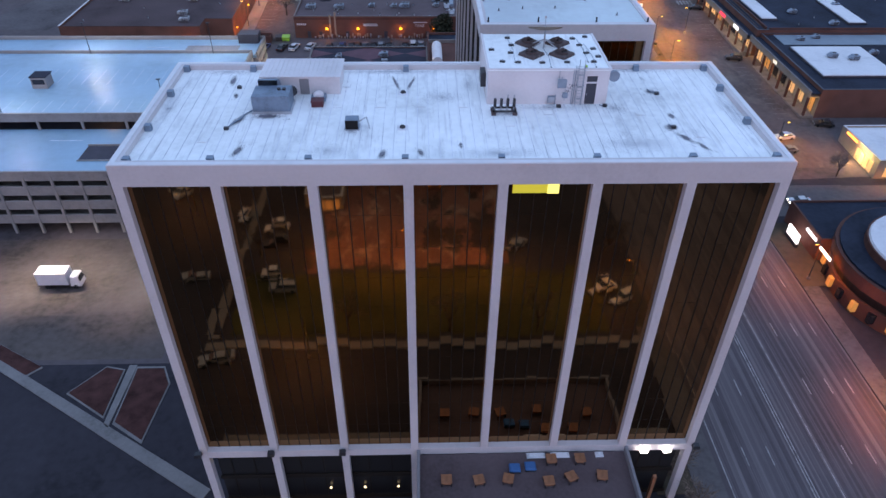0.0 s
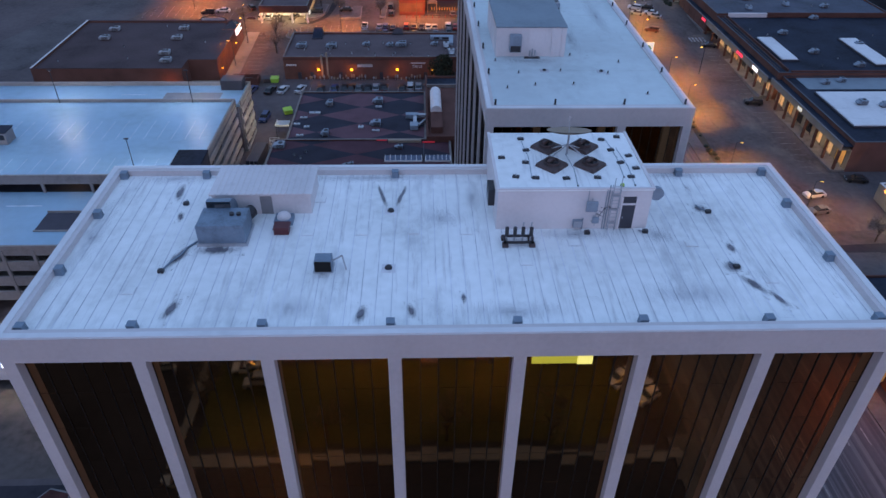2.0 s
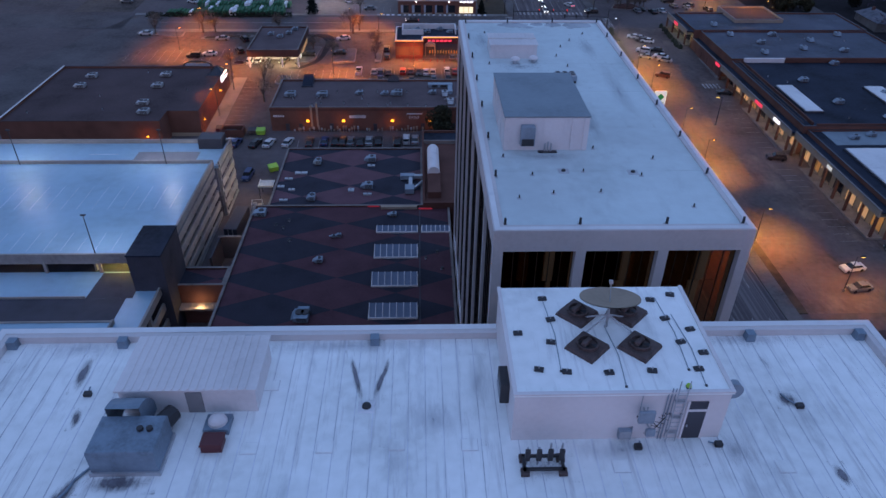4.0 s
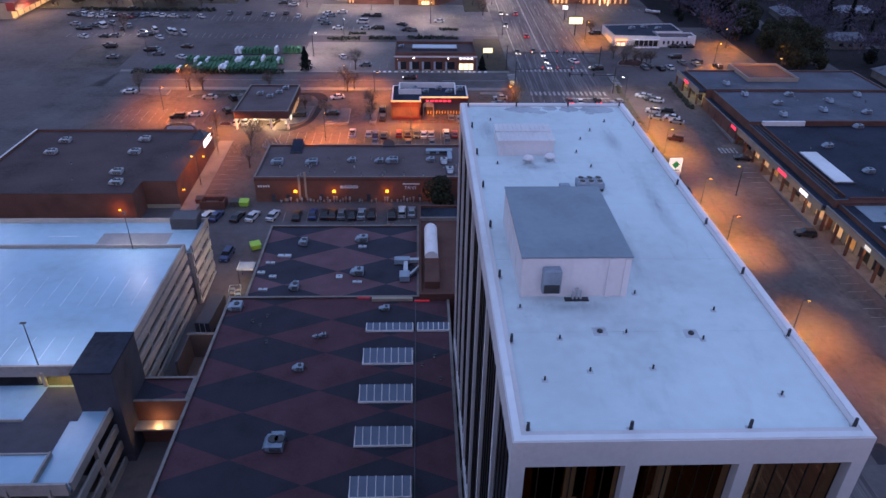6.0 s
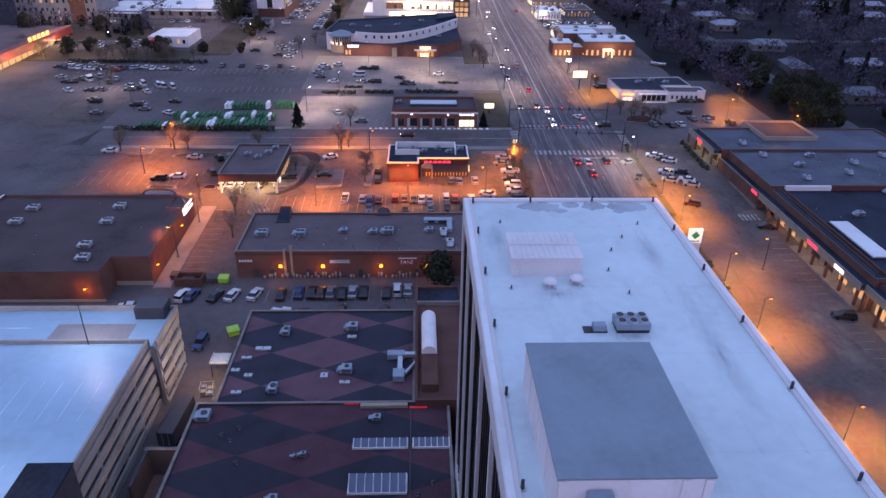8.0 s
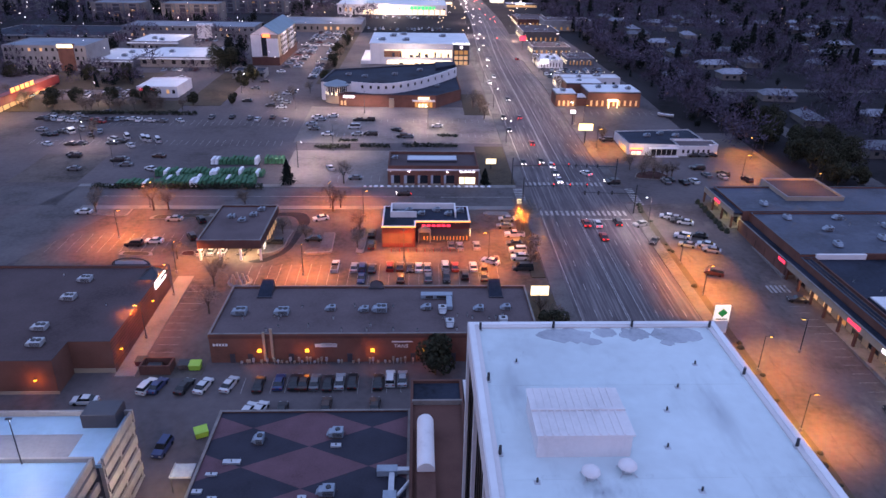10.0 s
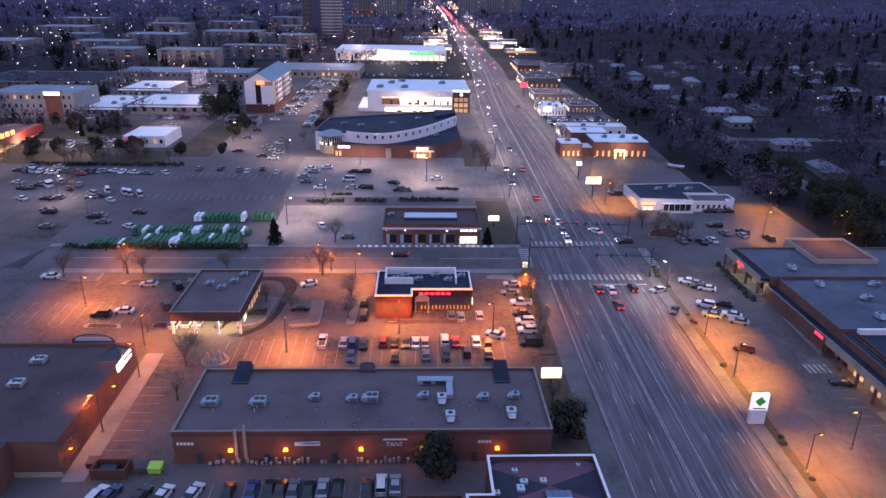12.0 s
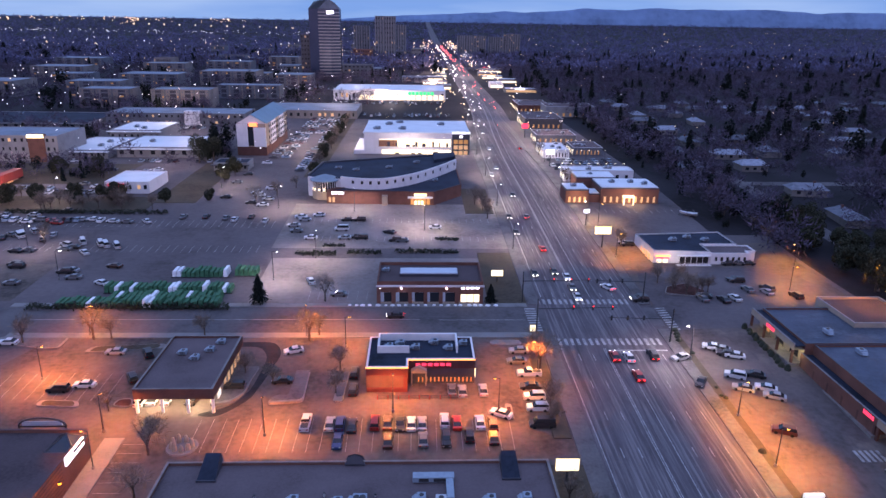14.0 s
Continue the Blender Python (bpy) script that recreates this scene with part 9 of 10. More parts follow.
park([(75.8, 274.7, 70, 'sedan_white'), (77.3, 273.3, 70, 'sedan_silver'), (79.3, 270.0, 70, 'sedan_white'), (77.8, 271.1, 70, 'sedan_black'), (75.6, 261.4, 65, 'suv_white'), (75.2, 256.2, 65, 'sedan_silver'), (80.1, 261.3, 65, 'sedan_black'), (79.9, 255.7, 65, 'sedan_white'), (80.2, 252.4, 65, 'sedan_silver'), (76.2, 240.4, 65, 'suv_maroon'), (67.2, 259.7, 150, 'sedan_black'), (66.7, 270.6, 110, 'sedan_silver'), (100.1, 316.3, 90, 'suv_black'), (100.3, 309.2, 10, 'sedan_grey'), (105.0, 307.2, 10, 'sedan_silver'), (112.1, 304.4, 10, 'suv_black'), (84.3, 302.5, 10, 'sedan_grey'), (93.7, 302.9, 10, 'sedan_white'), (90.0, 301.7, 10, 'sedan_black'), (76.3, 348.6, 90, 'suv_black')])
park([(-47.4, 197.8, -15, 'suv_white'), (-45.6, 198.0, -15, 'sedan_navy'), (-40.6, 197.7, -15, 'sedan_black'), (-37.1, 197.9, -15, 'sedan_white'), (-32.4, 198.3, -15, 'sedan_white'), (-57.2, 193.9, 90, 'sedan_white'), (-26.9, 198.2, 0, 'sedan_black'), (-23.2, 198.8, 0, 'sedan_navy'), (-20.4, 198.8, 0, 'sedan_black'), (-18.6, 198.7, 0, 'sedan_brown'), (-16.5, 198.7, 0, 'sedan_grey'), (-14.0, 198.4, 0, 'sedan_black'), (-11.8, 198.9, 0, 'sedan_silver'), (-9.4, 198.9, 0, 'sedan_black'), (-4.6, 198.7, 0, 'sedan_black'), (-2.3, 199.6, 0, 'suv_white'), (-0.0, 199.6, 0, 'sedan_silver'), (-27.3, 190.7, -15, 'sedan_white'), (-25.3, 190.9, -15, 'sedan_white'), (-21.3, 190.6, 0, 'sedan_black'), (-13.6, 191.9, 0, 'sedan_brown'), (-4.8, 191.7, 0, 'sedan_black')])
park([(-100.7, 323.0, 90, 'suv_black'), (-88.0, 327.6, 80, 'sedan_brown'), (-86.4, 314.6, 60, 'sedan_white'), (-100.4, 347.1, 30, 'van_white'), (-98.3, 346.1, 30, 'van_white'), (-94.3, 345.0, 30, 'van_white'), (-102.1, 339.2, 40, 'sedan_white'), (-107.7, 343.8, 90, 'sedan_black'), (-109.7, 342.2, 90, 'sedan_grey'), (-116.8, 327.0, 90, 'suv_black'), (-111.7, 314.4, 90, 'sedan_grey'), (-130.2, 355.8, 30, 'van_white'), (-121.4, 351.3, 30, 'sedan_black'), (-136.6, 369.9, 80, 'sedan_white'), (-132.0, 372.6, 80, 'sedan_red'), (-125.1, 368.8, 80, 'sedan_red'), (-117.9, 372.8, 90, 'sedan_silver'), (-113.9, 372.9, 90, 'sedan_white'), (-106.1, 371.0, 80, 'sedan_white'), (-100.8, 370.5, 80, 'sedan_grey'), (-94.0, 371.2, 40, 'sedan_white'), (-82.6, 376.8, 0, 'sedan_grey'), (-74.3, 377.0, 0, 'sedan_black')])
park([(-66.7, 375.7, 0, 'sedan_grey'), (-63.1, 373.8, 0, 'sedan_white'), (-57.7, 377.3, 0, 'sedan_black'), (-51.5, 372.6, 0, 'sedan_white'), (-58.2, 417.2, 90, 'suv_white'), (-60.7, 406.3, 90, 'sedan_white'), (-56.3, 420.1, 90, 'sedan_silver'), (-56.7, 392.6, 90, 'sedan_white'), (-61.8, 395.6, 90, 'sedan_black'), (-73.7, 443.1, 90, 'sedan_black'), (-75.1, 427.5, 90, 'sedan_grey'), (-56.1, 400.6, 90, 'sedan_silver'), (-62.8, 410.6, 90, 'sedan_white'), (-73.8, 403.4, 90, 'sedan_black'), (-147.8, 377.7, 80, 'sedan_grey'), (-137.7, 377.9, 80, 'sedan_silver'), (-128.1, 383.7, 80, 'sedan_black'), (-135.2, 352.9, 20, 'sedan_black'), (-119.9, 355.9, 20, 'sedan_silver'), (-96.2, 318.7, 90, 'sedan_grey')])
park([(-39.3, 377.6, 90, 'sedan_white'), (-37.3, 374.2, 90, 'sedan_silver'), (-32.8, 379.8, 90, 'sedan_white'), (-21.6, 374.5, 90, 'sedan_black'), (-17.0, 374.5, 90, 'suv_black'), (-22.6, 363.4, 90, 'van_white'), (-16.5, 355.5, 90, 'sedan_black'), (-5.4, 360.5, 60, 'sedan_black'), (-3.1, 352.2, 90, 'suv_black'), (-0.8, 351.7, 90, 'sedan_grey'), (10.8, 365.8, 90, 'sedan_white'), (-38.3, 361.3, 90, 'sedan_grey'), (-32.3, 354.2, 90, 'sedan_white'), (-40.3, 367.5, 90, 'sedan_silver'), (-20.7, 354.3, 90, 'sedan_silver'), (-26.8, 316.1, 20, 'sedan_white'), (-17.6, 306.8, 90, 'sedan_grey'), (-14.9, 354.4, 90, 'suv_black')])
park([(-67.0, 620.7, 0, 'sedan_white'), (-64.0, 585.6, 0, 'sedan_silver'), (-53.0, 557.7, 0, 'sedan_black'), (-61.9, 535.7, 0, 'sedan_silver'), (-52.1, 513.1, 0, 'sedan_black'), (-54.7, 498.9, 0, 'sedan_white'), (-60.6, 669.2, 0, 'sedan_white'), (-55.7, 593.9, 0, 'sedan_grey'), (-64.6, 512.5, 0, 'sedan_white'), (-79.5, 579.5, 0, 'sedan_grey'), (-117.8, 451.3, 90, 'sedan_white'), (-165.6, 470.0, 90, 'sedan_white'), (-138.4, 450.5, 90, 'sedan_black'), (-139.0, 422.6, 90, 'sedan_grey'), (-132.2, 417.9, 90, 'sedan_white'), (-157.7, 417.2, 90, 'sedan_black')])
park([(51.0, 271.2, 0, 'sedan_red'), (54.3, 270.7, 0, 'sedan_white'), (60.3, 271.7, 0, 'suv_black'), (54.0, 262.2, 0, 'sedan_red'), (49.4, 319.5, 180, 'sedan_white'), (49.4, 311.8, 180, 'sedan_grey'), (49.5, 305.1, 180, 'sedan_white'), (40.0, 322.5, 180, 'sedan_black'), (46.3, 323.9, 180, 'sedan_black'), (59.9, 311.9, 30, 'sedan_white'), (66.8, 304.3, 90, 'suv_black'), (-1.4, 293.1, 90, 'sedan_black')], True)
park([(46.2, 343.9, 0, 'sedan_red'), (39.5, 360.5, 180, 'sedan_black'), (45.9, 379.1, 0, 'sedan_grey'), (39.2, 379.0, 180, 'sedan_black'), (44.5, 408.9, 180, 'sedan_black'), (39.3, 444.7, 180, 'sedan_white'), (43.1, 460.3, 180, 'sedan_silver'), (63.2, 519.3, 0, 'sedan_black'), (44.9, 514.6, 180, 'sedan_white'), (49.4, 632.9, 180, 'sedan_white'), (47.2, 575.8, 180, 'sedan_grey'), (50.3, 697.6, 180, 'sedan_white'), (46.3, 609.4, 180, 'sedan_white'), (49.6, 800.5, 180, 'sedan_white')], True)
park([(84.9, 142.4, 100, 'sedan_white'), (83.2, 136.5, 100, 'sedan_grey'), (97.1, 148.4, 80, 'sedan_black'), (89.4, 187.9, 80, 'suv_black'), (90.6, 227.0, 80, 'sedan_black'), (-39.3, 181.6, 172, 'suv_navy')])
park([(-150.4, 373.3, 90, 'sedan_black'), (-146.0, 373.0, 90, 'suv_white'), (-141.5, 372.6, 90, 'sedan_silver'), (-137.4, 372.2, 90, 'sedan_black'), (-132.6, 372.0, 90, 'suv_grey'), (-127.2, 371.2, 90, 'sedan_red'), (-130.8, 354.8, 40, 'van_white'), (-128.1, 359.3, 40, 'suv_silver'), (-132.6, 340.3, 60, 'sedan_white'), (-124.2, 340.4, 80, 'sedan_black'), (-120.5, 341.2, 80, 'sedan_grey'), (-99.2, 324.1, 80, 'sedan_silver'), (-118.1, 328.5, 80, 'suv_black'), (-134.0, 356.0, 60, 'sedan_grey'), (-138.0, 351.5, 70, 'sedan_black'), (-143.0, 358.0, 80, 'sedan_silver'), (-107.0, 349.0, 30, 'van_white'), (-111.0, 346.0, 60, 'suv_silver')], False)
park([(85.7, 304.5, 60, 'sedan_black'), (99.9, 317.3, 80, 'sedan_black'), (106.4, 310.0, 20, 'suv_black'), (104.0, 331.0, 90, 'sedan_black'), (107.0, 331.2, 90, 'sedan_grey'), (110.2, 331.2, 90, 'sedan_black'), (75.8, 349.7, 70, 'sedan_black'), (67.0, 303.3, 90, 'suv_black')], False)
park([(77.1, 116.1, 90, 'sedan_white')], True)

ob = thing("box_truck", "white box truck parked on the open lot", "truck", (-62.9, 94.3, gz(-62.9, 94.3) + 0.08), -90)
part("box", Mesh().box(-1.2, 1.2, -3.6, 1.6, 1.0, 3.5, 0.06), "white_wall", ob)
part("cab", Mesh().frustum(-1.05, 1.05, 1.75, 3.6, 0.6, 2.6, 0.08, 0.3), "white_wall", ob)
part("windscreen", Mesh().quad((-0.9, 3.55, 1.5), (0.9, 3.55, 1.5), (0.85, 3.36, 2.4), (-0.85, 3.36, 2.4)), "car_glass", ob)
part("chassis", Mesh().box(-0.5, 0.5, -3.5, 3.4, 0.55, 1.0), "dark_metal", ob)
for sx in (-0.95, 0.95):
    for sy in (-2.2, 2.6):
        part("wheel", Mesh().tube((sx - 0.14, sy, 0.45), (sx + 0.14, sy, 0.45), 0.45, 0.45, 14), "rubber", ob)


# ---- cars in the far lots ----
def far_cars(colour, label, rows):
    """Many small parked cars in one mesh, for lots too distant to tell them apart."""
    body, glass = Mesh(), Mesh()
    for x, y, turn in rows:
        m = pose(x, y, gz(x, y) + 0.1, 0, 0, turn)
        for mesh, (x0, x1, y0, y1, z0, z1, dx, dy) in ((body, (-0.9, 0.9, -2.3, 2.3, 0.25, 0.95, 0.06, 0.08)), (glass, (-0.82, 0.82, -1.7, 1.1, 0.95, 1.4, 0.16, 0.6)), (body, (-0.66, 0.66, -1.1, 0.5, 1.4, 1.47, 0.05, 0.08))):
            k = len(mesh.v)
            mesh.frustum(x0, x1, y0, y1, z0, z1, dx, dy)
            mesh.v[k:] = [tuple(m @ Vector(v)) for v in mesh.v[k:]]
    ob = tagged(part("parked_cars", body, colour), label, "cars", kind="stuff")
    part("glass", glass, "car_glass", ob)


frng = random.Random(41)
lots_far = []
for x, y0, y1 in ((-70.5, 470, 640), (-64.5, 480, 640), (-52.0, 450, 640), (-58.0, 560, 640)):
    lots_far += [(x + frng.uniform(-0.4, 0.4), y, 90 + frng.uniform(-4, 4)) for y in np.arange(y0, y1, 2.9) if frng.random() < 0.5]
for y, x0, x1 in ((372.5, -150, -100), (409, -175, -128), (415, -175, -128), (447, -128, -96), (472, -136, -92), (655, -36, 28), (664, -36, 28), (740, -70, 25), (748, -70, 25), (756, -60, 25), (860, -150, -60), (870, -150, -60), (890, -150, -70), (585, -200, -130), (592, -200, -130), (660, -30, 30)):
    lots_far += [(x, y + frng.uniform(-0.5, 0.5), frng.uniform(-5, 5)) for x in np.arange(x0, x1, 2.8) if frng.random() < 0.5]
for y in (455, 462, 470, 477, 484, 525, 532):
    lots_far += [(x, y + frng.uniform(-0.5, 0.5), frng.uniform(-5, 5)) for x in np.arange(73, 106, 2.7) if frng.random() < 0.62]
for colour, label, pick in (("white_wall", "pale cars parked in rows in the far lots", 0), ("dark_wall", "dark cars parked in rows in the far lots", 1), ("ac", "grey cars parked in rows in the far lots", 2), ("dark_red", "red cars parked in rows in the far lots", 3)):
    far_cars(colour, label, [r for i, r in enumerate(lots_far) if (0, 1, 2, 1, 2, 0, 1, 3, 1, 2)[i % 10] == pick])


# ---- trees ----
def bare_crown(rng, h, r, n, blade):
    """Twigs of a leafless crown as thin slivers, with an uneven outline and gaps."""
    m = Mesh()
    lobes = [(rng.uniform(-0.5, 0.5) * r, rng.uniform(-0.5, 0.5) * r, h * rng.uniform(0.5, 0.85), r * rng.uniform(0.4, 0.62)) for _ in range(6)]
    for k in range(n):
        cx, cy, cz, cr = lobes[k % 6]
        d = Vector((rng.gauss(0, 1), rng.gauss(0, 1), rng.gauss(0.2, 0.8))).normalized()
        p = Vector((cx, cy, cz)) + d * cr * rng.uniform(0.25, 1.0)
        e = (d + Vector((rng.uniform(-0.5, 0.5), rng.uniform(-0.5, 0.5), rng.uniform(0, 0.7)))).normalized()
        s = e.orthogonal().normalized() * blade * rng.uniform(0.6, 1.2)
        L = cr * rng.uniform(0.35, 0.7)
        m.quad(p - s, p + s, p + e * L)
    return m


def limbs(rng, h, r):
    m = Mesh().tube((0, 0, -0.1), (0, 0, h * 0.4), 0.035 * h, 0.024 * h, 7)
    for k in range(7):
        a = 2 * math.pi * k / 7 + rng.uniform(-0.3, 0.3)
        z0 = h * rng.uniform(0.25, 0.42)
        q = (0.55 * r * math.cos(a), 0.55 * r * math.sin(a), h * rng.uniform(0.6, 0.85))
        m.tube((0, 0, z0), q, 0.016 * h, 0.005 * h, 5)
    return m


def conifer_crown(rng, h, r, n, blade):
    m = Mesh()
    for k in range(n):
        u = rng.random() ** 0.75
        z = h * (0.08 + 0.9 * u)
        rr = r * (1 - u) ** 0.85 + 0.15
        a = rng.uniform(0, 2 * math.pi)
        p = Vector((rr * 0.25 * math.cos(a), rr * 0.25 * math.sin(a), z + 0.1 * h * (1 - u)))
        reach = rr * rng.uniform(0.45, 1.1) * (0.8 + 0.5 * noise.noise((2.2 * math.cos(a), 2.2 * math.sin(a), 9.0 * u)))
        q = Vector((reach * math.cos(a), reach * math.sin(a), z - 0.05 * h))
        s = Vector((-math.sin(a), math.cos(a), 0)) * blade * rng.uniform(0.7, 1.4)
        m.quad(p, q - s, q + Vector((0, 0, -0.03 * h)), q + s)
    return m


def round_crown(rng, h, r, n, blade):
    """A dense rounded evergreen crown of many small sprays over uneven lobes."""
    m = Mesh()
    lobes = [(0, 0, h * 0.55, 1.0)] + [(rng.uniform(-0.55, 0.55) * r, rng.uniform(-0.55, 0.55) * r, h * rng.uniform(0.3, 0.85), rng.uniform(0.4, 0.6)) for _ in range(9)]
    for k in range(n):
        cx, cy, cz, s = lobes[k % len(lobes)]
        d = Vector((rng.gauss(0, 1), rng.gauss(0, 1), rng.gauss(0, 1))).normalized()
        q = rng.uniform(0.7, 1.05)
        p = Vector((cx + d.x * r * 0.8 * s * q, cy + d.y * r * 0.8 * s * q, cz + d.z * h * 0.42 * s * q))
        if p.z < 0.4:
            continue
        u = d.orthogonal().normalized()
        w = d.cross(u)
        a = rng.uniform(0, 2 * math.pi)
        e, f = u * math.cos(a) + w * math.sin(a), w * math.cos(a) - u * math.sin(a)
        b = blade * rng.uniform(0.6, 1.3)
        m.quad(p - e * b, p + f * b * 0.5 + d * b * 0.4, p + e * b, p - f * b * 0.5 - d * b * 0.2)
    return m


rng = random.Random(5)
tree_types = {}


def tree(x, y, h, kind, label):
    key = (kind, round(h))
    m = pose(x, y, gz(x, y), 0, 0, rng.uniform(0, 360))
    if key in tree_types:
        return copy_thing(tree_types[key], m)
    ob = thing("tree", label, "tree", (x, y, gz(x, y)), 0, group="bare trees" if kind == "bare" else "evergreen trees")
    if kind == "bare":
        part("trunk", limbs(rng, h, h * 0.4), "bark", ob)
        part("crown", bare_crown(rng, h, h * 0.46, 760, 0.05), "lamplit_twig", ob)
    else:
        part("trunk", Mesh().tube((0, 0, -0.1), (0, 0, h * 0.8), 0.025 * h, 0.01 * h, 7), "bark", ob)
        part("crown", round_crown(rng, h, h * 0.46, 2600, 0.36) if kind == "wide" else conifer_crown(rng, h, h * 0.34, 900, 0.17), "wide_needle" if kind == "wide" else "needle", ob)
    tree_types[key] = ob
    return ob


BARE = "leafless winter street tree, fine twigs paled to look lamp-lit"
PINE = "dark dense evergreen tree"
for x, y, h in ((-74.2, 281.0, 9), (-70.0, 281.2, 6), (-22.0, 280.4, 9), (-27.0, 260.2, 5), (-12.9, 256.0, 6), (-13.0, 266.0, 6), (32.4, 266.0, 9), (32.5, 272.0, 7), (32.0, 251.0, 6), (31.0, 244.0, 6), (-45.0, 236.0, 8), (-43.0, 224.0, 7), (-58.0, 250.2, 5), (30.0, 222.0, 6), (31.5, 216.5, 6), (-34.0, 265.0, 5), (30.0, 388.0, 8), (27.5, 396.0, 8), (31.0, 378.0, 7), (31.0, 60.0, 6), (32.0, 53.0, 6), (32.5, 47.0, 6), (74.0, 348.0, 6), (80.0, 312.0, 7), (84.0, 306.0, 6), (88.0, 308.0, 6), (76.0, 316.0, 6), (-21.0, 303.0, 7), (72.0, 430.0, 7), (71.0, 500.0, 7), (96.0, 108.0, 6), (102.0, 124.0, 6), (90.0, 126.5, 6), (-20.0, 283.0, 6), (-48.0, 282.6, 6), (-90.0, 279.0, 7)):
    tree(x, y, h, "bare", BARE)
for x, y, h in ((6.4, 201.6, 8.6), (30.6, 211.5, 8.4)):
    tree(x, y, h, "wide", PINE + " beside the brick shops")
for x, y, h in ((-38.8, 301.8, 9), (24.6, 302.0, 6), ):
    tree(x, y, h, "pine", PINE)
for x, y, h in ((-104, 470, 14), (-98, 474, 13), (-114.2, 395.7, 9), (-154.2, 391.9, 9), (-130.2, 395.3, 8), (-81.3, 430.3, 8), (-79.7, 442.8, 9), (-79.4, 399.5, 5), (-95.7, 396.1, 6), (-140, 440, 10), (-157.2, 440, 9), (-190, 430, 12), (-146, 396, 7), (-122, 400, 6)):
    tree(x, y, h, "wide", PINE)
for k in range(24):
    tree(rng.uniform(133, 153), 298 + 3.2 * k + rng.uniform(-2, 2), rng.choice((7, 9, 11, 13)), "wide", PINE)
for k in range(30):
    tree(rng.uniform(-200, -102), rng.uniform(385, 403), rng.choice((5, 6, 7)), "bare", BARE)
for k in range(14):
    tree(-44.5 + rng.uniform(-1.5, 1.5), 445 + 13.5 * k, rng.choice((6, 7, 8)), "bare" if k % 3 else "wide", BARE if k % 3 else PINE)
for x, y in ((-119.4, 348.6), (-108, 384), (-128, 386), (-98, 388), (-138, 384), (-60, 396), (-54, 408), (-48, 420), (78, 309), (83, 311), (81, 306), (86.5, 308.5), (126, 350), (128, 366), (125, 384), (127, 400)):
    tree(x, y, rng.choice((5, 6, 7)), "bare", BARE)


def stuff(name, label, category, verts, faces, mat):
    me = bpy.data.meshes.new(name)
    me.from_pydata(verts, [], faces)
    me.materials.append(M[mat])
    return tagged(new(name, me), label, category, kind="stuff")


def scatter(protos, places, name, label, mat):
    """Joins many turned and scaled copies of a few crowns into one mesh."""
    vs, fs, off = [], [], 0
    for x, y, s, k in places:
        pv, pf = protos[k % len(protos)]
        a = rng.uniform(0, 2 * math.pi)
        c, d = math.cos(a) * s, math.sin(a) * s
        q = np.empty_like(pv)
        q[:, 0] = pv[:, 0] * c - pv[:, 1] * d + x
        q[:, 1] = pv[:, 0] * d + pv[:, 1] * c + y
        q[:, 2] = pv[:, 2] * s * rng.uniform(0.85, 1.15) + gz(x, y)
        vs.append(q)
        fs.append(pf + off)
        off += len(pv)
    v = np.concatenate(vs)
    f = np.concatenate(fs)
    me = bpy.data.meshes.new(name)
    me.vertices.add(len(v))
    me.vertices.foreach_set("co", v.astype(np.float32).ravel())
    n = f.shape[1]
    me.loops.add(len(f) * n)
    me.loops.foreach_set("vertex_index", f.astype(np.int32).ravel())
    me.polygons.add(len(f))
    me.polygons.foreach_set("loop_start", np.arange(0, len(f) * n, n, dtype=np.int32))
    me.polygons.foreach_set("loop_total", np.full(len(f), n, dtype=np.int32))
    me.update(calc_edges=True)
    me.materials.append(M[mat])
    return tagged(new(name, me), label, "woods", kind="stuff")


def proto(m):
    return np.array(m.v, dtype=float), np.array(m.f, dtype=int)


bare_near = [proto(bare_crown(rng, 9.0, 4.8, 84, 0.23)) for _ in range(5)]
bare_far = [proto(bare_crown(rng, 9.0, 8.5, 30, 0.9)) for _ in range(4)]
pine_near = [proto(conifer_crown(rng, 12.5, 2.9, 170, 0.55)), proto(round_crown(rng, 9.5, 3.6, 240, 0.75)), proto(conifer_crown(rng, 10.0, 3.4, 170, 0.6)), proto(round_crown(rng, 12.0, 3.2, 240, 0.7))]

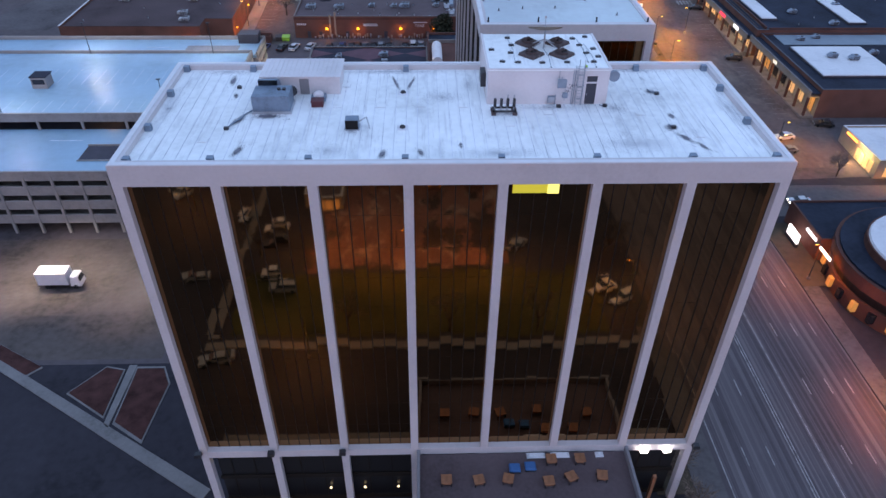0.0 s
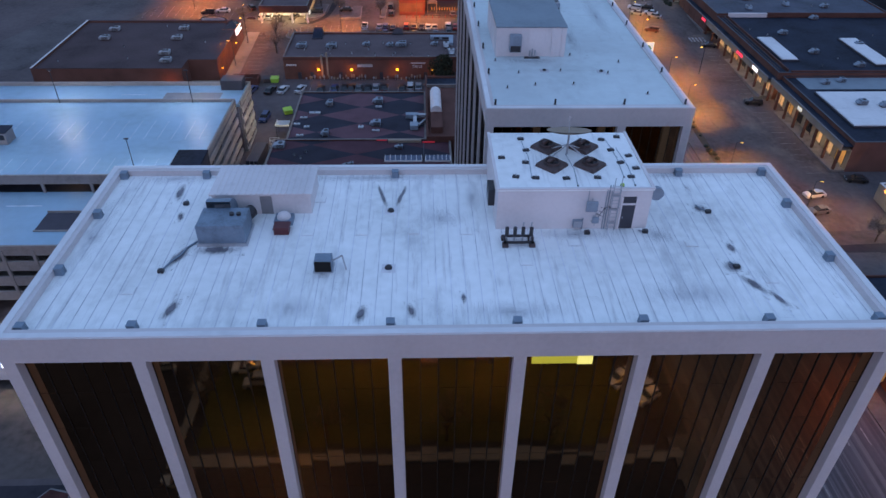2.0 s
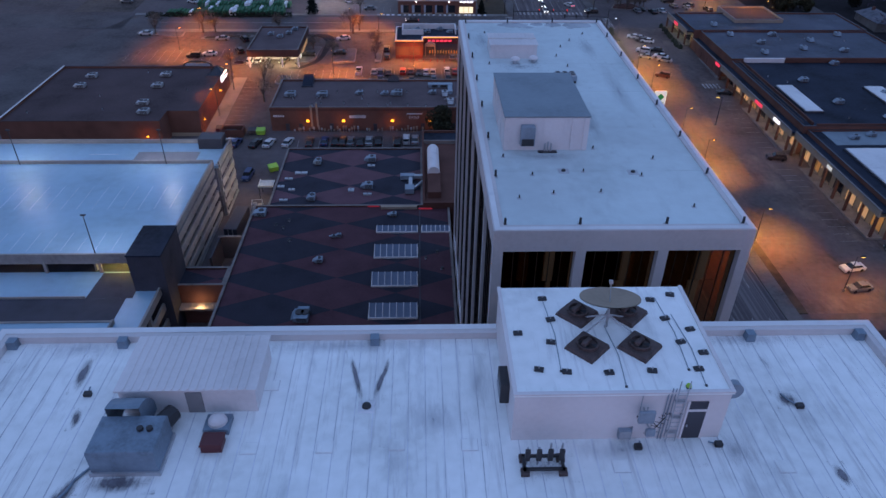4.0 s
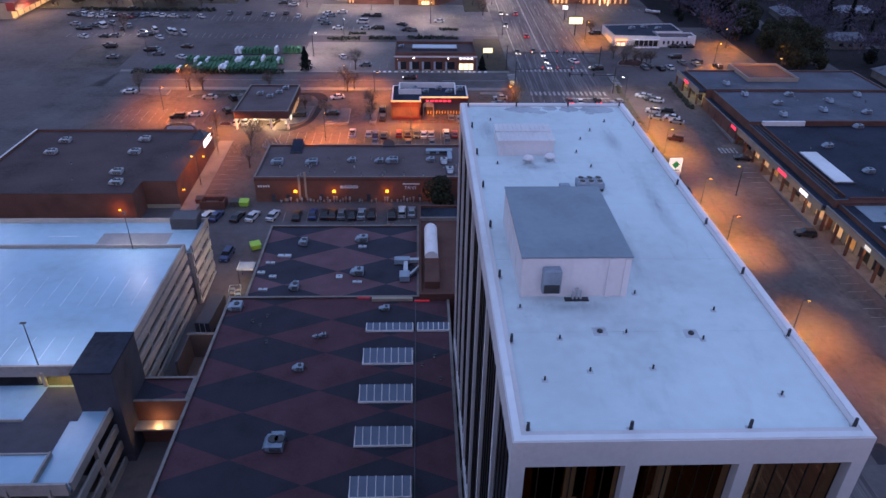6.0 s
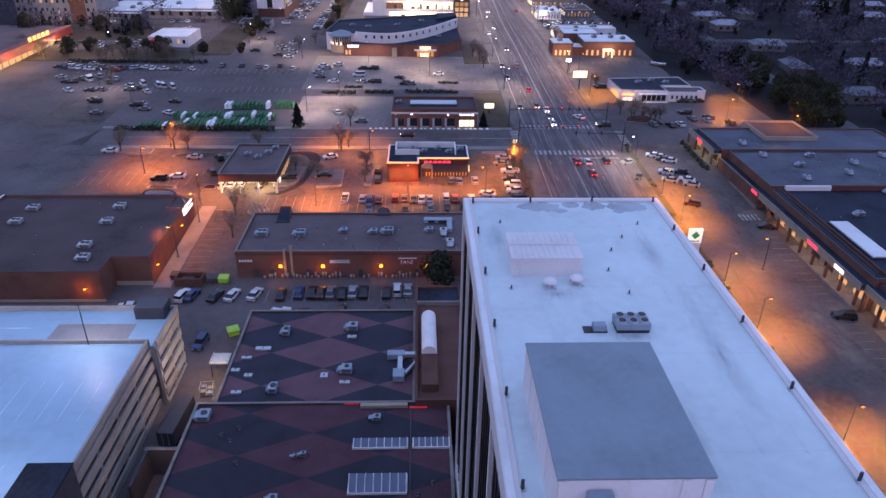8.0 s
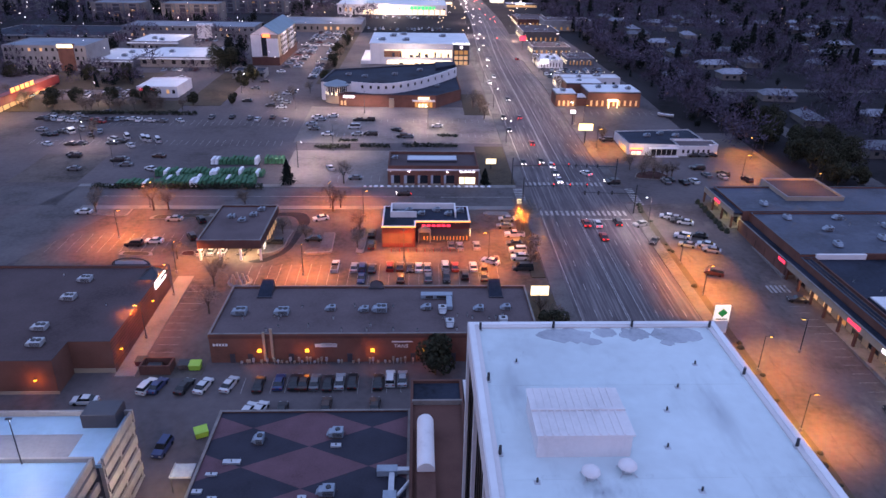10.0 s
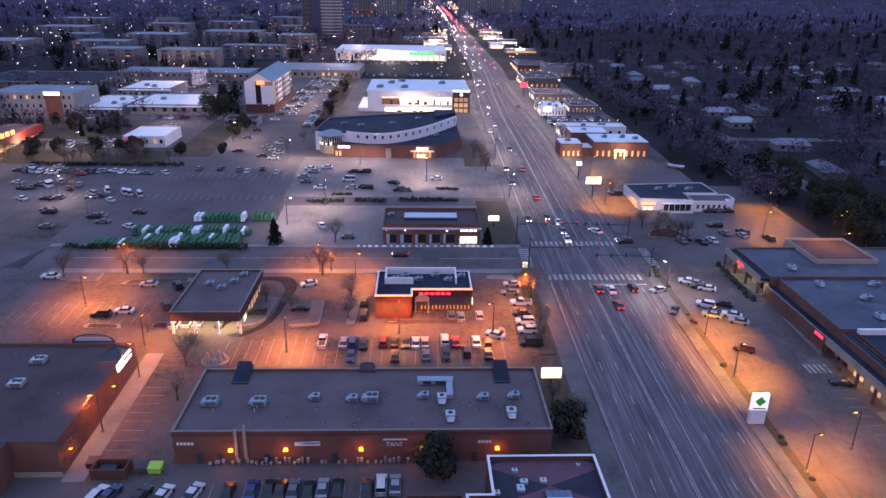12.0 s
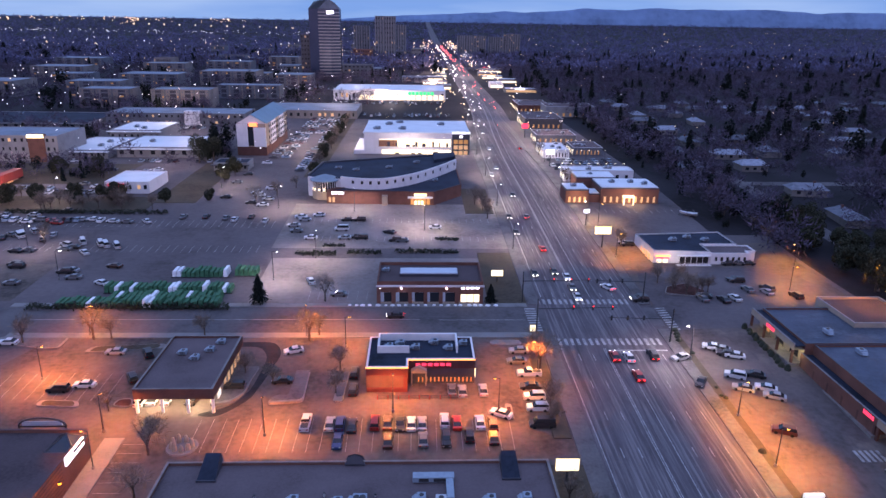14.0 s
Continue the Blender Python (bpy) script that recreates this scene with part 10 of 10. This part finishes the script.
houses = []
for i in range(11):
    for j in range(13):
        x, y = 172 + 33 * i + rng.uniform(-5, 5), 250 + 42 * j + rng.uniform(-6, 6)
        if rng.random() < 0.75:
            houses.append((x, y, rng.choice((0, 90)) + rng.uniform(-8, 8)))
for x in (138, 141):
    for y in range(460, 760, 44):
        houses.append((x + rng.uniform(-4, 4), y, rng.choice((0, 90))))
house_types = []
for w, d, h in ((15, 9, 3.0), (13, 10, 3.4), (17, 9, 2.9)):
    ob = thing("house", "low suburban house with a shingle roof among trees", "house", (0, 0, -60), group="suburban houses")
    part("wall", Mesh().box(-w / 2, w / 2, -d / 2, d / 2, -0.5, h), "house_wall", ob)
    r = Mesh()
    a, b, t = w / 2 + 0.6, d / 2 + 0.6, h + 2.2
    r.quad((-a, -b, h - 0.1), (a, -b, h - 0.1), (a - 2.5, 0, t), (-a + 2.5, 0, t)).quad((a, b, h - 0.1), (-a, b, h - 0.1), (-a + 2.5, 0, t), (a - 2.5, 0, t)).quad((a, -b, h - 0.1), (a, b, h - 0.1), (a - 2.5, 0, t)).quad((-a, b, h - 0.1), (-a, -b, h - 0.1), (-a + 2.5, 0, t))
    part("roof", r, "shingle", ob)
    part("chimney", Mesh().box(w * 0.2, w * 0.2 + 0.9, 0.5, 1.3, h, t + 0.7), "dark_brick", ob)
    for sx in (-w * 0.3, 0.0, w * 0.3):
        part("window", Mesh().box(sx - 0.8, sx + 0.8, -d / 2 - 0.06, -d / 2, 1.0, 2.3), "window_glass", ob)
    house_types.append(ob)
for k, (x, y, a) in enumerate(houses):
    m = pose(x, y, gz(x, y), 0, 0, a)
    if k < 3:
        house_types[k].matrix_basis = m
    else:
        copy_thing(house_types[k % 3], m)


def free(x, y):
    if abs(x - road_mid(y)) < 30 and y < 1200 or abs(x - road_mid(y)) < 18:
        return False
    if -205 < x < 34 and y < 425 or -100 < x < 34 and y < 470 or -205 < x < 34 and y < 640 and rng.random() < 0.5 or 38 < x < 118 and y < 470 or x < 152 and 145 < y < 300 and x > 0:
        return False
    if 64 < x < 145 and y < 745 and not 112 < x < 145:
        return False
    if -100 < x < 40 and y < 640 or -35 < x < 40 and y < 850:
        return False
    if 148 < x < 159 and y < 910 or x > 150 and min(abs(y - 433), abs(y - 563), abs(y - 333)) < 4:
        return False
    return True


near, far, pines = [], [], []
for _ in range(21000):
    y = 160 + 1500 * rng.random() ** 1.15
    x = rng.uniform(118, 130 + 0.75 * y + 60) if rng.random() < 0.68 else rng.uniform(-150 - 0.62 * y, 40)
    if not free(x, y):
        continue
    if x > 150 and y < 820 and any(abs(x - hx) < 10 and abs(y - hy) < (15 if y < hy else 7) for hx, hy, _ in houses):
        continue
    if x > 100 and y < 900 and (rng.random() < 0.26 or noise.noise((x * 0.018, y * 0.018, 4.0)) > 0.28):
        continue
    if x < 60 and y < 950 and rng.random() < 0.3:
        continue
    if x < 60 and any(a < x < b and c < y < d for a, b, c, d in far_rects):
        continue
    if rng.random() < 0.11:
        pines.append((x, y, rng.choice((0.5, 0.8, 1.0, 1.3, 1.6)) * rng.uniform(0.8, 1.2), rng.randrange(4)))
    else:
        near.append((x, y, rng.uniform(0.75, 1.5), rng.randrange(5)))
for k in range(150):
    y = 165 + 4.3 * k
    if noise.noise((y * 0.05, 1.7, 0)) > -0.15 and y > 372:
        pines.append((rng.uniform(126, 138) + (20 if y < 300 else 0), y, rng.uniform(0.3, 1.0), rng.randrange(4)))
for _ in range(230):
    y = rng.uniform(360, 780)
    near.append((rng.uniform(116, 147) + 8 * smooth(440, 780, y), y, rng.uniform(0.6, 1.15), rng.randrange(5)))
for _ in range(90):
    y = rng.uniform(372, 780)
    pines.append((rng.uniform(117, 146) + 8 * smooth(440, 780, y), y, rng.uniform(0.35, 0.9), rng.randrange(4)))
for x0, x1, y0, y1, n in ((-270, -150, 660, 686, 26), (-330, -180, 738, 764, 26), (-250, -120, 640, 656, 12), (-205, -130, 426, 450, 26), (-210, -178, 505, 570, 12), (-100, -92, 470, 490, 5)):
    for _ in range(n):
        pines.append((rng.uniform(x0, x1), rng.uniform(y0, y1), rng.uniform(0.4, 0.95), rng.randrange(4)))
        near.append((rng.uniform(x0, x1), rng.uniform(y0, y1), rng.uniform(0.6, 1.1), rng.randrange(5)))
for x, y, k in ((-105, 486, 1.15), (-101.5, 492, 1.3), (-104, 499, 1.1), (-98, 502, 1.25)):
    pines.append((x, y, k, 1 if k < 1.2 else 3))
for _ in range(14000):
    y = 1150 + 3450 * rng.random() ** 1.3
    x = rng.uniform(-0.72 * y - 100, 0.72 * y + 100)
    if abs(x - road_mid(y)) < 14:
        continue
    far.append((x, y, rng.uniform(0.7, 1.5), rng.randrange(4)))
scatter(bare_near, near, "bare_woods", "leafless trees filling the suburban streets", "twig")
scatter(pine_near, pines, "evergreen_woods", "dark evergreens among the leafless trees", "needle")
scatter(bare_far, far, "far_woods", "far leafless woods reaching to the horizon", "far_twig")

# strings of lamps over the roadside car lots
for y in (452, 487, 521):
    string = thing("lamp_string", "string of small warm lamps on posts beside the car lot", "lamps", (0, 0, gz(80, y)), group="lamp strings")
    for k in range(4):
        part("post", Mesh().tube((74 + 10 * k, y, 0), (74 + 10 * k, y, 5.2), 0.09, 0.06, 6), "dark_metal", string)
    for k in range(8):
        part("lamp", Mesh().dome((74 + 4.3 * k, y, 5.0), 0.35, 0.35, 6, 2), "lit_cream", string)
    part("cable", Mesh().tube((74, y, 5.3), (104, y, 5.3), 0.03, n=5), "dark_metal", string)

# hedges
for x0, x1, y, h in ((-99, -46, 297.9, 1.6), (-150, -90, 381.5, 1.4), (-35, -22, 338.8, 1.2), (-18.5, -7.5, 340.0, 1.2), (-3.0, 12.5, 341.0, 1.2), (13, 18, 341, 0.8), (10.6, 18.6, 353.8, 0.6), (-27, -20, 347.0, 0.6)):
    hg = Mesh()
    for k in range(int((x1 - x0) * 34)):
        x, yy, z = rng.uniform(x0, x1), y + rng.gauss(0, 0.45), rng.uniform(0.1, h)
        s = rng.uniform(0.15, 0.4)
        b = gz(x, yy) + 0.1
        d = [Vector((rng.gauss(0, s), rng.gauss(0, s), rng.gauss(0, s))) for _ in range(3)]
        hg.quad(*[Vector((x, yy, b + z)) + e for e in d])
    ob = tagged(part("hedge", hg, "hedge"), "dark clipped winter hedge along the lot", "hedge", kind="stuff")

# far lights of the town
def lights(name, label, places, mat):
    v, f = [], []
    for x, y, z, r in places:
        k = len(v)
        v += [(x - r, y, z), (x + r, y, z), (x, y - r, z), (x, y + r, z), (x, y, z - r), (x, y, z + r)]
        f += [(k, k + 2, k + 5), (k + 2, k + 1, k + 5), (k + 1, k + 3, k + 5), (k + 3, k, k + 5), (k + 2, k, k + 4), (k + 1, k + 2, k + 4), (k + 3, k + 1, k + 4), (k, k + 3, k + 4)]
    stuff(name, label, "lights", v, f, mat)


def dot(x, y, z, px):
    return (x, y, gz(x, y) + z, px * (y - 100) / 1223)


warm, cool, red = [], [], []
for _ in range(560):
    y = 430 + 1900 * rng.random() ** 1.2
    x = rng.uniform(-140 - 0.6 * y, 30)
    (warm if rng.random() < 0.5 else cool).append(dot(x, y, rng.uniform(9, 15), rng.choice((0.25, 0.3, 0.4, 0.6))))
for _ in range(430):
    y = 420 + 2400 * rng.random() ** 1.1
    x = rng.uniform(120, 120 + 0.7 * y)
    (warm if rng.random() < 0.75 else cool).append(dot(x, y, rng.uniform(9, 14), rng.choice((0.18, 0.22, 0.26, 0.32, 0.5))))
for _ in range(170):
    y = 440 + 600 * rng.random()
    cool.append(dot(rng.uniform(-120 - 0.45 * y, -60), y, rng.uniform(9, 13), rng.choice((0.4, 0.5, 0.7, 0.9))))
for _ in range(240):
    y = 560 + 1900 * rng.random()
    x = road_mid(y) + rng.choice((-1, 1)) * rng.uniform(16, 45)
    rng.choice((warm, cool, warm)).append(dot(x, y, rng.uniform(4, 10), rng.choice((0.5, 0.7, 1.0))))
for _ in range(64):
    y = 600 + 1700 * rng.random()
    cool.append(dot(road_mid(y) - rng.uniform(3, 11), y, 0.7, rng.uniform(0.6, 1.1)))
    red.append(dot(road_mid(y) + rng.uniform(2, 11), y, 0.7, rng.uniform(0.5, 0.9)))
for k in range(260):
    x = -1900 + 1700 * rng.random()
    cool.append(dot(x, 3000 + rng.uniform(-150, 150), 6, rng.choice((0.25, 0.35, 0.5))))
for k in range(70):
    x = -2400 + 1500 * rng.random()
    warm.append(dot(x, 4300 + rng.uniform(-250, 250), 6, rng.choice((0.4, 0.6, 0.8))))
for k in range(60):
    u = k / 59
    warm.append(dot(-1850 + 420 * u ** 0.6, 4500 - 800 * u ** 2, 8, 0.4))
for k in range(14):
    warm.append(dot(-1330 + 78 * k, 3600 - 22 * k, 12, 0.9))
for k in range(46):
    warm.append(dot(700 + 1800 * rng.random(), 2500 + 1600 * rng.random(), 5, rng.choice((0.25, 0.35))))
lights("warm_town_lights", "scattered warm lights of the far town", warm, "town_warm")
lights("cool_town_lights", "scattered white lights of the far town", cool, "town_cool")
lights("red_town_lights", "red tail lamps far up the boulevard", red, "town_red")

# ---- south of the tower, seen in its glass ----
plaza = sheet(Mesh(), -21, 16, -24, 4, 0.12)
tagged(part("pavement", plaza, "plaza"), "pink brick paving with pale patches south of the tower", "pavement", kind="structure")
pavilion = flat_building("low brick pavilion south of the tower", rect(-22, 20, -60, -24), 0, 5.5, "brick", "plaza", 0.5, "precast", "pavilion")
panes(pavilion, -21, 19, -23.9, 1.0, 3.2, 14, "lit_dim", 0.4)
kiosk = flat_building("small orange-lit kiosk on the paving", rect(-22.5, -16.5, -22, -15), 0, 3.4, "tan_wall", "grey_roof", 0.3, "precast", "kiosk")
panes(kiosk, -22, -17, -14.95, 0.6, 2.6, 3, "lit_warm", 0.8)
green = sheet(Mesh(), -31, 30, 5, 21, 0.10)
tagged(part("lawn", green, "south_lawn"), "dead grass with green patches on the south side", "lawn", kind="structure")
sg = Mesh()
slab(sg, -34, 36, 22.2, 23.8, -0.2, 0.25)
slab(sg, -34, -32.6, -60, 21.3, -0.2, 0.25)
tagged(part("pavement", sg, "concrete"), "pale sidewalks round the south lawn", "sidewalk", kind="structure")
park([(-49.6, -20.5, 20, 'suv_white'), (-35.1, -13.3, 10, 'sedan_white'), (-39.4, 6.2, 80, 'sedan_silver'), (-26.4, 5.7, 90, 'sedan_white'), (-24.0, 9.0, 90, 'suv_silver'), (31.1, 9.7, 60, 'sedan_white'), (33.5, 13.0, 60, 'suv_white'), (-31.4, 26.0, 80, 'sedan_silver'), (-27.0, -4.0, 90, 'sedan_black'), (-27.5, -9.0, 90, 'sedan_white'), (16.8, -1.6, 30, 'sedan_silver')])
for x, y in ((-30, 0), (-12, 20), (4, 20), (18, 20), (-32, -20), (-31, 12), (34, 0)):
    tree(x, y, 7, "bare", BARE)
for x, y, turn in ((-18.5, -3.0, 90), (-5.7, 4.3, 0), (-45.0, -14.0, 0), (-17.5, 25.5, 90), (35.0, 12.0, 180), (11.0, 5.0, 0)):
    street_lamp(x, y, 8.0, 1.2, turn, "sodium", 0, SODIUM_LABEL)
    pool_light(x + 1.2 * math.cos(radians(turn)), y + 1.2 * math.sin(radians(turn)), 7.6, 2600, (1.0, 0.66, 0.16))
